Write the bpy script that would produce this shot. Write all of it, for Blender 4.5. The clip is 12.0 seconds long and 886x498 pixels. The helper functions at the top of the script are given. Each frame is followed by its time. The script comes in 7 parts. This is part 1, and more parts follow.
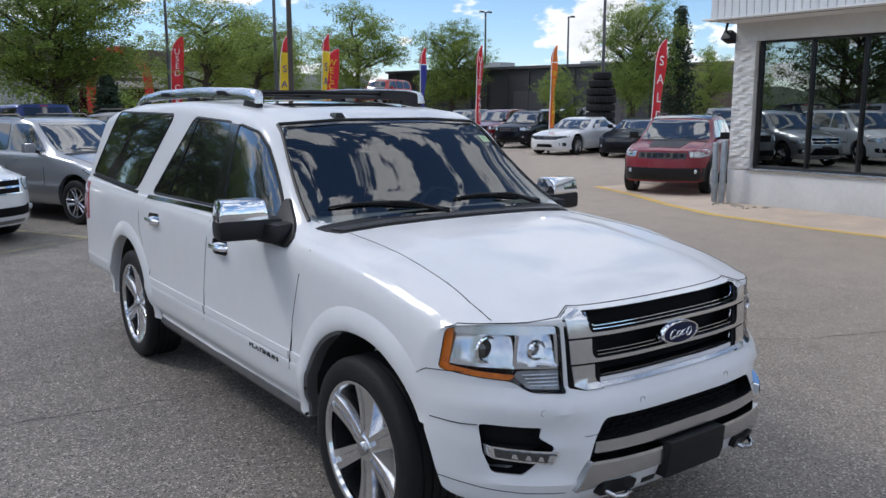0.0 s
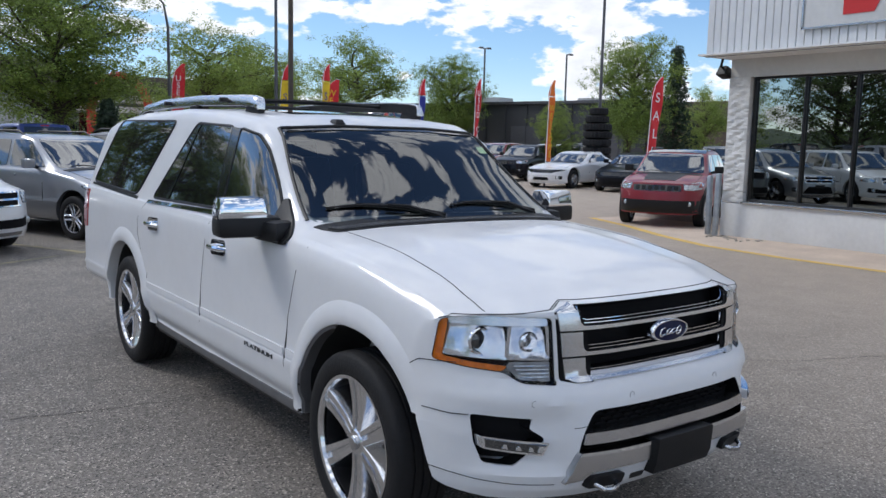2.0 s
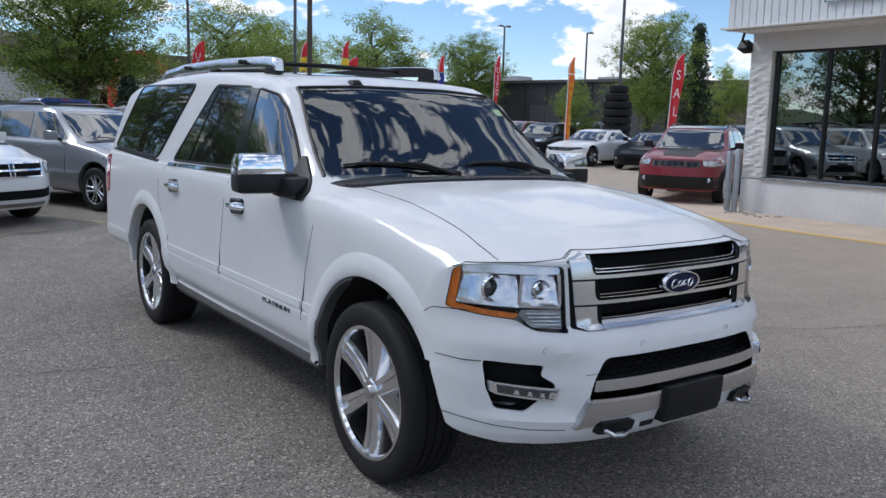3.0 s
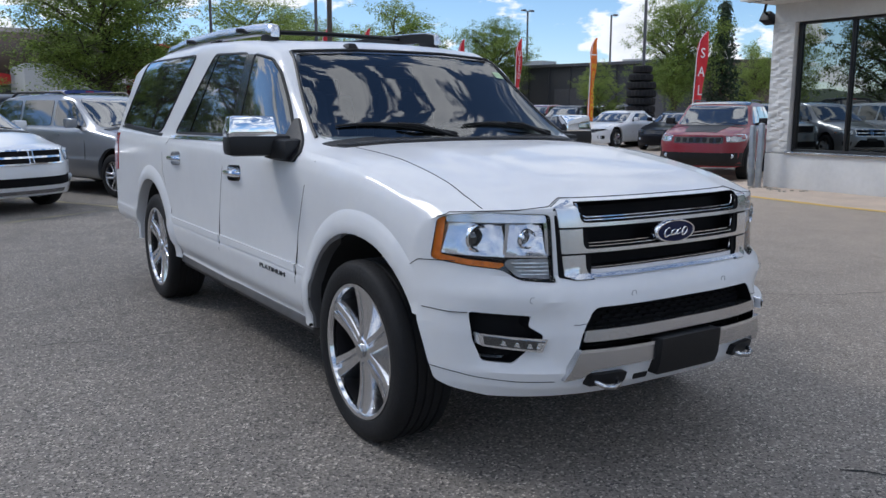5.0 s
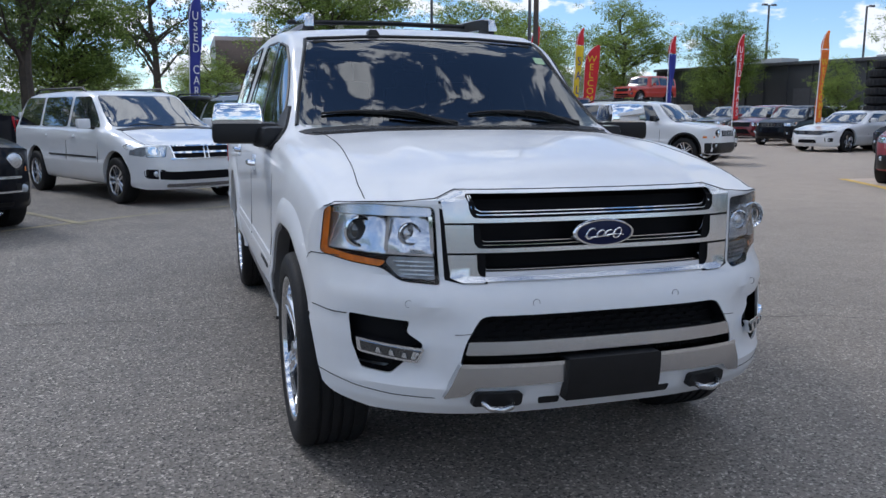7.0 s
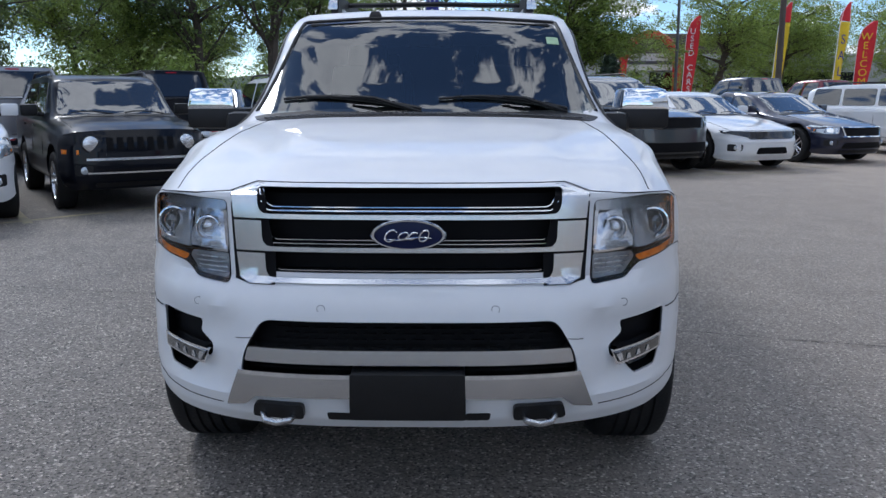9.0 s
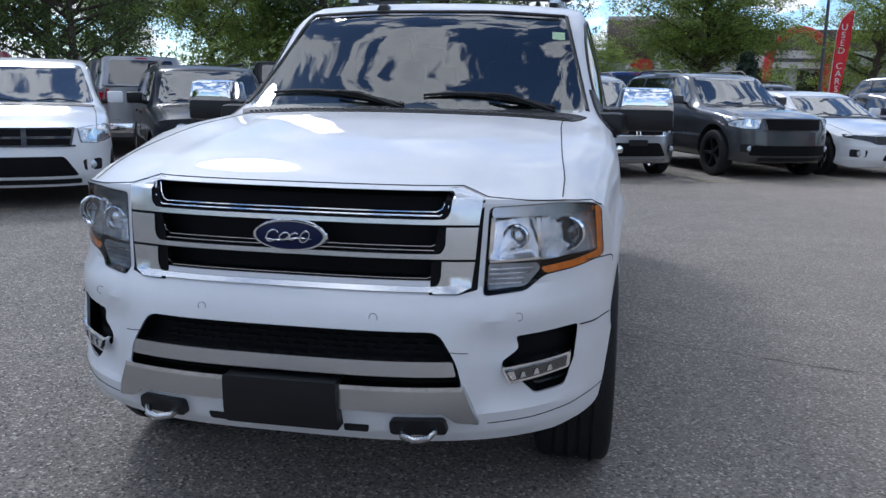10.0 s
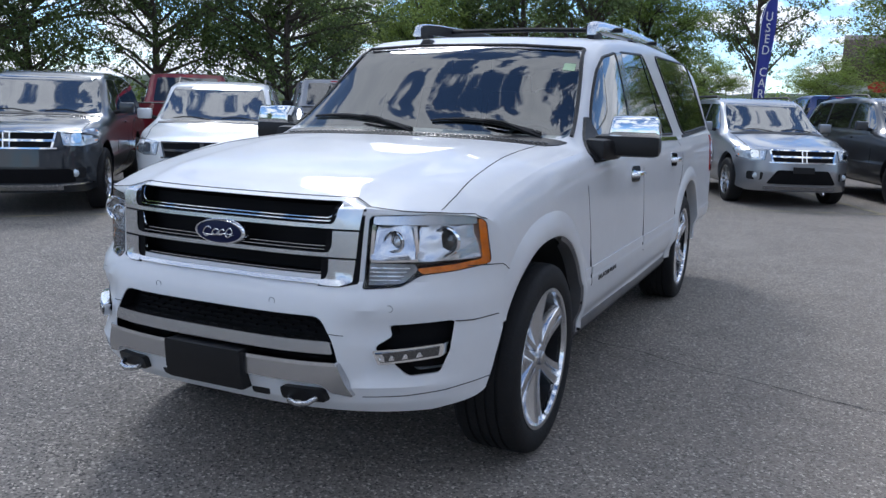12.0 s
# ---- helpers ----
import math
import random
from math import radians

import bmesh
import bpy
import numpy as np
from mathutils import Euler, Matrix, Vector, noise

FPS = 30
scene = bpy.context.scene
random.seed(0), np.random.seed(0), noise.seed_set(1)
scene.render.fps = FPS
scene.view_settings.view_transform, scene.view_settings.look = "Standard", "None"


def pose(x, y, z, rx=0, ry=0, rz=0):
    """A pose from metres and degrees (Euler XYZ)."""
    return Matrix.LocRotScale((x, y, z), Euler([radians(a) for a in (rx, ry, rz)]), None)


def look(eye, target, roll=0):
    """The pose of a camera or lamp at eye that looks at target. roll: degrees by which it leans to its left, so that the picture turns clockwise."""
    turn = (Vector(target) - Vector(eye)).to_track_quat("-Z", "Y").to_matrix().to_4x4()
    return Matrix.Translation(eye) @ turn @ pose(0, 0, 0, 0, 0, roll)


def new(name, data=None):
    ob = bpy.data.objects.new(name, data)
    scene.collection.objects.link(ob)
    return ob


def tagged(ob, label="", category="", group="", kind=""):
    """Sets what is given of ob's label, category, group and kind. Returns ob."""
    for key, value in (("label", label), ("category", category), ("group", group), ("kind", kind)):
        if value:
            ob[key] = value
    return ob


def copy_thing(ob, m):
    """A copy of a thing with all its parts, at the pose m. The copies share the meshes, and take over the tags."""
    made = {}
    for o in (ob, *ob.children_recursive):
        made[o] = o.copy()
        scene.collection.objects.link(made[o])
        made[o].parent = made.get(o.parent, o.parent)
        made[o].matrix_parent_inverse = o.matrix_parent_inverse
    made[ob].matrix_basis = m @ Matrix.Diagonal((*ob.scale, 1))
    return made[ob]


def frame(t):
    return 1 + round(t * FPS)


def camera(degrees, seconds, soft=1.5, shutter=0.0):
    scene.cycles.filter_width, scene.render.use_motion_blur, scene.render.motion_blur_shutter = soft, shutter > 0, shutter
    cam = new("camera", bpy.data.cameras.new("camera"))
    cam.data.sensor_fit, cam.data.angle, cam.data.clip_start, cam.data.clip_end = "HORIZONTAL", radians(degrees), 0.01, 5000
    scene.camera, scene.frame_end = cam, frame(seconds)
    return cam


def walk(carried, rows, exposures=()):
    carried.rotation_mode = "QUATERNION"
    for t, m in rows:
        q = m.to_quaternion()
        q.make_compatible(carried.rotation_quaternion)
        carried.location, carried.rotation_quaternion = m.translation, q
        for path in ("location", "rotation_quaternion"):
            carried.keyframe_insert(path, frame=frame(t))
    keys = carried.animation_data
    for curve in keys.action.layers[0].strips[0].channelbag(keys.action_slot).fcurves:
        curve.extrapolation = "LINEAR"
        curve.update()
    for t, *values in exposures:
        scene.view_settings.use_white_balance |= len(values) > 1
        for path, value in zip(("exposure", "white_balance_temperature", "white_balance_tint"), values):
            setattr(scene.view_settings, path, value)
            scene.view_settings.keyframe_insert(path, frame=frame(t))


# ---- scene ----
cam = camera(56.23, 12.0)
PATH = [
    (0.0, (-2.614, -2.932, 1.849), (-0.301, 0.261, 1.171), -0.13),
    (0.5, (-2.614, -2.937, 1.824), (-0.297, 0.256, 1.164), 0.06),
    (1.0, (-2.630, -2.964, 1.794), (-0.305, 0.230, 1.168), 0.34),
    (1.5, (-2.649, -2.983, 1.758), (-0.311, 0.212, 1.187), 0.64),
    (2.0, (-2.666, -3.000, 1.702), (-0.320, 0.198, 1.187), 1.27),
    (2.5, (-2.692, -3.045, 1.649), (-0.370, 0.169, 1.122), 1.64),
    (3.0, (-2.689, -3.063, 1.591), (-0.420, 0.174, 0.981), 1.46),
    (3.5, (-2.681, -3.080, 1.544), (-0.432, 0.157, 0.864), 1.04),
    (5.5, (-2.321, -3.130, 1.409), (-0.249, 0.234, 0.782), -0.16),
    (6.0, (-2.001, -3.136, 1.379), (-0.092, 0.331, 0.797), -0.55),
    (6.5, (-1.665, -3.267, 1.366), (-0.133, 0.375, 0.744), -0.74),
    (7.0, (-1.308, -3.359, 1.366), (-0.150, 0.414, 0.712), 0.04),
    (8.8, (-0.010, -3.318, 1.376), (0.092, 0.613, 0.642), 0.14),
    (9.0, (0.134, -3.299, 1.372), (0.080, 0.634, 0.644), 0.01),
    (9.5, (0.513, -3.247, 1.395), (0.108, 0.661, 0.647), 0.20),
    (10.0, (0.832, -3.116, 1.388), (0.146, 0.751, 0.627), 1.06),
    (10.5, (1.172, -3.030, 1.402), (0.214, 0.780, 0.647), 1.97),
    (11.0, (1.473, -3.049, 1.427), (0.290, 0.701, 0.693), 2.12),
    (11.5, (1.721, -3.182, 1.430), (0.344, 0.507, 0.729), 1.46),
    (12.0, (1.955, -3.221, 1.438), (0.289, 0.349, 0.751), 1.56),
]
walk(cam, [(t, look(eye, target, roll)) for t, eye, target, roll in PATH], exposures=[(0.0, 0.02, 6340, 10), (3.5, 0.0, 6260, 10), (6.0, -0.05, 6130, 10), (9.0, 0.03, 5960, 10), (12.0, 0.10, 5920, 10)])

# ---- world and light ----
SUN_ELEVATION, SUN_FROM = 44.0, (-0.62, 0.78)
world = bpy.data.worlds.new("sky")
scene.world = world
world.use_nodes = True
wn, wl = world.node_tree.nodes, world.node_tree.links
wn.clear()
w_out, w_bg, w_sky = wn.new("ShaderNodeOutputWorld"), wn.new("ShaderNodeBackground"), wn.new("ShaderNodeTexSky")
w_sky.sky_type, w_sky.sun_disc = "NISHITA", False
w_sky.sun_elevation = radians(SUN_ELEVATION)
w_sky.sun_rotation = math.atan2(SUN_FROM[0], SUN_FROM[1])
w_sky.air_density, w_sky.dust_density, w_sky.ozone_density, w_sky.altitude = 1.0, 0.1, 5.0, 1000
# broken cumulus with flattened bases
w_co, w_sep = wn.new("ShaderNodeTexCoord"), wn.new("ShaderNodeSeparateXYZ")
wl.new(w_co.outputs["Generated"], w_sep.inputs[0])
w_vec, w_zs = wn.new("ShaderNodeCombineXYZ"), wn.new("ShaderNodeMath")
w_zs.operation, w_zs.inputs[1].default_value = "MULTIPLY", 2.3
wl.new(w_sep.outputs["X"], w_vec.inputs[0])
wl.new(w_sep.outputs["Y"], w_vec.inputs[1])
wl.new(w_sep.outputs["Z"], w_zs.inputs[0])
wl.new(w_zs.outputs[0], w_vec.inputs[2])
w_noise = wn.new("ShaderNodeTexNoise")
w_noise.inputs["Scale"].default_value, w_noise.inputs["Detail"].default_value = 5.6, 10
w_noise.inputs["Roughness"].default_value = 0.56
w_off = wn.new("ShaderNodeVectorMath")
w_off.inputs[1].default_value = (-14.5, -13.5, -8.3)
wl.new(w_vec.outputs[0], w_off.inputs[0])
wl.new(w_off.outputs[0], w_noise.inputs["Vector"])
w_puff, w_sum = wn.new("ShaderNodeTexNoise"), wn.new("ShaderNodeMix")
w_puff.inputs["Scale"].default_value, w_puff.inputs["Detail"].default_value, w_puff.inputs["Roughness"].default_value = 17.0, 8, 0.55
wl.new(w_off.outputs[0], w_puff.inputs["Vector"])
w_sum.inputs[0].default_value = 0.30
wl.new(w_noise.outputs["Fac"], w_sum.inputs["A"])
wl.new(w_puff.outputs["Fac"], w_sum.inputs["B"])
w_ramp = wn.new("ShaderNodeValToRGB")
w_ramp.color_ramp.elements[0].position, w_ramp.color_ramp.elements[1].position = 0.495, 0.525
wl.new(w_sum.outputs["Result"], w_ramp.inputs[0])
w_shade = wn.new("ShaderNodeValToRGB")
w_shade.color_ramp.elements[0].position, w_shade.color_ramp.elements[0].color = 0.52, (7.2, 7.3, 7.5, 1)
w_shade.color_ramp.elements[1].position, w_shade.color_ramp.elements[1].color = 0.66, (5.2, 5.4, 5.8, 1)
wl.new(w_sum.outputs["Result"], w_shade.inputs[0])
w_mix = wn.new("ShaderNodeMix")
w_mix.data_type = "RGBA"
wl.new(w_ramp.outputs[0], w_mix.inputs["Factor"])
wl.new(w_sky.outputs[0], w_mix.inputs["A"])
# clouds high up, nearer the sun, are brighter than those at the horizon
w_up, w_lit = wn.new("ShaderNodeMapRange"), wn.new("ShaderNodeVectorMath")
w_up.inputs["From Min"].default_value, w_up.inputs["From Max"].default_value = 0.25, 1.0
w_up.inputs["To Min"].default_value, w_up.inputs["To Max"].default_value = 1.0, 1.7
wl.new(w_sep.outputs["Z"], w_up.inputs["Value"])
w_lit.operation = "SCALE"
wl.new(w_shade.outputs[0], w_lit.inputs[0])
wl.new(w_up.outputs[0], w_lit.inputs["Scale"])
wl.new(w_lit.outputs[0], w_mix.inputs["B"])
wl.new(w_mix.outputs["Result"], w_bg.inputs[0])
w_bg.inputs[1].default_value = 0.15
wl.new(w_bg.outputs[0], w_out.inputs[0])

sun = new("sun", bpy.data.lights.new("sun", "SUN"))
sun.data.energy, sun.data.angle, sun.data.color = 1.25, radians(13), (1.0, 0.97, 0.93)
sh = math.cos(radians(SUN_ELEVATION)) / math.hypot(*SUN_FROM)
sun.matrix_world = look((SUN_FROM[0] * sh * 60, SUN_FROM[1] * sh * 60, math.sin(radians(SUN_ELEVATION)) * 60), (0, 0, 0))
scene.view_settings.exposure = 0.0

# ---- materials ----
def material(name, base, rough=0.5, metal=0.0, vary=0.0, scale=8.0, bump=0.0, bump_scale=60.0, coat=0.0, spec=0.5, second=None, emit=0.0, random_hue=0.0):
    """Principled material with colour variation at two scales and fine relief."""
    m = bpy.data.materials.new(name)
    m.use_nodes = True
    n, l = m.node_tree.nodes, m.node_tree.links
    b = n["Principled BSDF"]
    b.inputs["Base Color"].default_value = (*base, 1)
    b.inputs["Roughness"].default_value, b.inputs["Metallic"].default_value = rough, metal
    b.inputs["Specular IOR Level"].default_value = spec
    b.inputs["Coat Weight"].default_value, b.inputs["Coat Roughness"].default_value = coat, 0.05
    if emit:
        b.inputs["Emission Color"].default_value, b.inputs["Emission Strength"].default_value = (*base, 1), emit
    co = n.new("ShaderNodeTexCoord")
    if vary or second:
        big, fine = n.new("ShaderNodeTexNoise"), n.new("ShaderNodeTexNoise")
        big.inputs["Scale"].default_value, fine.inputs["Scale"].default_value = scale, scale * 11
        big.inputs["Detail"].default_value = fine.inputs["Detail"].default_value = 5
        add = n.new("ShaderNodeMath")
        add.operation = "MULTIPLY_ADD"
        add.inputs[1].default_value = 0.45
        l.new(co.outputs["Object"], big.inputs["Vector"])
        l.new(co.outputs["Object"], fine.inputs["Vector"])
        l.new(fine.outputs["Fac"], add.inputs[0])
        l.new(big.outputs["Fac"], add.inputs[2])
        ramp = n.new("ShaderNodeValToRGB")
        lo = second or tuple(c * (1 - vary) for c in base)
        hi = base if second else tuple(min(1, c * (1 + vary)) for c in base)
        ramp.color_ramp.elements[0].position, ramp.color_ramp.elements[1].position = 0.45, 1.0
        ramp.color_ramp.elements[0].color, ramp.color_ramp.elements[1].color = (*lo, 1), (*hi, 1)
        l.new(add.outputs[0], ramp.inputs[0])
        out = ramp.outputs[0]
        if random_hue:
            info, hsv = n.new("ShaderNodeNewGeometry"), n.new("ShaderNodeHueSaturation")
            mr = n.new("ShaderNodeMapRange")
            mr.inputs["To Min"].default_value, mr.inputs["To Max"].default_value = 1 - random_hue, 1 + random_hue
            l.new(info.outputs["Random Per Island"], mr.inputs["Value"])
            l.new(mr.outputs[0], hsv.inputs["Value"])
            l.new(out, hsv.inputs["Color"])
            out = hsv.outputs[0]
        l.new(out, b.inputs["Base Color"])
    if bump:
        bn, bp = n.new("ShaderNodeTexNoise"), n.new("ShaderNodeBump")
        bn.inputs["Scale"].default_value, bn.inputs["Detail"].default_value = bump_scale, 4
        bp.inputs["Strength"].default_value, bp.inputs["Distance"].default_value = bump, 0.01
        l.new(co.outputs["Object"], bn.inputs["Vector"])
        l.new(bn.outputs["Fac"], bp.inputs["Height"])
        l.new(bp.outputs[0], b.inputs["Normal"])
    return m


def leaf_material(name, base, second):
    """Leaves: part of the light passes through."""
    m = material(name, base, 0.55, 0, second=second, scale=0.6, random_hue=0.5)
    n, l = m.node_tree.nodes, m.node_tree.links
    b, t, x = n["Principled BSDF"], n.new("ShaderNodeBsdfTranslucent"), n.new("ShaderNodeMixShader")
    l.new(b.inputs["Base Color"].links[0].from_socket, t.inputs[0])
    x.inputs[0].default_value = 0.4
    l.new(b.outputs[0], x.inputs[1])
    l.new(t.outputs[0], x.inputs[2])
    l.new(x.outputs[0], n["Material Output"].inputs[0])
    return m


def clear_glass(name, tint, ior=1.5):
    """Thin glazing: tinted see-through with a mirror gloss by Fresnel."""
    m = bpy.data.materials.new(name)
    m.use_nodes = True
    n, l = m.node_tree.nodes, m.node_tree.links
    n.remove(n["Principled BSDF"])
    t, g, x, f = n.new("ShaderNodeBsdfTransparent"), n.new("ShaderNodeBsdfGlossy"), n.new("ShaderNodeMixShader"), n.new("ShaderNodeFresnel")
    t.inputs[0].default_value = (*tint, 1)
    g.inputs["Roughness"].default_value = 0.0
    f.inputs[0].default_value = ior
    l.new(f.outputs[0], x.inputs[0])
    l.new(t.outputs[0], x.inputs[1])
    l.new(g.outputs[0], x.inputs[2])
    l.new(x.outputs[0], n["Material Output"].inputs[0])
    return m


def paint(name, base, metal=0.0, rough=0.35, coat=1.0):
    return material(name, base, rough, metal, vary=0.04, scale=1.5, coat=coat)


WHITE_PAINT = paint("white_pearl_paint", (0.66, 0.665, 0.68), 0.0, 0.55, 0.5)
CHROME = material("chrome", (0.82, 0.84, 0.87), 0.06, 1.0, vary=0.02, scale=4)
BRIGHT_SATIN = material("bright_satin_chrome", (0.66, 0.67, 0.69), 0.22, 1.0, vary=0.04, scale=6)
SATIN = material("satin_silver", (0.56, 0.565, 0.58), 0.26, 1.0, vary=0.05, scale=6)
ALLOY = material("polished_alloy", (0.72, 0.73, 0.75), 0.14, 1.0, vary=0.05, scale=6)
# black wheels; also the painted-in shade behind the spokes of all wheels
DARK_OR_SHADED_ALLOY = material("dark_or_shaded_alloy", (0.02, 0.02, 0.022), 0.35, 0.6, vary=0.1)
RUBBER = material("tyre_rubber", (0.011, 0.011, 0.012), 0.7, 0, vary=0.25, scale=5, bump=0.3, bump_scale=90, spec=0.3)
BLACK_PLASTIC = material("black_plastic", (0.010, 0.010, 0.011), 0.45, 0, vary=0.2, scale=10, bump=0.1, bump_scale=200, spec=0.3)
GLOSS_BLACK = material("gloss_black", (0.008, 0.008, 0.009), 0.15, 0, vary=0.1, coat=0.6)
MESH_BLACK = material("grille_mesh_black", (0.004, 0.004, 0.005), 0.7, 0, vary=0.2, spec=0.15)
CAVITY = material("wheel_well_black", (0.012, 0.012, 0.012), 0.9, 0, vary=0.3)
GLASS_DARK = material("privacy_glass", (0.008, 0.009, 0.010), 0.012, 0, vary=0.05, spec=1.0, coat=1.0)
GLASS_SIDE = material("front_side_glass", (0.010, 0.012, 0.013), 0.01, 0, vary=0.05, spec=1.0, coat=1.0)
GLASS_CAR = material("car_glass", (0.016, 0.019, 0.021), 0.015, 0, vary=0.05, spec=1.0, coat=1.0)
WINDSCREEN = clear_glass("windscreen_glass", (0.40, 0.48, 0.50), 2.05)
SILL_GREY = material("sill_grey", (0.13, 0.13, 0.135), 0.45, 0.3, vary=0.15)
LENS = clear_glass("lamp_lens", (0.93, 0.94, 0.96), 1.45)
AMBER = material("amber_lens", (0.85, 0.22, 0.015), 0.10, 0, vary=0.3, scale=40, coat=1.0, bump=0.2, bump_scale=90)
RED_LENS = material("red_lens", (0.35, 0.01, 0.015), 0.12, 0, vary=0.1, coat=1.0)
LAMP_BOWL = material("lamp_reflector", (0.92, 0.93, 0.95), 0.10, 0.9, second=(0.55, 0.57, 0.60), scale=18, bump=0.5, bump_scale=45)
LAMP_CHROME = material("faceted_reflector", (0.93, 0.95, 0.97), 0.16, 0.78, second=(0.66, 0.68, 0.72), scale=16, bump=0.12, bump_scale=24)
LAMP_GREY = material("lamp_housing", (0.36, 0.38, 0.40), 0.2, 0.5, vary=0.4, scale=20)
LAMP_GLASS = material("far_headlamp", (0.55, 0.60, 0.64), 0.08, 0.6, vary=0.4, scale=14, coat=1.0)
BLUE_BADGE = material("badge_blue", (0.004, 0.008, 0.045), 0.35, 0.0, vary=0.1, spec=0.25)
BADGE_INK = material("badge_dark", (0.05, 0.055, 0.06), 0.3, 0.5, vary=0.1)
SEAT_LEATHER = material("seat_leather", (0.035, 0.034, 0.033), 0.5, 0, vary=0.2, bump=0.2)
DASH = material("dash_plastic", (0.03, 0.03, 0.032), 0.6, 0, vary=0.2)


# ---- mesh helpers ----
def part(name, bm, mat, parent=None, label="", sharp=35):
    """Links a bmesh as one mesh object, under a thing or a part."""
    me = bpy.data.meshes.new(name)
    bm.to_mesh(me)
    bm.free()
    me.materials.append(mat)
    me.polygons.foreach_set("use_smooth", [True] * len(me.polygons))
    me.set_sharp_from_angle(angle=radians(sharp))
    ob = new(name, me)
    if parent is not None:
        ob.parent = parent
    if label:
        tagged(ob, label)
    return ob


def thing(name, label, category, m=None, group="", kind=""):
    ob = new(name)
    ob.empty_display_size = 0.2
    if m is not None:
        ob.matrix_world = m
    return tagged(ob, label, category, group, kind)


def grow(bm, verts, faces):
    vs = [bm.verts.new(v) for v in verts]
    for f in faces:
        try:
            bm.faces.new([vs[i] for i in f])
        except ValueError:
            pass
    return vs


def box(bm, c, size, rot=None, taper=1.0, bevel=0.0):
    """A box with centre c; taper scales its top; bevel rounds its edges."""
    hx, hy, hz = (s / 2 for s in size)
    m = Matrix.Translation(c) @ (rot.to_4x4() if rot else Matrix())
    pts = [(-hx, -hy, -hz), (hx, -hy, -hz), (hx, hy, -hz), (-hx, hy, -hz)]
    pts += [(x * taper, y * taper, hz) for x, y, _ in pts]
    vs = grow(bm, [m @ Vector(p) for p in pts], [(3, 2, 1, 0), (4, 5, 6, 7), (0, 1, 5, 4), (1, 2, 6, 5), (2, 3, 7, 6), (3, 0, 4, 7)])
    if bevel:
        es = {e for v in vs for e in v.link_edges}
        bmesh.ops.bevel(bm, geom=list(es), offset=bevel, segments=2, affect="EDGES", profile=0.6)
    return vs


def tube(bm, pts, r, seg=8, caps=True):
    """A tube along a line of points; r is a number or one for each point."""
    pts = [Vector(p) for p in pts]
    rs = r if isinstance(r, (list, tuple)) else [r] * len(pts)
    rings, side = [], None
    for i, p in enumerate(pts):
        d = (pts[min(i + 1, len(pts) - 1)] - pts[max(i - 1, 0)]).normalized()
        if side is None:
            side = d.orthogonal().normalized()
        side = (side - d * side.dot(d)).normalized()
        up = d.cross(side)
        rings.append([bm.verts.new(p + (side * math.cos(a) + up * math.sin(a)) * rs[i]) for a in [2 * math.pi * k / seg for k in range(seg)]])
    for a, b in zip(rings, rings[1:]):
        for k in range(seg):
            bm.faces.new((a[k], a[(k + 1) % seg], b[(k + 1) % seg], b[k]))
    if caps:
        bm.faces.new(list(reversed(rings[0])))
        bm.faces.new(rings[-1])


def lathe(bm, profile, axis="x", seg=32, centre=(0, 0, 0), closed=False):
    """Turns a profile of (along, radius) round an axis."""
    rings = []
    for a, r in profile:
        ring = []
        for k in range(seg):
            t = 2 * math.pi * k / seg
            p = (a, r * math.cos(t), r * math.sin(t)) if axis == "x" else (r * math.cos(t), a, r * math.sin(t)) if axis == "y" else (r * math.cos(t), r * math.sin(t), a)
            ring.append(bm.verts.new(Vector(p) + Vector(centre)))
        rings.append(ring)
    pairs = list(zip(rings, rings[1:])) + ([(rings[-1], rings[0])] if closed else [])
    for a, b in pairs:
        for k in range(seg):
            bm.faces.new((a[k], a[(k + 1) % seg], b[(k + 1) % seg], b[k]))
    if not closed:
        for ring in (rings[0], rings[-1]):
            bm.faces.new(ring)
    bmesh.ops.recalc_face_normals(bm, faces=bm.faces)


def prism(bm, poly, axis, a, b):
    """A polygon of (u, v) drawn out along an axis from a to b: x: (y, z); y: (x, z); z: (x, y)."""
    def put(u, v, w):
        return (w, u, v) if axis == "x" else (u, w, v) if axis == "y" else (u, v, w)
    n = len(poly)
    vs = grow(bm, [put(u, v, a) for u, v in poly] + [put(u, v, b) for u, v in poly], [])
    fs = [bm.faces.new(vs[:n]), bm.faces.new(vs[n:])] + [bm.faces.new((vs[i], vs[(i + 1) % n], vs[n + (i + 1) % n], vs[n + i])) for i in range(n)]
    bmesh.ops.recalc_face_normals(bm, faces=fs)
    return vs


def rounded(poly, r, seg=4):
    """The polygon with its corners rounded off."""
    out, n = [], len(poly)
    for i in range(n):
        p, a, b = Vector(poly[i]), Vector(poly[i - 1]), Vector(poly[(i + 1) % n])
        ra = min(r, (a - p).length * 0.45)
        rb = min(r, (b - p).length * 0.45)
        s, e = p + (a - p).normalized() * ra, p + (b - p).normalized() * rb
        for k in range(seg + 1):
            t = k / seg
            out.append(tuple(s * (1 - t) ** 2 + p * 2 * t * (1 - t) + e * t * t))
    return out


def flip_x(poly):
    return [(-u, v) for u, v in reversed(poly)]


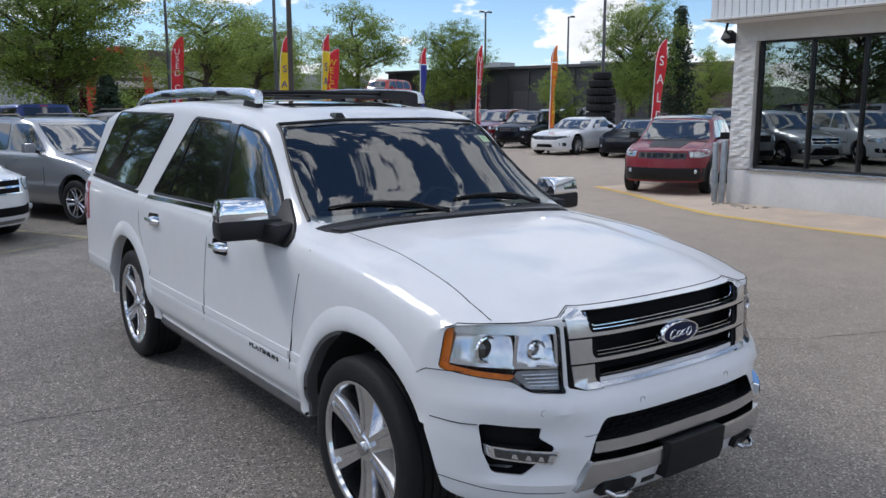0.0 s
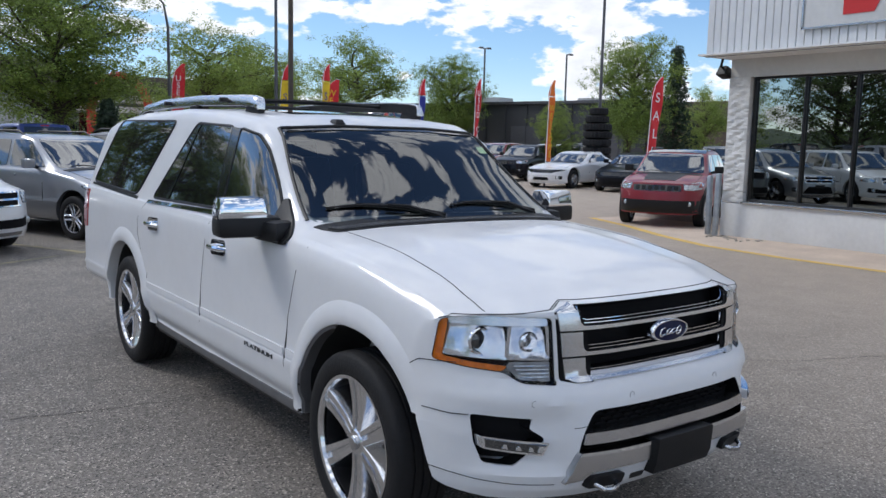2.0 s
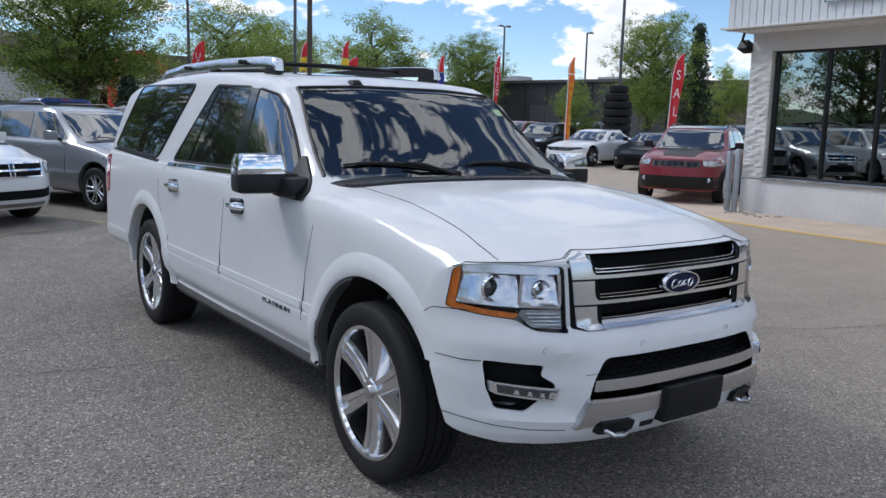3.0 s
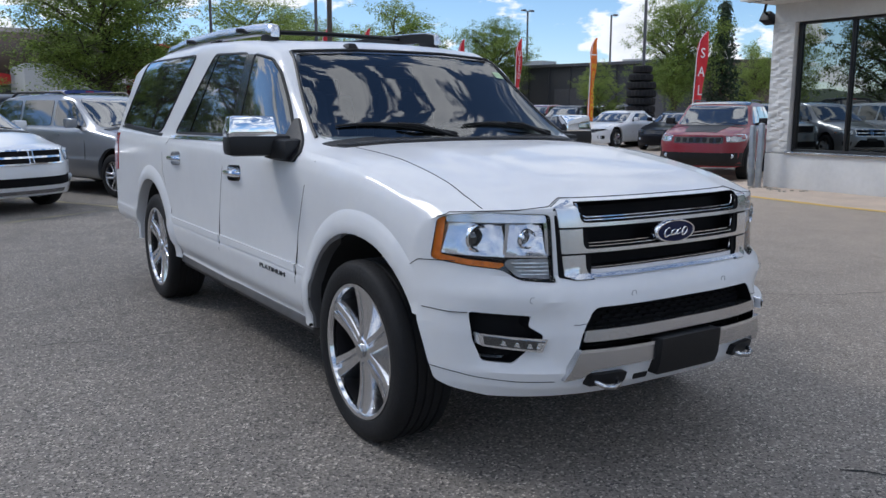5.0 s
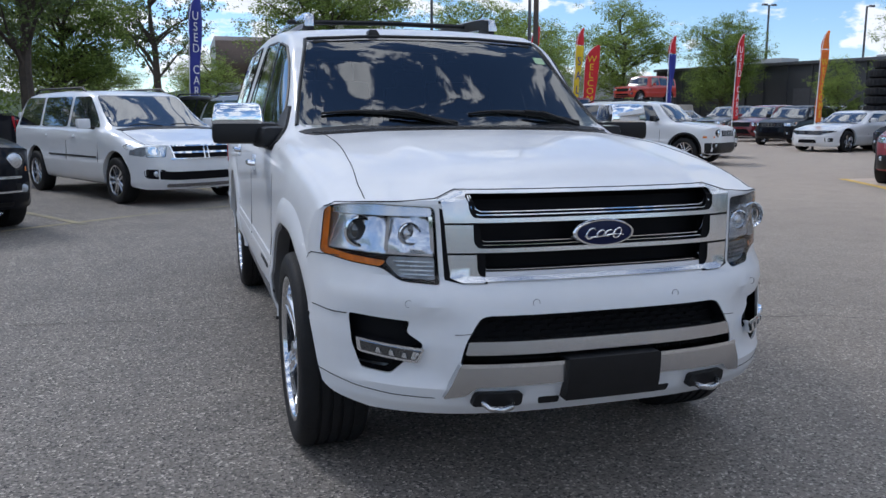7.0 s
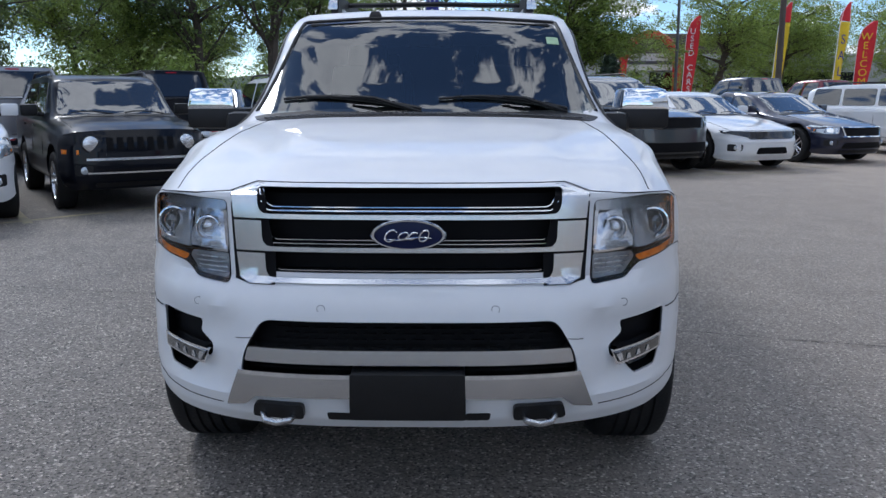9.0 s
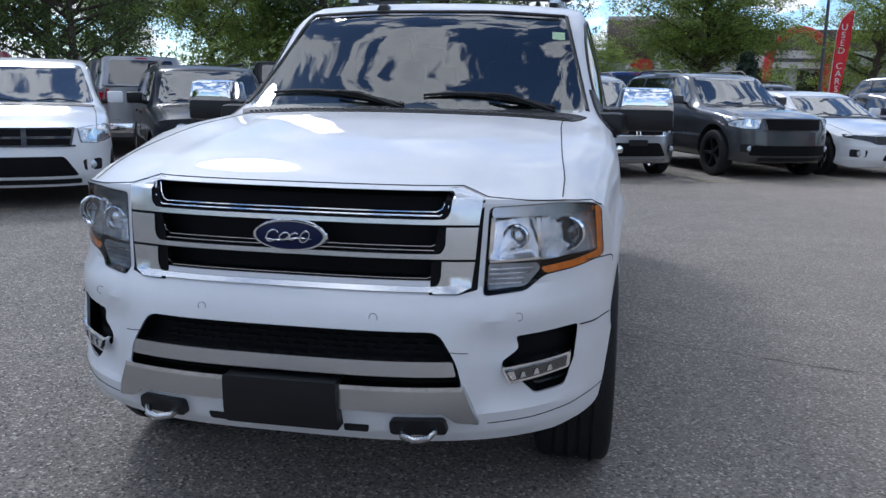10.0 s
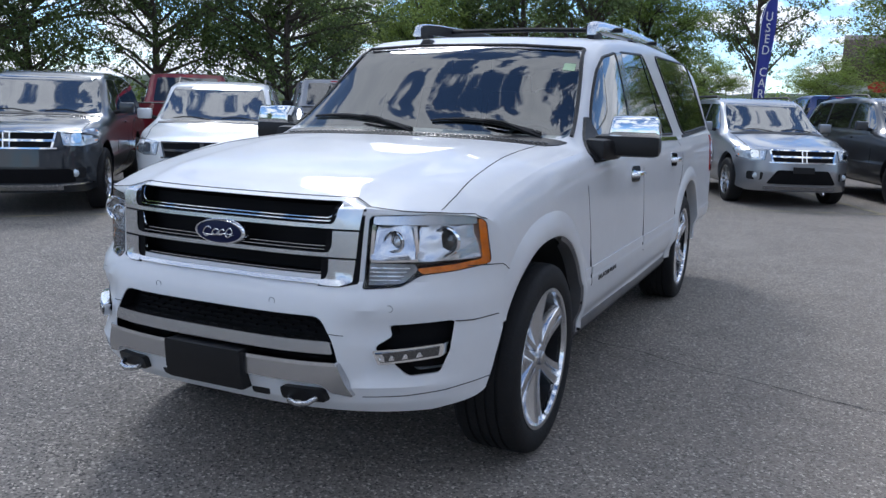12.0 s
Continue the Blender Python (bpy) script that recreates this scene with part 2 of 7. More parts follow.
def patch(tree, poly, axis, sign, off=0.004, thick=0.006, step=0.06, name="patch", far=6.0, bevel=0.0):
    """A shell in the outline poly, laid on the surface of tree as seen along an axis (from its sign side), off proud of it."""
    bm = bmesh.new()
    def put(u, v, w=0.0):
        return Vector((w, u, v) if axis == "x" else (u, w, v) if axis == "y" else (u, v, w))
    face = bm.faces.new([bm.verts.new(put(u, v)) for u, v in poly])
    for k, unit in ((0, put(1, 0)), (1, put(0, 1))):
        lo, hi = min(p[k] for p in poly), max(p[k] for p in poly)
        c = math.ceil(lo / step + 0.01) * step
        while c < hi - 0.002:
            bmesh.ops.bisect_plane(bm, geom=bm.verts[:] + bm.edges[:] + bm.faces[:], plane_co=unit * c, plane_no=unit, dist=1e-5)
            c += step
    way = put(0, 0, -sign)
    for v in bm.verts:
        hit, normal, _, _ = tree.ray_cast(v.co - way * far, way)
        if hit is None:
            hit, normal, _, _ = tree.find_nearest(v.co - way * 0.9)
        v.co = hit - way * off
    bm.normal_update()
    flat = bm.faces[:]
    if flat and sum((f.normal.dot(way) * f.calc_area() for f in flat)) > 0:
        bmesh.ops.reverse_faces(bm, faces=flat)
    if thick:
        edge = [e for e in bm.edges if e.is_boundary]
        ext = bmesh.ops.extrude_edge_only(bm, edges=edge)
        for v in (g for g in ext["geom"] if isinstance(g, bmesh.types.BMVert)):
            v.co += way * (thick + off)
        bmesh.ops.recalc_face_normals(bm, faces=bm.faces)
    return bm


def cut(ob, *cutters, heal=False):
    """Takes the cutters (bmeshes) out of the mesh of ob, for good."""
    mods, temp = [], []
    for bm in cutters:
        me = bpy.data.meshes.new("cutter")
        bm.to_mesh(me)
        bm.free()
        c = new("cutter", me)
        c.parent = ob.parent
        temp.append(c)
        mod = ob.modifiers.new("cut", "BOOLEAN")
        mod.operation, mod.object, mod.solver, mod.use_self = "DIFFERENCE", c, "EXACT", heal
        mods.append(mod)
    dg = bpy.context.evaluated_depsgraph_get()
    dg.update()
    me = bpy.data.meshes.new_from_object(ob.evaluated_get(dg))
    ob.modifiers.clear()
    old = ob.data
    ob.data = me
    me.name = old.name
    bpy.data.meshes.remove(old)
    for c in temp:
        data = c.data
        bpy.data.objects.remove(c)
        bpy.data.meshes.remove(data)
    me.polygons.foreach_set("use_smooth", [True] * len(me.polygons))
    me.set_sharp_from_angle(angle=radians(32))


def writing(name, text, size, mat, parent, m, vertical=False, depth=0.004):
    """Raised lettering in the built-in font, as a mesh; it reads along local x, facing local -y."""
    cu = bpy.data.curves.new(name, "FONT")
    cu.body = "\n".join(text) if vertical else text
    cu.size, cu.extrude, cu.align_x, cu.align_y = size, depth, "CENTER", "CENTER"
    cu.space_line = 0.85
    tmp = new("lettering", cu)
    dg = bpy.context.evaluated_depsgraph_get()
    dg.update()
    me = bpy.data.meshes.new_from_object(tmp.evaluated_get(dg))
    bpy.data.objects.remove(tmp)
    bpy.data.curves.remove(cu)
    me.transform(m @ pose(0, 0, 0, 90, 0, 0))
    me.materials.clear()
    me.materials.append(mat)
    me.name = name
    ob = new(name, me)
    ob.parent = parent
    return ob


# ---- vehicle bodies ----
def smooth_line(knots, ys, width):
    """Values of a line of (y, value) at ys, its corners eased over width."""
    k = np.array(knots, float)
    out = np.zeros(len(ys))
    for d in np.linspace(-0.5, 0.5, 9):
        out += np.interp(np.asarray(ys) + d * width, k[:, 0], k[:, 1])
    return out / 9


def catmull(ctrl, n):
    """n points along a Catmull-Rom line through ctrl."""
    c = np.array([2 * ctrl[0] - ctrl[1], *ctrl, 2 * ctrl[-1] - ctrl[-2]])
    t = np.linspace(0, len(ctrl) - 1, n)
    i = np.minimum(t.astype(int), len(ctrl) - 2)
    f = (t - i)[:, None]
    p0, p1, p2, p3 = c[i], c[i + 1], c[i + 2], c[i + 3]
    return 0.5 * (2 * p1 + (p2 - p0) * f + (2 * p0 - 5 * p1 + 4 * p2 - p3) * f**2 + (3 * p1 - p0 - 3 * p2 + p3) * f**3)


def body_shell(s):
    """The closed body of a vehicle from its lines. It faces -y; y = 0 is the front axle."""
    ys = np.concatenate([np.linspace(s["front"], s["cowl"] - 0.05, s["n"][0]), np.linspace(s["cowl"], s["header"], s["n"][1])[0:], np.linspace(s["header"] + 0.08, s["rear"], s["n"][2])])
    top, belt = smooth_line(s["top"], ys, 0.10), smooth_line(s["belt"], ys, 0.16)
    low, wide = smooth_line(s["low"], ys, 0.2), smooth_line(s["wide"], ys, 0.25)
    nx, nz = s["n"][3], s["n"][4]
    hmax = max(top - belt)
    grid = []
    for y, T, B, zb, W in zip(ys, top, belt, low, wide):
        h = max(T - B, 0.01)
        e = min(1.0, h / hmax) ** 0.8
        wr = s["roof"]
        mix = lambda a, b: a + (b - a) * e
        side = [
            (W - s.get("tuck", lambda y: 0.16)(y), zb), (W - min(0.05, s.get("tuck", lambda y: 0.16)(y)), zb + 0.12 * (s["waist"] - zb)), (W - 0.012, zb + 0.4 * (s["waist"] - zb)), (W, zb + 0.75 * (s["waist"] - zb)), (W + s.get("crease", 0.0), s["waist"]), (W - 0.004, s["waist"] + 0.05),
            (W - 0.008, B - 0.14), (W - 0.03, B - 0.03), (W - mix(0.065, 0.055), B + mix(0.10, 0.03) * h),
            (mix(W - 0.085, 0.5 * (W - 0.055 + wr)), B + mix(0.22, 0.5) * h), (mix(W - 0.12, wr), B + mix(0.4, 0.90) * h), (mix(W - 0.17, wr - 0.07), B + mix(0.58, 0.975) * h),
        ]
        side = [np.array(p) for p in side]
        sp = catmull(side, nz + 1)
        xt, zt = sp[-1]
        bump, raised = s.get("hood_crease", 0.0) * (1 - e), s.get("power_dome", 0.0) * (1 - e) * float(np.interp(y, [0.05, 0.42], [1, 0]))
        us = np.linspace(-1, 1, nx + 1)
        topz = zt + (T - zt) * (1 - np.abs(us) ** 2.2) + bump * np.exp(-((np.abs(us) - 0.62) / 0.16) ** 2) + raised * 0.5 * (1 - np.tanh((np.abs(us) - 0.66) / 0.05))
        ring = [(x, y, zb) for x in np.linspace(-sp[0][0], sp[0][0], nx + 1)]
        ring += [(x, y, z) for x, z in sp[1:-1]]
        ring += [(u * xt, y, z) for u, z in zip(us[::-1], topz[::-1])]
        ring += [(-x, y, z) for x, z in sp[-2:0:-1]]
        grid.append(ring)
    # the end caps: rows from side to side
    def cap(ring):
        rows = []
        for k in range(1, nz):
            (x, y, z), (xl, _, zl) = ring[nx + k], ring[-k]
            t = k / nz
            rows.append([(xl + (x - xl) * i / nx, y, z) for i in range(1, nx)])
        return rows
    bm = bmesh.new()
    front_p, rear_p = np.array(s["front_profile"]), np.array(s["rear_profile"])
    y_f, y_r = s.get("nose_from", 0.0), s["tail_from"]
    def bent(p):
        x, y, z = p
        if y < y_f:
            f = np.interp(z, front_p[:, 0], front_p[:, 1])
            q = max(0.0, 1 - (min(abs(x), s["nose_w"] * 0.999) / s["nose_w"]) ** s["nose_pow"][0]) ** (1 / s["nose_pow"][1])
            y = y_f + (y - y_f) / (s["front"] - y_f) * (f - y_f) * max(q, 0.10)
        elif y > y_r:
            r = np.interp(z, rear_p[:, 0], rear_p[:, 1])
            q = max(0.0, 1 - (min(abs(x), s["tail_w"] * 0.999) / s["tail_w"]) ** 4.5) ** (1 / 2.5)
            y = y_r + (y - y_r) / (s["rear"] - y_r) * (r - y_r) * max(q, 0.25)
        return (x, y, z)
    vs = [[bm.verts.new(bent(p)) for p in ring] for ring in grid]
    n = len(vs[0])
    for a, b in zip(vs, vs[1:]):
        for k in range(n):
            bm.faces.new((a[k], a[(k + 1) % n], b[(k + 1) % n], b[k]))
    for ring, pts in ((vs[0], grid[0]), (vs[-1], grid[-1])):
        rows = [ring[: nx + 1]]
        for k, row in enumerate(cap(pts), 1):
            rows.append([ring[-k], *[bm.verts.new(bent(p)) for p in row], ring[nx + k]])
        rows.append(list(reversed(ring[nx + nz : nx + nz + nx + 1])))
        for a, b in zip(rows, rows[1:]):
            for i in range(nx):
                bm.faces.new((a[i], a[i + 1], b[i + 1], b[i]))
    bmesh.ops.recalc_face_normals(bm, faces=bm.faces)
    if bm.calc_volume(signed=True) < 0:
        bmesh.ops.reverse_faces(bm, faces=bm.faces)
    return bm


from mathutils.bvhtree import BVHTree


def arch_cutter(y, r, half, z):
    """Two half-deep drums that hollow out the wheel wells of one axle."""
    bm = bmesh.new()
    for side in (-1, 1):
        lathe(bm, [(side * (half - 0.36), r), (side * (half + 0.4), r)], "x", 40, (0, y, z))
    return bm


def seam(tree, pts, axis, sign, r=0.003, step=0.04):
    """A round dark bead along a line on a surface, seen along an axis."""
    def put(u, v, w=0.0):
        return Vector((w, u, v) if axis == "x" else (u, w, v) if axis == "y" else (u, v, w))
    line = []
    for a, b in zip(pts, pts[1:]):
        n = max(1, int(math.dist(a, b) / step))
        for i in range(n + (b == pts[-1])):
            u, v = a[0] + (b[0] - a[0]) * i / n, a[1] + (b[1] - a[1]) * i / n
            way = put(0, 0, -sign)
            hit = tree.ray_cast(put(u, v) - way * 6, way)[0]
            if hit:
                line.append(hit)
    bm = bmesh.new()
    tube(bm, line, r, 6)
    return bm


def shrunk(poly, k):
    """The polygon drawn in a little towards its middle."""
    cx, cz = sum(p[0] for p in poly) / len(poly), sum(p[1] for p in poly) / len(poly)
    return [(cx + (x - cx) * k, cz + (z - cz) * k) for x, z in poly]


def rim_wall(tree, poly, axis, sign, off, depth, step=0.04):
    """The side walls of a recess with the outline poly, running inwards from the surface."""
    bm = patch(tree, poly, axis, sign, off, 0.0, step)
    way = Vector((-sign, 0, 0) if axis == "x" else (0, -sign, 0) if axis == "y" else (0, 0, -sign))
    edge = [e for e in bm.edges if e.is_boundary]
    old = bm.faces[:]
    ext = bmesh.ops.extrude_edge_only(bm, edges=edge)
    for v in (g for g in ext["geom"] if isinstance(g, bmesh.types.BMVert)):
        v.co += way * depth
    bmesh.ops.delete(bm, geom=old, context="FACES_ONLY")
    loose = [e for e in bm.edges if not e.link_faces]
    bmesh.ops.delete(bm, geom=loose, context="EDGES")
    return bm


def faceted(bm, amount, seed, lean=0.0, axis=1):
    """Breaks a shell into small tilted facets."""
    rng = random.Random(seed)
    for v in bm.verts:
        v.co[axis] += rng.uniform(-amount, amount) + lean * (v.co.z - 0.97)
    return bm


def arch_flare(tree, s, yc, zc, rows, floor_z, fallback, end=192):
    """A lip round a wheel arch, following the body side; rows are (radius, proud)."""
    bm, rings = bmesh.new(), []
    for k in range(37):
        a = radians(-12 + (end + 12) * k / 36)
        ring, fade = [], min(1.0, (36 - k) / 6) if end < 192 else 1.0
        for rr, off in rows:
            y, z = yc + math.cos(a) * rr, zc + math.sin(a) * rr
            hit = tree.ray_cast(Vector((s * 3, y, max(z, floor_z + 0.06))), Vector((-s, 0, 0)))[0]
            ring.append(bm.verts.new(((hit.x if hit else s * fallback) + s * off * fade, y, max(z, floor_z))))
        rings.append(ring)
    for p, q in zip(rings, rings[1:]):
        for i in range(len(rows) - 1):
            bm.faces.new((p[i], p[i + 1], q[i + 1], q[i]))
    bmesh.ops.recalc_face_normals(bm, faces=bm.faces)
    return bm


def wheel(parent, x, y, r, width, rim_r, spokes, twin, mat, hub_mat, fine=True):
    """One road wheel, its face outwards: wheel > tyre, hub_cap."""
    s = 1 if x > 0 else -1
    seg = 48 if fine else 24
    bm = bmesh.new()
    # the barrel and lip
    lathe(bm, [(-width * 0.45 if not fine else width * 0.33, rim_r * 0.95), (width * 0.40, rim_r * 0.93), (width * 0.46, rim_r * 0.95), (width * 0.47, rim_r * 1.0), (width * 0.44, rim_r * 1.01), (-width * 0.45 if not fine else width * 0.33, rim_r * 1.0)], "x", seg, closed=True)
    face, deep = width * 0.38, width * 0.30
    arms = []
    for k in range(spokes):
        a0 = 2 * math.pi * (k + 0.5) / spokes
        p = Vector((0, math.cos(a0), math.sin(a0)))
        t = Vector((0, -p.z, p.y))
        # a twin spoke is two slim arms spreading towards the rim
        broad_arm = twin and fine
        for c0, c1, w0, w1 in (((0.0, 0.0, 0.112, 0.165),) if broad_arm else ((-0.092, -0.185, 0.070, 0.074), (0.092, 0.185, 0.070, 0.074)) if twin else ((0.0, 0.0, 0.11, 0.10),)):
            arm = bmesh.new()
            rows = []
            for q in range(5):
                u = q / 4
                rad = rim_r * (0.17 + 0.80 * u)
                xx = face * (0.92 + 0.16 * u - 0.10 * math.sin(u * math.pi))
                c, w = c0 + (c1 - c0) * u, w0 + (w1 - w0) * u
                ws, hs = [c - w, c - w * 0.6, c - w * 0.2, c + w * 0.2, c + w * 0.6, c + w], (0, 0.007, 0.009, 0.009, 0.007, 0)
                if broad_arm:
                    ws, hs = [c + w * k for k in (-1, -0.93, -0.30, -0.20, 0.20, 0.30, 0.93, 1)], (0, 0.004, 0.006, -0.009, -0.009, 0.006, 0.004, 0)
                rows.append([arm.verts.new(p * rad + t * (x * rim_r) + Vector((xx + h, 0, 0))) for x, h in zip(ws, hs)])
                back = 1.5 if broad_arm else 1.0
                rows[-1] += [arm.verts.new(p * rad + t * (x * back * rim_r) + Vector((xx - deep * (1.1 if broad_arm else 0.6), 0, 0))) for x in (ws[-1], ws[0])]
            n = len(rows[0])
            for a, b in zip(rows, rows[1:]):
                for i in range(n):
                    arm.faces.new((a[i], a[(i + 1) % n], b[(i + 1) % n], b[i]))
            arm.faces.new(rows[0])
            arm.faces.new(list(reversed(rows[-1])))
            bmesh.ops.recalc_face_normals(arm, faces=arm.faces)
            arms.append(arm)
    lathe(bm, [(face * 0.5, rim_r * 0.2), (face * 0.95, rim_r * 0.2), (face * 1.02, rim_r * 0.17), (face * 1.02, 0.001)], "x", seg // 2)
    bmesh.ops.recalc_face_normals(bm, faces=bm.faces)
    if s < 0:
        bmesh.ops.rotate(bm, verts=bm.verts, cent=(0, 0, 0), matrix=Matrix.Rotation(math.pi, 3, "Z"))
    w = part("wheel", bm, mat, parent)
    if fine:
        # silver barrel coloured near black, for the shade seen between the spokes
        bm = bmesh.new()
        lathe(bm, [(-s * width * 0.45, rim_r * 0.94), (s * width * 0.335, rim_r * 0.945), (s * width * 0.335, rim_r * 1.0), (-s * width * 0.45, rim_r * 1.0)], "x", seg, closed=True)
        part("barrel", bm, DARK_OR_SHADED_ALLOY, w)
    for arm in arms:
        if s < 0:
            bmesh.ops.rotate(arm, verts=arm.verts, cent=(0, 0, 0), matrix=Matrix.Rotation(math.pi, 3, "Z"))
        part("spoke", arm, mat, w)
    w.location = (x - s * width / 2, y, r)
    bm = bmesh.new()
    h = width / 2
    pr = [(-h * 0.90, rim_r * 1.0), (-h * 1.0, rim_r * 1.08), (-h * 1.0, r * 0.88), (-h * 0.93, r * 0.95), (-h * 0.80, r * 0.992)]
    groove = (-0.46, -0.15, 0.15, 0.46)
    pr2 = []
    for g in groove:
        pr2 += [((g - 0.05) * h, r), ((g - 0.035) * h, r - 0.009), ((g + 0.035) * h, r - 0.009), ((g + 0.05) * h, r)]
    pr = pr + (pr2 if fine else [(0, r)]) + [(h * 0.78, r * 0.994), (h * 0.89, r * 0.974), (h * 0.96, r * 0.94), (h * 1.0, r * 0.88), (h * 1.0, rim_r * 1.1), (h * 0.95, rim_r * 1.03), (h * 0.86, rim_r * 1.0)]
    lathe(bm, pr, "x", seg, closed=True)
    if s < 0:
        bmesh.ops.rotate(bm, verts=bm.verts, cent=(0, 0, 0), matrix=Matrix.Rotation(math.pi, 3, "Z"))
    part("tyre", bm, RUBBER, w, "black tyre with low sidewall")
    # the disc too is coloured near black to stand in for shade in the gaps
    bm = bmesh.new()
    d = width * (0.22 if fine else 0.0)
    lathe(bm, [(d - width * 0.2, rim_r * 0.80), (d - width * 0.14, rim_r * 0.80), (d - width * 0.12, rim_r * 0.6), (d - width * 0.12, rim_r * 0.2)], "x", seg // 2)
    if s < 0:
        bmesh.ops.rotate(bm, verts=bm.verts, cent=(0, 0, 0), matrix=Matrix.Rotation(math.pi, 3, "Z"))
    part("brake_disc", bm, DARK_OR_SHADED_ALLOY, w)
    bm = bmesh.new()
    lathe(bm, [(face * 1.0, rim_r * 0.105), (face * 1.12, rim_r * 0.10), (face * 1.16, rim_r * 0.08), (face * 1.16, 0.001)], "x", 16)
    if s < 0:
        bmesh.ops.rotate(bm, verts=bm.verts, cent=(0, 0, 0), matrix=Matrix.Rotation(math.pi, 3, "Z"))
    part("hub_cap", bm, hub_mat, w)
    return w

# ---- the white full-size SUV ----
STICKER = material("sticker_green", (0.35, 0.50, 0.30), 0.5, 0, vary=0.15, scale=40)


def hood_line(z0, z1, y0=-0.92, y1=0.58, bow=0.024):
    """A shallow even arc over the bonnet, as a list of (y, z)."""
    return [(y0 + (y1 - y0) * i / 24, z0 + (z1 - z0) * i / 24 + bow * (1 - (2 * i / 24 - 1) ** 2)) for i in range(25)]


SUV = dict(
    front=-0.985, cowl=0.56, header=1.21, rear=4.63, n=(28, 16, 62, 44, 66), roof=0.745, waist=0.63, crease=0.004, hood_crease=0.002, power_dome=0.016,
    tuck=lambda y: float(np.interp(y, [-0.40, 0.45, 2.9, 3.9], [0.16, 0.045, 0.045, 0.12])),
    top=[(-0.985, 1.085), (-0.93, 1.105), (-0.88, 1.128), (-0.82, 1.152), (-0.76, 1.166), *hood_line(1.176, 1.285, -0.70, 0.58, 0.014), (1.23, 1.775), (1.45, 1.838), (2.0, 1.88), (2.7, 1.90), (3.6, 1.89), (4.4, 1.845), (4.63, 1.82)],
    belt=[(-0.985, 1.045), *hood_line(1.058, 1.222), (1.3, 1.245), (4.63, 1.275)],
    low=[(-0.985, 0.38), (-0.6, 0.38), (-0.3, 0.42), (0.3, 0.44), (0.6, 0.40), (2.7, 0.42), (3.3, 0.50), (4.63, 0.47)],
    wide=[(-0.985, 0.918), (-0.45, 0.930), (0.0, 0.950), (0.8, 0.948), (2.5, 0.958), (3.4, 0.968), (4.63, 0.955)],
    front_profile=[(0.36, -0.90), (0.42, -0.955), (0.50, -0.985), (0.62, -0.985), (0.70, -0.972), (0.772, -0.962), (0.795, -0.945), (0.826, -0.896), (1.0, -0.885), (1.07, -0.878), (1.10, -0.862), (1.13, -0.82)],
    rear_profile=[(0.40, 4.5), (0.50, 4.63), (0.8, 4.64), (1.2, 4.60), (1.9, 4.40)],
    nose_w=0.985, nose_pow=(3.2, 2.2), tail_from=4.15, tail_w=1.25,
)


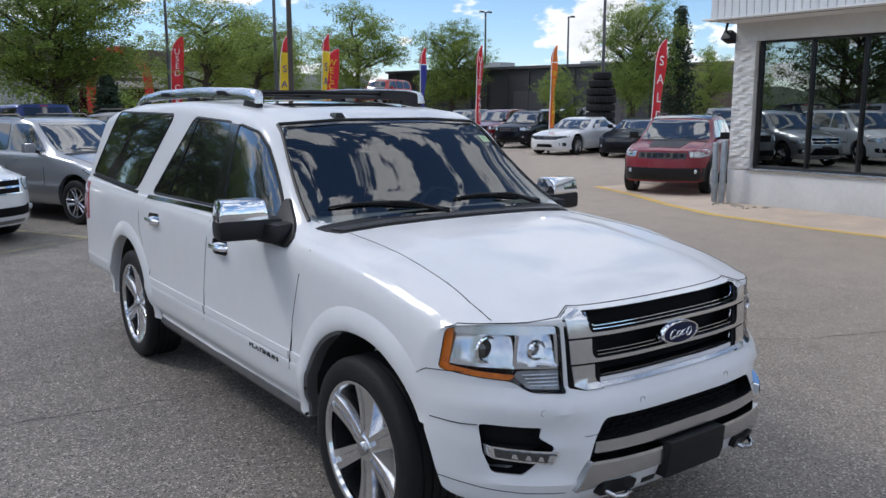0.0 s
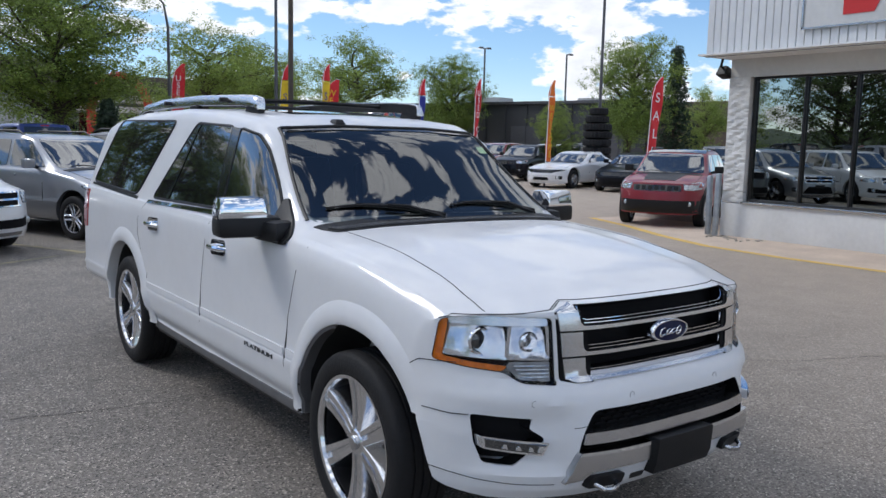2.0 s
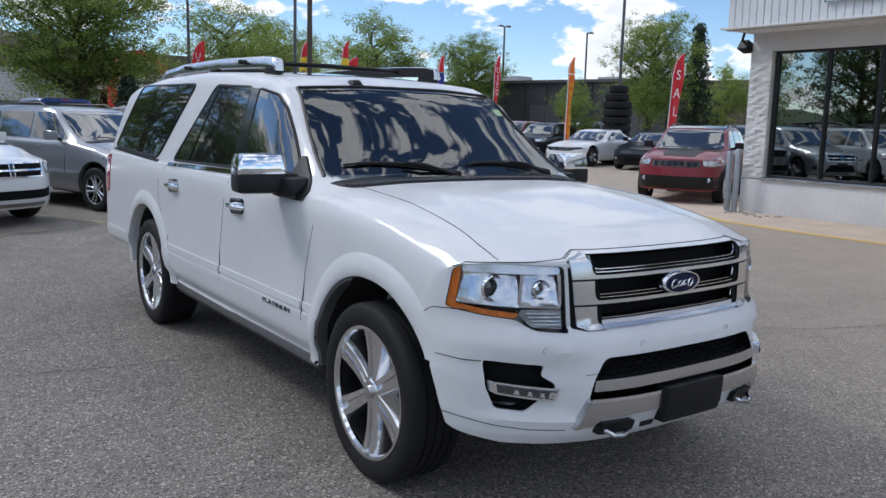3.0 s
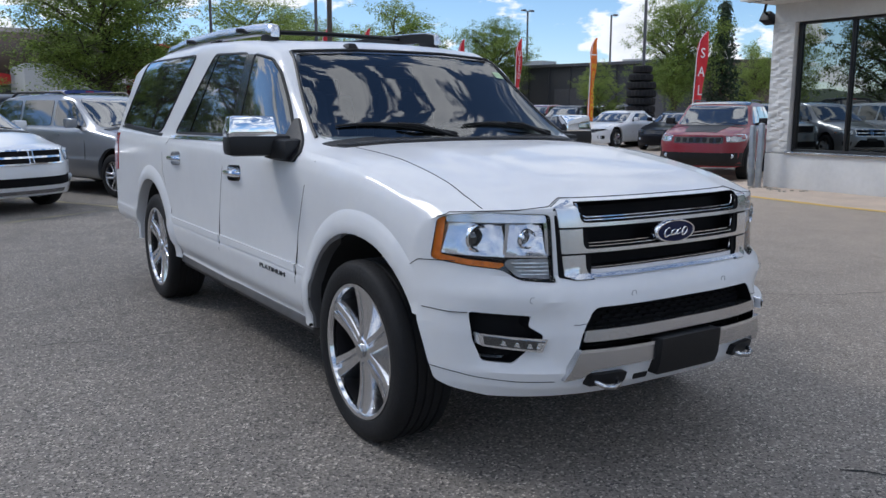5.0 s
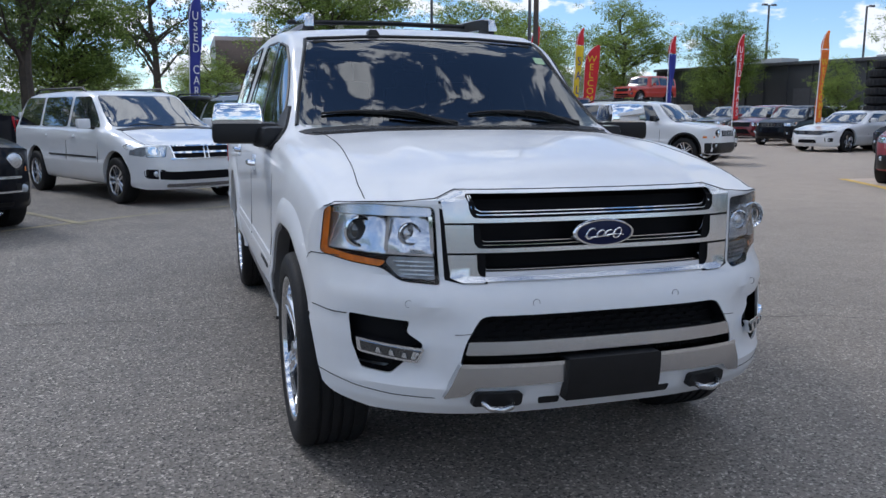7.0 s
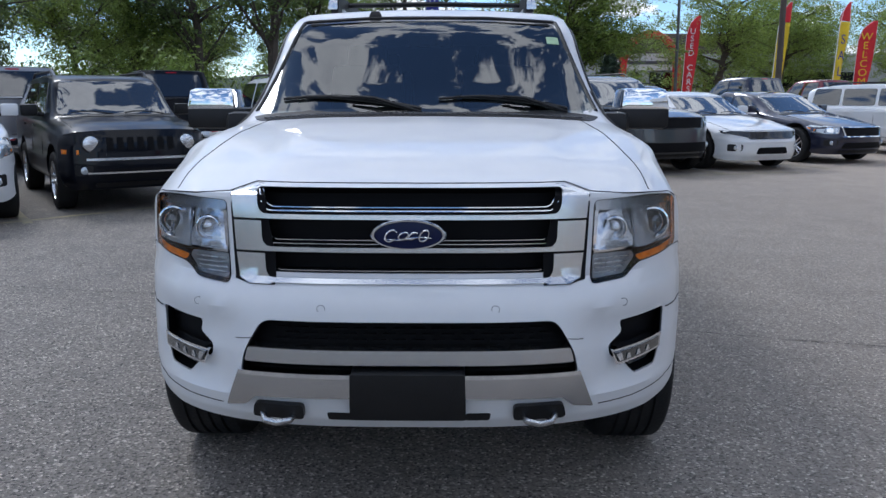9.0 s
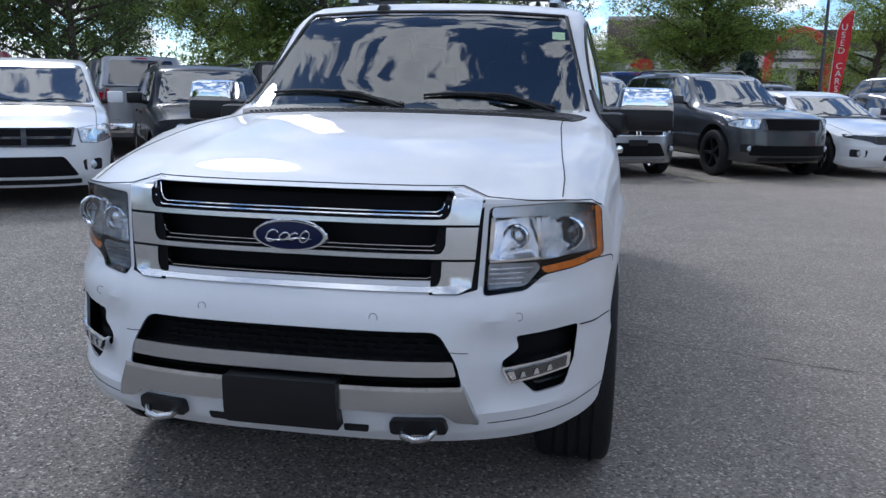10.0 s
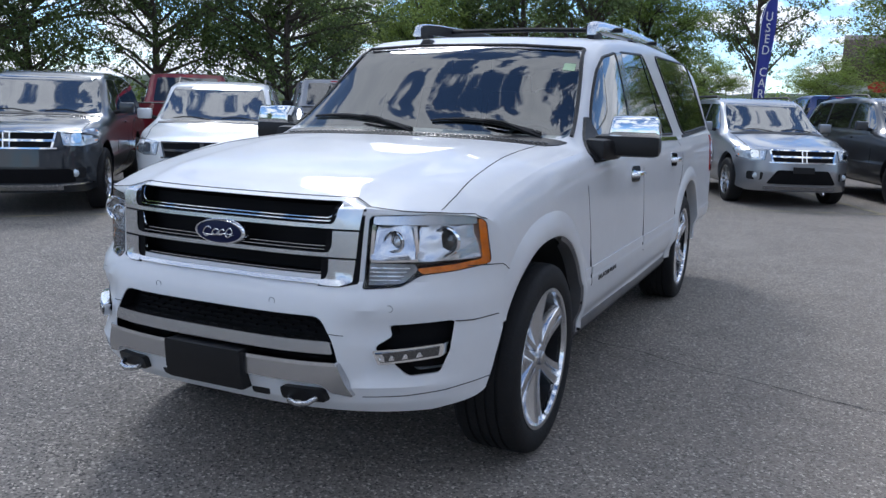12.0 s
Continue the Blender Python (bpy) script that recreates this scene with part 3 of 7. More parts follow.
def suv_expedition():
    car = thing("sport_utility_vehicle", "large white four-door sport utility vehicle with chrome grille, parked on asphalt", "car")
    shell = body_shell(SUV)
    tree = BVHTree.FromBMesh(shell)
    # scooped hollows round the fog lamps
    for v in shell.verts:
        if v.co.y < -0.3:
            dx, dz = (abs(v.co.x) - 0.675) / 0.165, (v.co.z - 0.605) / 0.125
            near = max(0.0, 1 - max(abs(dx), abs(dz)) ** 3)
            v.co.y += 0.034 * near ** 0.8
    body = part("body", shell, WHITE_PAINT, car, sharp=32)
    # the hollow cabin
    void = body_shell(dict(
        SUV, front=0.78, cowl=0.90, header=1.36, rear=4.30, n=(3, 10, 30, 20, 30), roof=SUV["roof"] - 0.08, crease=0.0, waist=0.95, tuck=lambda y: 0.16,
        top=[(y + 0.10, z - 0.045) for y, z in SUV["top"]], low=[(-1, 0.78), (5, 0.78)], wide=[(y, w - 0.11) for y, w in SUV["wide"]],
        nose_from=-9.0, tail_from=9.0))
    front_win = rounded([(0.83, 1.285), (0.93, 1.392), (1.02, 1.480), (1.19, 1.640), (1.32, 1.712), (1.575, 1.752), (1.57, 1.285)], 0.03)
    rear_win = rounded([(1.66, 1.29), (1.69, 1.762), (2.275, 1.784), (2.78, 1.275)], 0.05)
    quarter = rounded([(3.14, 1.275), (2.68, 1.80), (4.05, 1.81), (4.40, 1.31)], 0.07)
    screen = rounded([(-0.79, 1.30), (0.79, 1.30), (0.66, 1.748), (0.3, 1.765), (-0.3, 1.765), (-0.66, 1.748)], 0.05)
    cutters = [void]
    bm = bmesh.new()
    prism(bm, screen, "y", 0.4, 1.6)
    cutters.append(bm)
    cutters += [arch_cutter(0.0, 0.49, 0.97, 0.43), arch_cutter(3.327, 0.49, 0.97, 0.43)]
    slot_poly = rounded([(-0.462, 1.104), (0.462, 1.104), (0.436, 0.852), (-0.436, 0.852)], 0.02)
    low_poly = rounded([(-0.435, 0.722), (0.435, 0.722), (0.49, 0.63), (0.52, 0.50), (-0.52, 0.50), (-0.49, 0.63)], 0.03)
    fog_poly = rounded([(0.642, 0.695), (0.815, 0.702), (0.808, 0.60), (0.782, 0.518), (0.70, 0.514), (0.672, 0.545), (0.65, 0.57), (0.612, 0.585), (0.605, 0.622), (0.652, 0.655)], 0.012)
    hl = rounded([(0.555, 1.062), (0.74, 1.069), (0.835, 1.060), (0.868, 1.042), (0.884, 0.885), (0.80, 0.868), (0.712, 0.858), (0.665, 0.820), (0.545, 0.812)], 0.018)
    for poly in (slot_poly, low_poly, fog_poly, flip_x(fog_poly), hl, flip_x(hl)):
        bm = bmesh.new()
        prism(bm, poly, "y", -1.3, -0.55 if poly in (slot_poly, low_poly) else -0.45)
        cutters.append(bm)
    for side in (-1, 1):
        bm = bmesh.new()
        prism(bm, [(-0.462, 0.66), (-0.50, 0.55), (-0.57, 0.33), (-0.30, 0.33), (-0.30, 0.66)], "x", side * 0.62, side * 1.3)
        cutters.append(bm)
    for c in cutters:
        cut(body, c)

    # glazing
    glass = part("windscreen", patch(tree, rounded([(-0.80, 1.292), (0.80, 1.292), (0.668, 1.755), (0.3, 1.772), (-0.3, 1.772), (-0.668, 1.755)], 0.05), "y", -1, 0.002, 0.0, 0.08), WINDSCREEN, car, "raked windscreen reflecting trees and clouds")
    glass.visible_shadow = False
    part("windscreen_band", patch(tree, [(-0.672, 1.738), (-0.3, 1.756), (0.3, 1.756), (0.672, 1.738), (0.668, 1.757), (0.3, 1.776), (-0.3, 1.776), (-0.668, 1.757)], "y", -1, 0.0035, 0.0, 0.08), GLOSS_BLACK, car)
    for q in ([(-0.80, 1.30), (-0.668, 1.752)], [(0.80, 1.30), (0.668, 1.752)], [(-0.66, 1.755), (-0.3, 1.774), (0.3, 1.774), (0.66, 1.755)]):
        part("windscreen_seal", seam(tree, q, "y", -1, 0.011), BLACK_PLASTIC, car)
    for s in (-1, 1):
        for poly, mat, lab in ((front_win, GLASS_SIDE, "tinted front side window"), (rear_win, GLASS_DARK, "dark privacy side window"), (quarter, GLASS_DARK, "dark privacy rear quarter window")):
            part("side_window", patch(tree, poly, "x", s, 0.005, 0.006, 0.045), mat, car, lab)
        # black surrounds and pillar covers
        bm = patch(tree, rounded([(1.555, 1.285), (1.57, 1.752), (1.70, 1.760), (1.67, 1.285)], 0.008), "x", s, 0.009, 0.01, 0.05)
        part("pillar_cover", bm, GLOSS_BLACK, car, "gloss black door pillar cover")
        bm = patch(tree, [(2.46, 1.285), (2.20, 1.775), (2.235, 1.778), (2.50, 1.285)], "x", s, 0.009, 0.01, 0.06)
        part("window_divider", bm, GLOSS_BLACK, car)
        for poly in (front_win, rear_win, quarter):
            part("window_seal", seam(tree, [*poly, poly[0]], "x", s, 0.010, 0.05), BLACK_PLASTIC, car)
        part("belt_moulding", patch(tree, [(0.74, 1.265), (2.84, 1.235), (2.85, 1.258), (0.74, 1.295)], "x", s, 0.008, 0.012, 0.12), CHROME, car, "thin chrome moulding under the side windows")
        part("quarter_moulding", patch(tree, [(3.10, 1.245), (4.42, 1.285), (4.42, 1.302), (3.10, 1.265)], "x", s, 0.006, 0.01, 0.12), BLACK_PLASTIC, car)
        # door gaps
        for line in ([(0.64, 0.45), (0.635, 0.62), (0.60, 0.85), (0.52, 1.08), (0.44, 1.225)], [(1.79, 0.45), (1.775, 0.80), (1.70, 1.10), (1.66, 1.235)], [(2.83, 0.46), (2.84, 0.62), (2.80, 0.75)], [(2.86, 1.24), (3.0, 1.12), (3.0, 1.0), (2.93, 0.90)]):
            for a, b in zip(line, line[1:]):
                part("door_gap", patch(tree, [(a[0] - 0.002, a[1]), (a[0] + 0.002, a[1]), (b[0] + 0.002, b[1]), (b[0] - 0.002, b[1])], "x", s, 0.0012, 0.004, 0.2), CAVITY, car)
        # raised waist moulding along the doors
        for a, b in ((0.46, 0.62), (0.65, 1.77), (1.80, 2.80)):
            part("body_moulding", patch(tree, [(a, 0.648), (b, 0.652), (b, 0.690), (a, 0.686)], "x", s, 0.007, 0.012, 0.15), WHITE_PAINT, car)
        # running board
        bm = bmesh.new()
        box(bm, (s * 0.872, 1.66, 0.392), (0.075, 2.26, 0.052), bevel=0.010)
        part("sill_strip", bm, SILL_GREY, car, "dark grey sill strip under the doors")
        bm = bmesh.new()
        box(bm, (s * 0.78, 1.62, 0.40), (0.24, 2.30, 0.12), bevel=0.02)
        part("rocker_panel", bm, BLACK_PLASTIC, car)
        # arch flares
        for yc in (0.0, 3.327):
            bm = arch_flare(tree, s, yc, 0.43, ((0.487, -0.03), (0.488, 0.014), (0.50, 0.020), (0.535, 0.019), (0.575, 0.008), (0.60, -0.004)), 0.40, 0.93, 148 if yc < 1 else 192)
            part("wheel_arch_flare", bm, WHITE_PAINT, car)
            bm = bmesh.new()
            lathe(bm, [(s * 0.60, 0.485), (s * 0.90, 0.487), (s * 0.90, 0.478), (s * 0.60, 0.478)], "x", 40, (0, yc, 0.43), closed=True)
            bmesh.ops.bisect_plane(bm, geom=bm.verts[:] + bm.edges[:] + bm.faces[:], plane_co=(0, 0, 0.39 if yc < 1 else 0.52), plane_no=(0, 0, 1), clear_inner=True)
            if yc < 1:
                low_front = [f for f in bm.faces if f.calc_center_median().y < -0.36 and f.calc_center_median().z < 0.66]
                bmesh.ops.delete(bm, geom=low_front, context="FACES")
            part("wheel_well_liner", bm, CAVITY, car)
            wheel(car, s * 0.948, yc, 0.400, 0.275, 0.298, 6, True, ALLOY, SATIN)
        bm = arch_flare(tree, s, 0.0, 0.43, ((0.470, -0.05), (0.472, 0.004), (0.490, 0.012), (0.492, -0.01)), 0.40, 0.93, 75)
        guard = part("mudguard_edge", bm, SILL_GREY, car, "grey plastic edge behind the front wheel")
        for a in (-2, 14):
            y, z = math.cos(radians(a)) * 0.481, 0.43 + math.sin(radians(a)) * 0.481
            x = tree.ray_cast(Vector((s * 3, y, max(z, 0.50))), Vector((-s, 0, 0)))[0].x
            bm = bmesh.new()
            lathe(bm, [(x - s * 0.002, 0.008), (x + s * 0.012, 0.007), (x + s * 0.014, 0.001)], "x", 10, (0, y, z))
            part("clip", bm, BLACK_PLASTIC, guard)
        # door handles
        for y, z in ((1.49, 1.076), (2.655, 1.102)):
            bm = patch(tree, rounded([(y - 0.11, z - 0.035), (y + 0.11, z - 0.045), (y + 0.11, z + 0.045), (y - 0.11, z + 0.055)], 0.035), "x", s, 0.004, 0.004, 0.05)
            h = part("door_handle", bm, CHROME, car, "chrome door handle with backing plate")
            x = s * (abs(tree.ray_cast(Vector((s * 3, y, z)), Vector((-s, 0, 0)))[0].x) + 0.03)
            bm = bmesh.new()
            tube(bm, [(x - s * 0.03, y - 0.10, z), (x, y - 0.07, z + 0.005), (x + s * 0.004, y, z + 0.006), (x, y + 0.07, z + 0.005), (x - s * 0.03, y + 0.10, z)], [0.012, 0.016, 0.017, 0.016, 0.012], 8)
            part("grip", bm, CHROME, h)
        # mirrors
        bm = bmesh.new()
        box(bm, (s * 1.025, 0.90, 1.262), (0.315, 0.175, 0.105), Matrix.Rotation(radians(s * 8), 3, "Z"), 1.0, 0.03)
        mirror = part("door_mirror", bm, BLACK_PLASTIC, car, "black door mirror with chrome cap")
        bm = bmesh.new()
        box(bm, (s * 1.058, 0.905, 1.352), (0.255, 0.165, 0.110), Matrix.Rotation(radians(s * 8), 3, "Z"), 0.86, 0.024)
        part("mirror_cap", bm, CHROME, mirror, "chrome mirror cap")
        bm = bmesh.new()
        box(bm, (s * 0.912, 0.81, 1.243), (0.15, 0.20, 0.105), Matrix.Rotation(radians(s * -14), 3, "Z"), 0.9, 0.035)
        part("mirror_arm", bm, BLACK_PLASTIC, mirror)
        bm = patch(tree, rounded([(0.67, 1.185), (0.65, 1.225), (0.74, 1.295), (0.81, 1.345), (0.87, 1.395), (0.895, 1.395), (0.905, 1.31), (0.92, 1.185)], 0.012), "x", s, 0.014, 0.016, 0.05)
        part("mirror_base", bm, BLACK_PLASTIC, mirror)
        bm = bmesh.new()
        box(bm, (s * 1.06, 0.985, 1.32), (0.18, 0.006, 0.13), Matrix.Rotation(radians(s * 8), 3, "Z"), 1.0, 0.002)
        part("mirror_glass", bm, CHROME, mirror)
        # roof rack side rail
        bm = bmesh.new()
        x = s * 0.575
        line = [(1.722, 1.890, 0.022), (1.735, 1.908, 0.034), (1.82, 1.920, 0.036), (2.0, 1.930, 0.036), (2.7, 1.946, 0.036), (3.5, 1.938, 0.036), (3.95, 1.912, 0.030), (4.12, 1.865, 0.014)]
        def sweep(cols):
            rows = [[bm.verts.new((x + s * u, y, z + v * h)) for u, v in cols] for y, z, h in line]
            for a, b in zip(rows, rows[1:]):
                for k in range(len(cols)):
                    bm.faces.new((a[k], a[(k + 1) % len(cols)], b[(k + 1) % len(cols)], b[k]))
            bm.faces.new(rows[0])
            bm.faces.new(rows[-1])
            bmesh.ops.recalc_face_normals(bm, faces=bm.faces)
        sweep([(0.032, -0.9), (0.034, -0.4), (0.022, 0.7), (0.012, 0.95), (-0.010, 1.0), (-0.022, 0.85), (-0.022, -1.0), (0.026, -1.0)])
        rail = part("roof_rail", bm, BRIGHT_SATIN, car, "satin chrome roof rack rail", sharp=50)
        bm = bmesh.new()
        sweep([(-0.024, 0.80), (-0.030, 0.70), (-0.030, -1.0), (-0.024, -1.0)])
        part("rail_liner", bm, BLACK_PLASTIC, rail)
        for y in (1.83, 2.85, 3.97):
            bm = bmesh.new()
            box(bm, (s * 0.572, y, 1.882), (0.050, 0.22, 0.07), None, 0.7, 0.012)
            part("rail_foot", bm, BLACK_PLASTIC, rail)
        # headlamp
        def mk(q):
            return q if s > 0 else flip_x(q)
        lamp = part("headlamp", patch(tree, mk(hl), "y", -1, -0.055, 0.0, 0.04), GLOSS_BLACK, car, "clear headlamp with amber side marker")
        part("lamp_wall", rim_wall(tree, mk(shrunk(hl, 0.992)), "y", -1, 0.001, 0.07), GLOSS_BLACK, lamp)
        for q, mat, off, nm in (
            ([(0.562, 1.058), (0.74, 1.066), (0.832, 1.058), (0.850, 1.046), (0.848, 1.030), (0.562, 1.030)], BRIGHT_SATIN, -0.002, "lamp_brow"),
            ([(0.566, 1.026), (0.682, 1.028), (0.694, 0.912), (0.560, 0.908)], LAMP_BOWL, -0.024, "inner_reflector"),
            ([(0.690, 1.028), (0.850, 1.026), (0.866, 0.912), (0.700, 0.904)], LAMP_BOWL, -0.024, "outer_reflector"),
            ([(0.848, 1.050), (0.866, 1.040), (0.882, 0.888), (0.800, 0.871), (0.716, 0.862), (0.700, 0.882), (0.800, 0.893), (0.862, 0.906)], AMBER, -0.003, "side_marker"),
            ([(0.556, 0.898), (0.690, 0.896), (0.700, 0.876), (0.660, 0.830), (0.556, 0.824)], LAMP_GREY, -0.014, "turn_reflector"),
        ):
            if "reflector" in nm:
                bm = faceted(patch(tree, mk(rounded(q, 0.01)), "y", -1, off, 0.0, 0.024 if nm != "turn_reflector" else 0.009), 0.0055 if nm != "turn_reflector" else 0.002, len(nm), 0.30 if nm != "turn_reflector" else 0.0)
                part(nm, bm, LAMP_CHROME if nm != "turn_reflector" else LAMP_GREY, lamp, sharp=70)
            else:
                part(nm, faceted(patch(tree, mk(rounded(q, 0.01)), "y", -1, off, 0.006, 0.04), 0.0, 1, 0.15 if nm == "lamp_brow" else 0.0), mat, lamp, {"side_marker": "amber side marker strip"}.get(nm, ""))
        for x, z, r in ((0.770, 0.972, 0.036), (0.628, 0.972, 0.026)):
            y = tree.ray_cast(Vector((s * x, -3, z)), Vector((0, 1, 0)))[0].y + 0.024
            bm = bmesh.new()
            lathe(bm, [(y - 0.008, r * 1.48), (y - 0.017, r * 1.42), (y - 0.018, r * 1.30), (y - 0.010, r * 1.12), (y - 0.002, r)], "y", 28, (s * x, 0, z), closed=True)
            part("lamp_ring", bm, CHROME, lamp)
            bm = bmesh.new()
            bmesh.ops.create_uvsphere(bm, u_segments=16, v_segments=10, radius=r, matrix=Matrix.Translation((s * x, y + 0.004, z)) @ Matrix.Diagonal((1, 0.6, 1, 1)))
            part("projector_lens", bm, GLASS_CAR if r > 0.03 else LAMP_BOWL, lamp)
        for q in ([(0.682, 1.026), (0.692, 1.026), (0.705, 0.908), (0.695, 0.908)], [(0.560, 0.912), (0.848, 0.918), (0.848, 0.908), (0.560, 0.900)], [(0.560, 1.03), (0.572, 1.03), (0.566, 0.91), (0.556, 0.91)]):
            part("lamp_divider", patch(tree, mk(q), "y", -1, -0.012, 0.012, 0.05), CHROME, lamp)
        for i in range(4):
            z = 0.886 - i * 0.014
            part("turn_rib", patch(tree, mk([(0.560, z), (0.680 - i * 0.008, z), (0.680 - i * 0.008, z - 0.005), (0.560, z - 0.005)]), "y", -1, -0.011, 0.004, 0.05), LAMP_BOWL, lamp)
        lens = part("lamp_lens", patch(tree, mk(hl), "y", -1, 0.003, 0.0, 0.03), LENS, lamp)
        lens.visible_shadow = False
        # fog lamp in its pocket
        part("fog_surround", rim_wall(tree, mk(shrunk(fog_poly, 0.975)), "y", -1, -0.032, 0.07), MESH_BLACK, car)
        q = mk(rounded([(0.60, 0.75), (0.83, 0.75), (0.83, 0.53), (0.60, 0.53)], 0.01))
        part("fog_pocket", patch(tree, q, "y", -1, -0.09, 0.0, 0.05), MESH_BLACK, car, "black fog lamp recess")
        q = mk(rounded([(0.610, 0.615), (0.800, 0.627), (0.796, 0.580), (0.630, 0.565)], 0.008))
        fog = part("fog_lamp", patch(tree, q, "y", -1, 0.004, 0.05, 0.04), CHROME, car, "chrome-rimmed fog lamp bar")
        q = mk([(0.622, 0.607), (0.790, 0.619), (0.787, 0.587), (0.638, 0.574)])
        part("fog_lens", patch(tree, q, "y", -1, 0.009, 0.004, 0.04), GLASS_CAR, fog)
        for k in range(3):
            x = 0.664 + 0.036 * k
            z = 0.591 + 0.003 * k
            part("led_cell", patch(tree, mk([(x + 0.003, z + 0.008), (x + 0.009, z + 0.008), (x + 0.014, z - 0.008), (x - 0.002, z - 0.010)]), "y", -1, 0.012, 0.004, 0.05), LAMP_BOWL, fog)
        part("lamp_prism", patch(tree, mk([(0.626, 0.603), (0.645, 0.604), (0.652, 0.580), (0.640, 0.578)]), "y", -1, 0.012, 0.004, 0.05), LAMP_BOWL, fog)
        # parking sensors, hook, tail lamp
        for x, z in ((0.255, 0.759), (0.65, 0.755)):
            y = tree.ray_cast(Vector((s * x, -3, z)), Vector((0, 1, 0)))[0].y
            bm = bmesh.new()
            lathe(bm, [(y - 0.001, 0.0125), (y - 0.0025, 0.0125), (y - 0.0025, 0.0108), (y - 0.001, 0.0108)], "y", 18, (s * x, 0, z), closed=True)
            part("parking_sensor", bm, LAMP_GREY, car)
        bm = bmesh.new()
        tube(bm, [(s * 0.340, -0.90, 0.450), (s * 0.338, -0.965, 0.440), (s * 0.350, -0.990, 0.430), (s * 0.386, -1.000, 0.426), (s * 0.420, -0.990, 0.430), (s * 0.434, -0.965, 0.440), (s * 0.432, -0.90, 0.450)], 0.0105, 10)
        part("tow_hook", bm, SATIN, car, "bare steel tow hook")
        part("hook_recess", patch(tree, mk(rounded([(0.31, 0.475), (0.46, 0.475), (0.47, 0.425), (0.31, 0.425)], 0.015)), "y", -1, 0.028, 0.03, 0.06), BLACK_PLASTIC, car)
        part("tail_lamp", patch(tree, rounded([(4.40, 1.24), (4.55, 1.24), (4.56, 0.92), (4.46, 0.92)], 0.03), "x", s, 0.008, 0.01, 0.05), RED_LENS, car, "red tail lamp")
        # fender and bumper joint, badge
        part("bumper_gap", seam(tree, [(-0.60, 0.884), (-0.46, 0.878), (-0.41, 0.850)], "x", s, 0.0018, 0.012), CAVITY, car)
        part("bumper_gap", seam(tree, [(-0.615, 0.694), (-0.49, 0.700)], "x", s, 0.0020, 0.012), CAVITY, car)
        part("bumper_gap", seam(tree, mk([(0.862, 0.694), (0.822, 0.699)]), "y", -1, 0.0020, 0.01), CAVITY, car)
        part("bumper_gap", seam(tree, mk([(0.462, 0.666), (0.500, 0.662), (0.518, 0.662)]), "y", -1, 0.0013, 0.01), CAVITY, car)
        part("valance_gap", seam(tree, mk([(0.575, 0.446), (0.70, 0.447), (0.80, 0.455), (0.90, 0.475)]), "y", -1, 0.0017, 0.012), CAVITY, car)
        part("bonnet_front_gap", seam(tree, mk([(0.470, 1.114), (0.548, 1.088), (0.66, 1.078), (0.76, 1.073), (0.836, 1.064), (0.868, 1.046)]), "y", -1, 0.0024, 0.012), CAVITY, car)
        bx = abs(tree.ray_cast(Vector((s * 3, 0.93, 0.575)), Vector((-s, 0, 0)))[0].x)
        writing("trim_lettering", "PLATINUM", 0.057, BADGE_INK, car, pose(s * (bx + 0.004), 0.935, 0.612, 0, 0, -90 if s < 0 else 90) @ Matrix.Diagonal((1.3, 1, 0.58, 1)))
        # interior
        for y, w in ((1.55, 0.5), (2.75, 0.5)):
            bm = bmesh.new()
            box(bm, (s * 0.40, y, 0.95), (0.52, 0.52, 0.16), bevel=0.05)
            box(bm, (s * 0.40, y + 0.30, 1.25), (0.50, 0.14, 0.62), Matrix.Rotation(radians(-12), 3, "X"), 0.85, 0.05)
            box(bm, (s * 0.40, y + 0.39, 1.60), (0.26, 0.10, 0.17), None, 0.9, 0.035)
            part("front_seat" if y < 2 else "rear_seat", bm, SEAT_LEATHER, car, "dark leather seat with head restraint")
        # wipers
        xa = 0.62 if s > 0 else -0.05
        bm = bmesh.new()
        pts = []
        for k in range(7):
            x = (0.66 - 0.60 * k / 6) if s > 0 else (-0.02 - 0.66 * k / 6)
            z = 1.312 + 0.055 * math.sin(k / 6 * math.pi * 0.7)
            y = tree.ray_cast(Vector((x, -3, z)), Vector((0, 1, 0)))[0].y - 0.02
            pts.append((x, y, z))
        tube(bm, pts, [0.010, 0.011, 0.012, 0.012, 0.010, 0.008, 0.006], 6)
        y = pts[0][1]
        tube(bm, [(pts[0][0], y + 0.0, 1.295), (pts[2][0], pts[2][1] - 0.025, pts[2][2] + 0.012), (pts[3][0], pts[3][1] - 0.02, pts[3][2] + 0.008)], [0.014, 0.009, 0.006], 6)
        part("windscreen_wiper", bm, BLACK_PLASTIC, car, "black windscreen wiper resting on the glass")

    # the grille, its opening lined in black
    for q in (slot_poly, low_poly):
        part("grille_lining", rim_wall(tree, shrunk(q, 0.988), "y", -1, 0.0, 0.09), MESH_BLACK, car)
    part("grille_mesh", patch(tree, [(-0.47, 1.108), (0.47, 1.108), (0.445, 0.845), (-0.445, 0.845)], "y", -1, -0.075, 0.0, 0.06), MESH_BLACK, car, "black grille mesh")
    for z0, z1 in ((1.027, 1.013), (0.930, 0.916), (0.838, 0.825)):
        part("grille_bar", patch(tree, [(-0.41, z0), (0.41, z0), (0.41, z1), (-0.41, z1)], "y", -1, 0.012, 0.03, 0.05), BRIGHT_SATIN, car, "satin chrome grille bar")
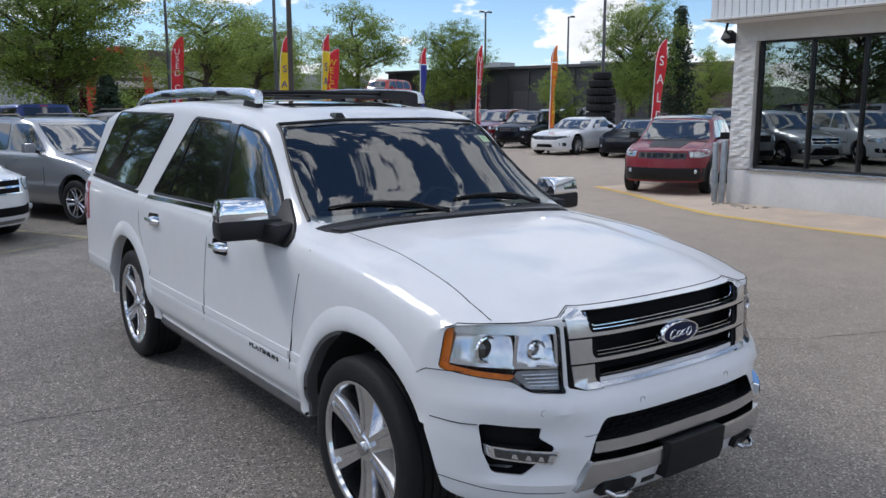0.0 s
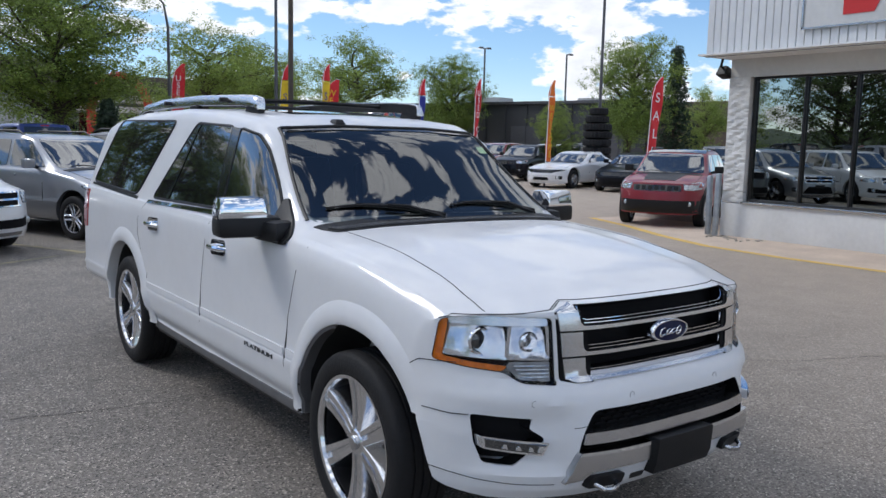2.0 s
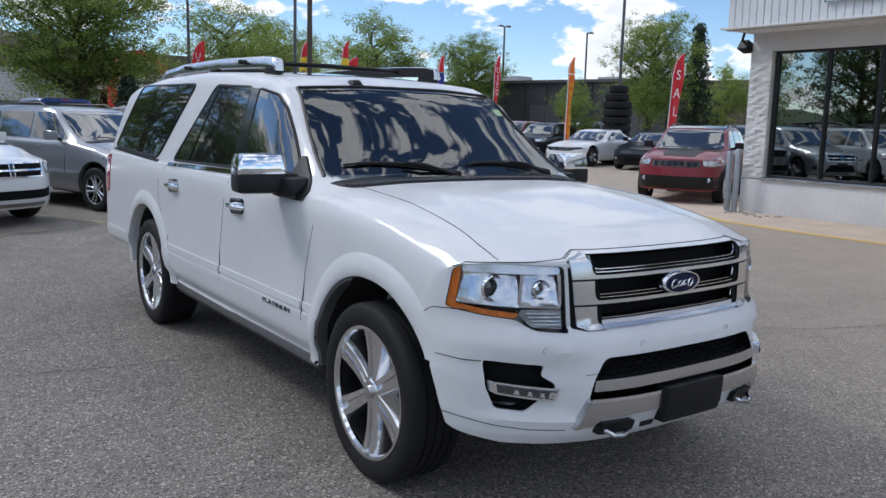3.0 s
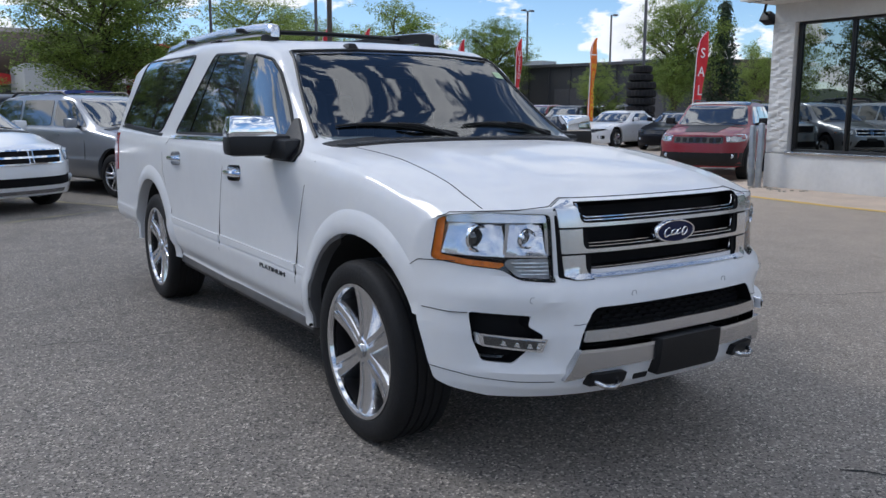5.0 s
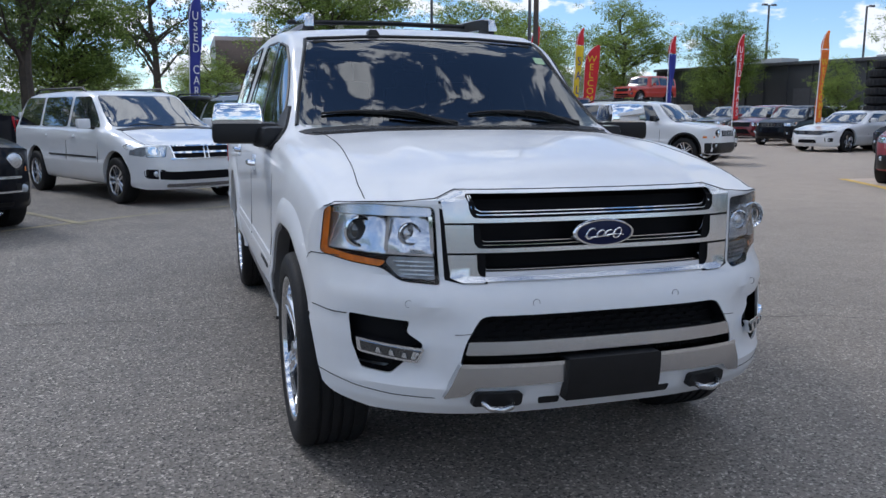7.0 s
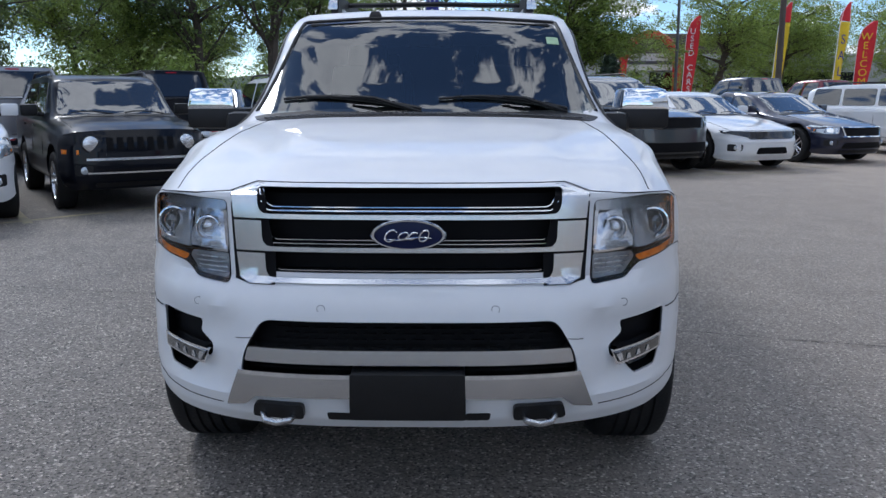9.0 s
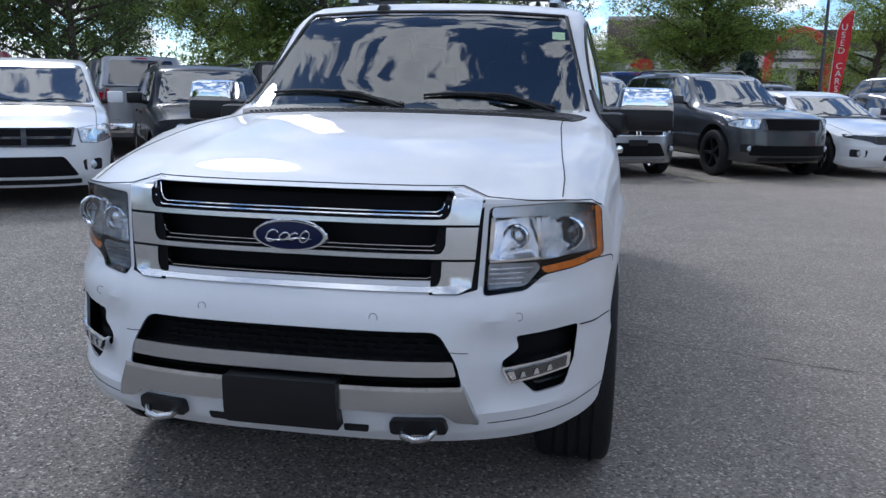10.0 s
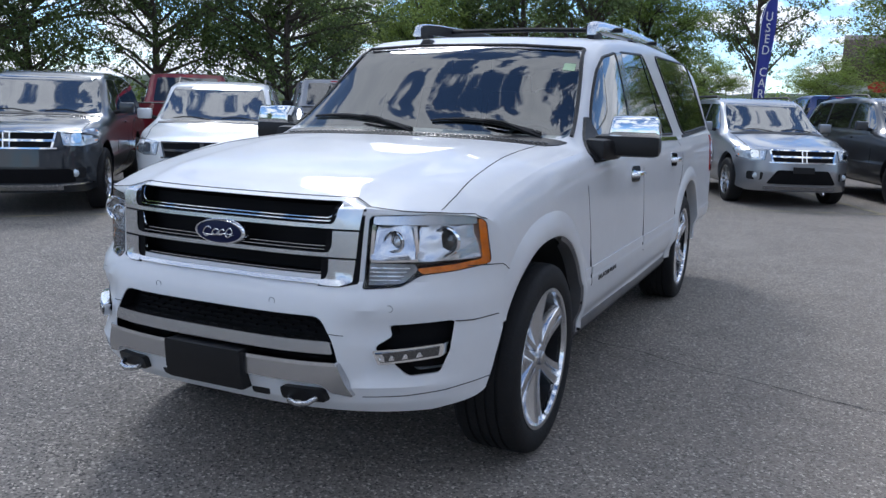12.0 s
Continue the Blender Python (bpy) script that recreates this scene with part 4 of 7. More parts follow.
    for zt, zb, w in ((1.098, 1.036, 0.450), (1.002, 0.939, 0.440), (0.906, 0.847, 0.430)):
        for d in (0.0, 0.010):
            loop = [(-w + d, zt), (-w + 0.008 + d, zb + 0.025 + d), (-w + 0.016 + d, zb + 0.008 + d), (-w + 0.032 + d, zb + d), (w - 0.032 - d, zb + d), (w - 0.016 - d, zb + 0.008 + d), (w - 0.008 - d, zb + 0.025 + d), (w - d, zt)]
            line = []
            for p, q in zip(loop, loop[1:]):
                n = 12 if abs(q[0] - p[0]) > 0.3 else 2
                line += [(p[0] + (q[0] - p[0]) * i / n, p[1] + (q[1] - p[1]) * i / n) for i in range(n)]
            ys = [tree.ray_cast(Vector((x, -3, z)), Vector((0, 1, 0)))[0].y for x, z in line]
            bm = bmesh.new()
            tube(bm, [(x, y + 0.002 + d, z) for (x, z), y in zip(line, ys)], 0.0023, 6)
            part("grille_trim", bm, CHROME, car, "thin chrome outline of a grille slot")
    for s in (-1, 1):
        for q in ([(0.457, 1.108), (0.538, 1.086), (0.530, 1.013), (0.41, 1.013), (0.41, 1.027), (0.436, 1.029), (0.447, 1.040), (0.452, 1.055)],
                  [(0.441, 1.006), (0.529, 1.006), (0.523, 0.916), (0.41, 0.916), (0.41, 0.930), (0.426, 0.932), (0.436, 0.944), (0.440, 0.958)],
                  [(0.431, 0.909), (0.522, 0.909), (0.514, 0.835), (0.48, 0.821), (0.41, 0.821), (0.41, 0.838), (0.418, 0.840), (0.426, 0.851), (0.430, 0.866)]):
            q = q if s > 0 else flip_x(q)
            part("grille_side", patch(tree, q, "y", -1, 0.012, 0.03, 0.03), BRIGHT_SATIN, car, "satin chrome grille end piece")
        q = [(0.44, 1.110), (0.474, 1.111), (0.543, 1.088), (0.530, 0.828), (0.48, 0.817), (0.40, 0.817), (0.40, 0.90)]
        part("grille_surround", patch(tree, q if s > 0 else flip_x(q), "y", -1, 0.002, 0.003, 0.04), MESH_BLACK, car)
    y0 = tree.ray_cast(Vector((0, -3, 0.972)), Vector((0, 1, 0)))[0].y
    bm = bmesh.new()
    lathe(bm, [(y0 - 0.005, 0.112), (y0 - 0.028, 0.112), (y0 - 0.034, 0.107), (y0 - 0.034, 0.100), (y0 - 0.026, 0.097)], "y", 48)
    for v in bm.verts:
        v.co.z = 0.972 + v.co.z * 0.40
    badge = part("oval_badge", bm, CHROME, car, "blue oval badge with chrome rim")
    bm = bmesh.new()
    lathe(bm, [(y0 - 0.02, 0.098), (y0 - 0.030, 0.097), (y0 - 0.033, 0.06), (y0 - 0.034, 0.001)], "y", 48)
    for v in bm.verts:
        v.co.z = 0.972 + v.co.z * 0.40
    part("badge_field", bm, BLUE_BADGE, badge)
    bm = bmesh.new()
    for x0, w, h, turns in ((-0.050, 0.016, 0.017, 1.0), (-0.014, 0.013, 0.010, 1.25), (0.014, 0.011, 0.010, 1.0), (0.046, 0.013, 0.016, 1.25)):
        tube(bm, [(x0 + w * math.cos(q) + 0.006 * math.sin(q), y0 - 0.036, 0.970 + h * math.sin(q)) for q in [0.6 + turns * 5.2 * k / 24 for k in range(25)]], [0.0016 + 0.0016 * math.sin(math.pi * k / 24) for k in range(25)], 6)
    tube(bm, [(-0.072 + 0.14 * k / 20, y0 - 0.036, 0.962 - 0.004 * math.sin(k / 20 * 6.0)) for k in range(21)], [0.0008 + 0.0016 * math.sin(math.pi * k / 20) for k in range(21)], 6)
    part("badge_stroke", bm, CHROME, badge)
    # lower opening, skid bars and plate
    part("lower_grille", patch(tree, [(-0.53, 0.72), (0.53, 0.72), (0.55, 0.49), (-0.55, 0.49)], "y", -1, -0.07, 0.0, 0.06), MESH_BLACK, car, "black lower grille mesh")
    bm = bmesh.new()
    for k in range(14):
        for j in range(4):
            x, z = -0.38 + k * 0.0585 + (j % 2) * 0.029, 0.655 + j * 0.017
            y = tree.ray_cast(Vector((x, -3, z)), Vector((0, 1, 0)))[0].y + 0.055
            box(bm, (x, y, z), (0.04, 0.012, 0.006))
    part("lower_grille_slats", bm, MESH_BLACK, car)
    part("bumper_bar", patch(tree, rounded([(-0.478, 0.641), (0.478, 0.641), (0.49, 0.598), (-0.49, 0.598)], 0.008), "y", -1, 0.006, 0.07, 0.05), SATIN, car, "satin silver bumper bar")
    for s in (-1, 1):
        q = [(0.155, 0.572), (0.508, 0.572), (0.556, 0.450), (0.49, 0.462), (0.455, 0.494), (0.155, 0.500)]
        q = q if s > 0 else flip_x(q)
        part("skid_bar", patch(tree, rounded(q, 0.008), "y", -1, 0.020, 0.07, 0.05), SATIN, car, "satin silver skid bar")
        q = [(0.158, 0.574), (0.507, 0.574), (0.511, 0.561), (0.158, 0.561)]
        part("skid_bar_edge", patch(tree, q if s > 0 else flip_x(q), "y", -1, 0.024, 0.02, 0.05), CHROME, car)
        q = [(0.17, 0.442), (0.245, 0.442), (0.24, 0.415), (0.17, 0.415)]
        q = q if s > 0 else flip_x(q)
        part("lower_vent", patch(tree, rounded(q, 0.008), "y", -1, 0.002, 0.003, 0.05), BLACK_PLASTIC, car)
    part("plate_holder", patch(tree, rounded([(-0.166, 0.583), (0.166, 0.583), (0.170, 0.436), (-0.170, 0.436)], 0.008), "y", -1, 0.045, 0.05, 0.08), BLACK_PLASTIC, car, "empty black number plate holder")
    # bonnet edge line, cowl, roof nub
    for s in (-1, 1):
        part("bonnet_gap", seam(tree, [(s * 0.752, -0.66), (s * 0.752, -0.54), (s * 0.735, -0.35), (s * 0.72, -0.1), (s * 0.705, 0.2), (s * 0.70, 0.53)], "z", 1, 0.0020, 0.02), CAVITY, car)
    part("cowl_grille", patch(tree, [(-0.74, 0.475), (0.74, 0.475), (0.80, 0.615), (-0.80, 0.615)], "z", 1, 0.003, 0.012, 0.035), BLACK_PLASTIC, car, "black cowl grille below the windscreen")
    bm = bmesh.new()
    for k in range(60):
        x = -0.72 + k * 0.0244
        z = tree.ray_cast(Vector((x, 0.535, 3)), Vector((0, 0, -1)))[0].z
        box(bm, (x, 0.53, z + 0.0085), (0.009, 0.085, 0.005), Matrix.Rotation(0.5, 3, "Z"))
    part("cowl_slats", bm, SILL_GREY, car)
    bm = bmesh.new()
    z = tree.ray_cast(Vector((-0.29, 1.31, 3)), Vector((0, 0, -1)))[0].z
    box(bm, (-0.29, 1.31, z + 0.008), (0.07, 0.10, 0.03), None, 0.6, 0.006)
    part("roof_antenna", bm, BLACK_PLASTIC, car, "small black roof aerial")
    for y in (2.2, 3.3):
        bm = bmesh.new()
        tube(bm, [(-0.65, y, 1.935), (0, y, 1.945), (0.65, y, 1.935)], 0.016, 6)
        part("roof_crossbar", bm, BLACK_PLASTIC, car)
    part("sunroof", patch(tree, rounded([(-0.42, 1.62), (0.42, 1.62), (0.42, 2.25), (-0.42, 2.25)], 0.06), "z", 1, 0.004, 0.006, 0.1), GLASS_DARK, car, "dark glass sunroof")
    part("bonnet_front_gap", seam(tree, [(-0.472, 1.113), (0.472, 1.113)], "y", -1, 0.0026), CAVITY, car)
    # small green sticker in the top corner of the windscreen
    part("windscreen_sticker", patch(tree, [(0.605, 1.672), (0.668, 1.668), (0.672, 1.630), (0.609, 1.634)], "y", -1, 0.004, 0.0, 0.05), STICKER, car, "small pale green windscreen sticker")
    # sun visors, dash and steering wheel
    for x in (-0.33, 0.33):
        bm = bmesh.new()
        box(bm, (x, 1.42, 1.752), (0.60, 0.36, 0.016), Matrix.Rotation(radians(4), 3, "X"), 1.0, 0.006)
        part("sun_visor", bm, SEAT_LEATHER, car)
    bm = bmesh.new()
    box(bm, (0, 0.93, 1.14), (1.62, 0.55, 0.26), bevel=0.07)
    part("dashboard", bm, DASH, car)
    bm = bmesh.new()
    lathe(bm, [(-0.012, 0.185), (0.012, 0.185), (0.012, 0.16), (-0.012, 0.16)], "y", 28, closed=True)
    box(bm, (0, 0, 0), (0.34, 0.02, 0.05))
    bmesh.ops.transform(bm, matrix=pose(0.40, 1.22, 1.19, -25, 0, 0), verts=bm.verts)
    part("steering_wheel", bm, DASH, car)
    bm = bmesh.new()
    box(bm, (0, 1.30, 1.66), (0.24, 0.04, 0.07), bevel=0.012)
    part("rear_view_mirror", bm, BLACK_PLASTIC, car)
    bm = bmesh.new()
    box(bm, (0, 2.2, 0.40), (1.5, 4.6, 0.16), bevel=0.03)
    part("underbody", bm, CAVITY, car)
    return car


hero = suv_expedition()

# ---- parked vehicles ----
PAINTS = {
    "white": paint("parked_white", (0.72, 0.73, 0.74)), "silver": paint("parked_silver", (0.30, 0.31, 0.33), 0.7, 0.3), "grey": paint("parked_graphite", (0.055, 0.057, 0.063), 0.6, 0.3),
    "black": material("parked_black", (0.004, 0.005, 0.009), 0.35, 0, vary=0.1, scale=1.5, coat=0.4, spec=0.06), "red": paint("parked_red", (0.20, 0.003, 0.014), 0.0, 0.45, 0.45), "maroon": paint("parked_maroon", (0.17, 0.008, 0.016), 0.3, 0.3),
    "blue": paint("parked_blue", (0.012, 0.03, 0.14), 0.4, 0.3), "navy": paint("parked_navy", (0.006, 0.009, 0.03), 0.4, 0.3), "flame": paint("parked_flame_red", (0.50, 0.03, 0.012)), "slate": paint("parked_slate", (0.02, 0.024, 0.03), 0.5, 0.3),
}
# length, half width, height, wheelbase, front overhang, bonnet front and rear height, belt, cowl, windscreen top, style
KINDS = {
    "minivan": dict(L=5.15, W=0.975, H=1.72, wb=3.08, fo=0.98, hood=(0.93, 1.10), belt=1.08, cowl=0.22, header=1.12, tail="box", r=0.345, low=0.24),
    "crossover": dict(L=4.88, W=0.915, H=1.70, wb=2.89, fo=0.94, hood=(0.94, 1.10), belt=1.10, cowl=0.42, header=1.25, tail="box", r=0.355, low=0.25),
    "boxy": dict(L=4.41, W=0.875, H=1.66, wb=2.63, fo=0.83, hood=(1.02, 1.10), belt=1.09, cowl=0.34, header=0.84, tail="box", r=0.35, low=0.28),
    "large": dict(L=5.10, W=0.955, H=1.78, wb=3.04, fo=0.94, hood=(1.05, 1.16), belt=1.17, cowl=0.55, header=1.32, tail="box", r=0.39, low=0.28),
    "compact": dict(L=4.40, W=0.905, H=1.64, wb=2.64, fo=0.90, hood=(0.98, 1.09), belt=1.10, cowl=0.40, header=1.14, tail="box", r=0.355, low=0.28),
    "sedan": dict(L=5.02, W=0.945, H=1.47, wb=3.05, fo=0.96, hood=(0.80, 0.98), belt=0.99, cowl=0.60, header=1.42, tail="sedan", r=0.36, low=0.20),
    "coupe": dict(L=4.95, W=0.95, H=1.43, wb=2.93, fo=0.96, hood=(0.80, 0.97), belt=0.99, cowl=0.68, header=1.45, tail="sedan", r=0.36, low=0.19),
    "pickup": dict(L=5.82, W=1.0, H=1.95, wb=3.57, fo=1.0, hood=(1.12, 1.24), belt=1.25, cowl=0.60, header=1.28, tail="pickup", r=0.40, low=0.36),
    "jeep": dict(L=4.58, W=0.92, H=1.84, wb=2.95, fo=0.72, hood=(1.12, 1.18), belt=1.18, cowl=0.75, header=1.02, tail="box", r=0.42, low=0.45),
}


def vehicle(name, kind, colour, label, at, turn, grille="bars", roof_rails=False, roof_black=False, cladding=False, wheels="silver", lift=0.0, bonnet_black=False, side_strip=False):
    """A parked vehicle of one kind; at is the ground point between its front wheels, turn its heading in degrees."""
    k = KINDS[kind]
    L, W, H, wb, fo, belt, cowl, header = (k[i] for i in ("L", "W", "H", "wb", "fo", "belt", "cowl", "header"))
    rear = L - fo
    hf, hr = k["hood"]
    top = [(-fo, hf - 0.05), (-fo + 0.10, hf), (-fo + 0.4, hf + 0.05), (cowl, hr + 0.02), (header, H - 0.07), (header + 0.35, H - 0.015), (header + 1.0, H)]
    blt = [(-fo, hf - 0.10), (-fo + 0.4, hf - 0.03), (cowl, hr - 0.045), (cowl + 0.5, belt), (rear, belt + 0.03)]
    if k["tail"] == "box":
        top += [(rear - 0.8, H - 0.02), (rear - 0.12, H - 0.08), (rear, H - 0.14)]
        rp = [(0.2, rear - 0.1), (0.45, rear), (0.7, rear), (belt, rear - 0.05), (H, rear - (0.12 if kind in ("boxy", "jeep") else 0.35))]
        cab_end = rear - 0.3
    elif k["tail"] == "sedan":
        top += [(rear - 1.55, H - 0.05), (rear - 0.75, belt + 0.12), (rear - 0.1, belt + 0.07), (rear, belt + 0.02)]
        rp = [(0.2, rear - 0.15), (0.45, rear), (0.9, rear), (1.2, rear - 0.1)]
        cab_end = rear - 1.25
    else:
        cab_end = 2.55
        top += [(cab_end - 0.1, H - 0.02), (cab_end + 0.14, belt + 0.06), (rear, belt + 0.06)]
        blt[-1] = (rear, belt)
        rp = [(0.2, rear - 0.1), (0.5, rear), (1.4, rear)]
    low = k["low"]
    spec = dict(
        front=-fo, cowl=cowl, header=header, rear=rear, n=(12, 8, 24, 14, 26), roof=W * 0.76, waist=low + 0.42 * (belt - low), crease=0.004, hood_crease=0.005,
        top=top, belt=blt, low=[(-fo, low), (rear, low + 0.03)], wide=[(-fo, W - 0.015), (0.2, W), (rear, W - 0.02)],
        front_profile=[(low, -fo + 0.10), (low + 0.12, -fo + 0.01), (0.55, -fo), (hf - 0.22, -fo + 0.02), (hf - 0.04, -fo + 0.07), (hf + 0.03, -fo + 0.16)],
        rear_profile=rp, nose_w=W + 0.015, nose_pow=(3.0, 2.2) if kind not in ("boxy", "jeep", "pickup") else (6.0, 2.4), tail_from=rear - 0.5, tail_w=W + 0.05, nose_from=0.0)
    car = thing(name, label, "car", pose(at[0], at[1], lift, 0, 0, turn), "parked vehicles")
    pnt = PAINTS[colour]
    shell = body_shell(spec)
    tree = BVHTree.FromBMesh(shell)
    body = part("body", shell, pnt, car, sharp=32)
    r = k["r"]
    cut(body, arch_cutter(0.0, r + 0.07, W, r + 0.03), heal=k["tail"] == "sedan")
    cut(body, arch_cutter(wb, r + 0.07, W, r + 0.03), heal=k["tail"] == "sedan")
    wz, tz = hr + 0.035, H - 0.10
    wr = spec["roof"]
    part("windscreen", patch(tree, rounded([(-W + 0.16, wz), (W - 0.16, wz), (wr - 0.07, tz), (-wr + 0.07, tz)], 0.06), "y", -1, 0.010, 0.014, 0.07), GLASS_CAR, car)
    zb, zt = belt + 0.045, H - 0.12
    slope = (header - cowl) * 0.9
    pil = [cowl + 0.36 + (0.1 if kind in ("sedan", "coupe") else 0)]
    span = cab_end - pil[0]
    if kind == "coupe":
        cuts = [(0.0, 1.0)]
    elif k["tail"] == "sedan" or kind == "pickup":
        cuts = [(0.0, 0.50), (0.54, 1.0)]
    else:
        cuts = [(0.0, 0.33), (0.36, 0.68), (0.71, 1.0)]
    for s in (-1, 1):
        for i, (a, b) in enumerate(cuts):
            ya, yb = pil[0] + span * a, pil[0] + span * b
            lean_a = slope * 0.72 if i == 0 else 0.02
            lean_b = (-0.42 if k["tail"] == "sedan" else -0.12) if i == len(cuts) - 1 else 0.02
            if kind in ("boxy", "jeep", "pickup") and i == len(cuts) - 1:
                lean_b = -0.03
            part("side_window", patch(tree, rounded([(ya, zb), (ya + lean_a, zt), (yb + lean_b, zt), (yb, zb)], 0.05), "x", s, 0.008, 0.012, 0.1), GLASS_DARK if i else GLASS_CAR, car)
        for a in [c[0] for c in cuts[1:2]] + [0.0]:
            y = pil[0] + span * a - 0.02
            part("door_gap", patch(tree, [(y - 0.004, low + 0.1), (y + 0.004, low + 0.1), (y + 0.004, belt), (y - 0.004, belt)], "x", s, 0.001, 0.004, 0.3), CAVITY, car)
        for a in (0.28, 0.62):
            if kind == "coupe" and a > 0.5:
                continue
            y = pil[0] + span * a
            bm = patch(tree, rounded([(y - 0.09, belt - 0.12), (y + 0.09, belt - 0.12), (y + 0.09, belt - 0.09), (y - 0.09, belt - 0.09)], 0.012), "x", s, 0.025, 0.01, 0.2)
            part("door_handle", bm, pnt, car)
        for y in (0.0, wb):
            wheel(car, s * (W - 0.006), y, r, 0.225, r * 0.67, 5 if wheels != "multi" else 9, wheels == "silver", DARK_OR_SHADED_ALLOY if wheels == "black" else ALLOY, DARK_OR_SHADED_ALLOY if wheels == "black" else SATIN, fine=False)
            bm = bmesh.new()
            q = r + 0.069
            lathe(bm, [(s * (W - 0.355), 0.06), (s * (W - 0.355), q), (s * (W - 0.07), q), (s * (W - 0.07), q - 0.008), (s * (W - 0.345), q - 0.008), (s * (W - 0.345), 0.06)], "x", 24, (0, y, r + 0.03), closed=True)
            bmesh.ops.bisect_plane(bm, geom=bm.verts[:] + bm.edges[:] + bm.faces[:], plane_co=(0, 0, low + 0.02), plane_no=(0, 0, 1), clear_inner=True)
            part("wheel_well_liner", bm, CAVITY, car)
            if cladding:
                part("arch_cladding", arch_flare(tree, s, y, r + 0.03, ((r + 0.066, -0.05), (r + 0.068, 0.016), (r + 0.105, 0.014), (r + 0.12, -0.004)), low, W - 0.05), BLACK_PLASTIC, car)
        bm = bmesh.new()
        yb = cowl + 0.42 + slope * 0.15
        box(bm, (s * (W + 0.10), yb, belt + 0.10), (0.20, 0.11, 0.15), bevel=0.03)
        mirror = part("door_mirror", bm, BLACK_PLASTIC if kind in ("boxy", "compact", "pickup") else pnt, car)
        bm = bmesh.new()
        tube(bm, [(s * (W - 0.08), yb, belt + 0.03), (s * (W + 0.04), yb, belt + 0.06)], 0.03, 6)
        part("mirror_arm", bm, BLACK_PLASTIC, mirror)
        if side_strip:
            part("side_moulding", patch(tree, [(0.62, 0.66), (wb - 0.62, 0.66), (wb - 0.62, 0.685), (0.62, 0.685)], "x", s, 0.010, 0.014, 0.2), BLACK_PLASTIC, car, "black side moulding")
        if cladding:
            part("sill_cladding", patch(tree, [(r + 0.1, low + 0.015), (wb - r - 0.1, low + 0.015), (wb - r - 0.1, low + 0.13), (r + 0.1, low + 0.13)], "x", s, 0.008, 0.02, 0.3), BLACK_PLASTIC, car)
        if roof_rails:
            bm = bmesh.new()
            x = s * (wr - 0.06)
            tube(bm, [(x, header + 0.35, H - 0.05), (x, header + 0.5, H + 0.025), (x, cab_end - 0.5, H + 0.02), (x, cab_end - 0.3, H - 0.06)], 0.018, 6)
            part("roof_rail", bm, BLACK_PLASTIC, car)
        # lamps
        def mk(q):
            return q if s > 0 else flip_x(q)
        z1 = hf - 0.05
        if kind in ("boxy", "jeep"):
            lx, lz = s * W * 0.63, hf - 0.20
            y = tree.ray_cast(Vector((lx, -4, lz)), Vector((0, 1, 0)))[0].y
            bm = bmesh.new()
            lathe(bm, [(y + 0.05, 0.104), (y - 0.010, 0.104), (y - 0.014, 0.096), (y - 0.002, 0.088)], "y", 28, (lx, 0, lz))
            lampo = part("headlamp", bm, GLOSS_BLACK, car, "round headlamp")
            bm = bmesh.new()
            lathe(bm, [(y + 0.02, 0.088), (y - 0.006, 0.088), (y - 0.013, 0.070), (y - 0.018, 0.040), (y - 0.020, 0.001)], "y", 24, (lx, 0, lz))
            part("lamp_lens", bm, LAMP_BOWL, lampo)
            part("turn_signal", patch(tree, mk([(W * 0.78, hf - 0.27), (W * 0.95, hf - 0.27), (W * 0.95, hf - 0.32), (W * 0.78, hf - 0.32)]), "y", -1, 0.006, 0.006, 0.1), AMBER, car)
        else:
            t = 0.13 if kind in ("sedan", "coupe", "compact") else 0.16
            q = [(W * 0.585, z1 - 0.005), (W * 0.90, z1 + 0.032), (W * 0.955, z1 - 0.01), (W * 0.950, z1 - t * 0.85), (W * 0.80, z1 - t * 1.05), (W * 0.62, z1 - t)]
            if grille != "band":
                part("lamp_bezel", patch(tree, mk(rounded(shrunk(q, 1.05), 0.02)), "y", -1, 0.004, 0.006, 0.05), GLOSS_BLACK, car)
                lampo = part("headlamp", patch(tree, mk(rounded(q, 0.02)), "y", -1, 0.008, 0.010, 0.05), LAMP_GLASS, car)
                part("lamp_core", patch(tree, mk(rounded([(W * 0.70, z1 - 0.02), (W * 0.80, z1 - 0.01), (W * 0.80, z1 - t * 0.8), (W * 0.70, z1 - t * 0.85)], 0.03)), "y", -1, 0.010, 0.006, 0.1), CHROME, lampo)
                part("lamp_core", patch(tree, mk(rounded([(W * 0.62, z1 - 0.03), (W * 0.68, z1 - 0.02), (W * 0.68, z1 - t * 0.85), (W * 0.635, z1 - t * 0.85)], 0.02)), "y", -1, 0.010, 0.006, 0.1), LAMP_BOWL, lampo)
                part("side_marker", patch(tree, mk([(W * 0.915, z1 + 0.018), (W * 0.950, z1 - 0.012), (W * 0.948, z1 - t * 0.7), (W * 0.925, z1 - t * 0.72)]), "y", -1, 0.008, 0.006, 0.1), AMBER, lampo)
        part("bonnet_gap", seam(tree, [(s * W * 0.80, -fo + 0.30), (s * W * 0.82, 0.0), (s * W * 0.80, cowl - 0.12)], "z", 1, 0.004, 0.06), CAVITY, car)
        fz = low + 0.22
        q = rounded([(W * 0.62, fz + 0.07), (W * 0.84, fz + 0.08), (W * 0.84, fz - 0.05), (W * 0.64, fz - 0.05)], 0.03)
        pocket = part("fog_recess", patch(tree, mk(q), "y", -1, 0.003, 0.006, 0.1), BLACK_PLASTIC, car)
        y = tree.ray_cast(Vector((s * W * 0.73, -4, fz + 0.012)), Vector((0, 1, 0)))[0].y
        bm = bmesh.new()
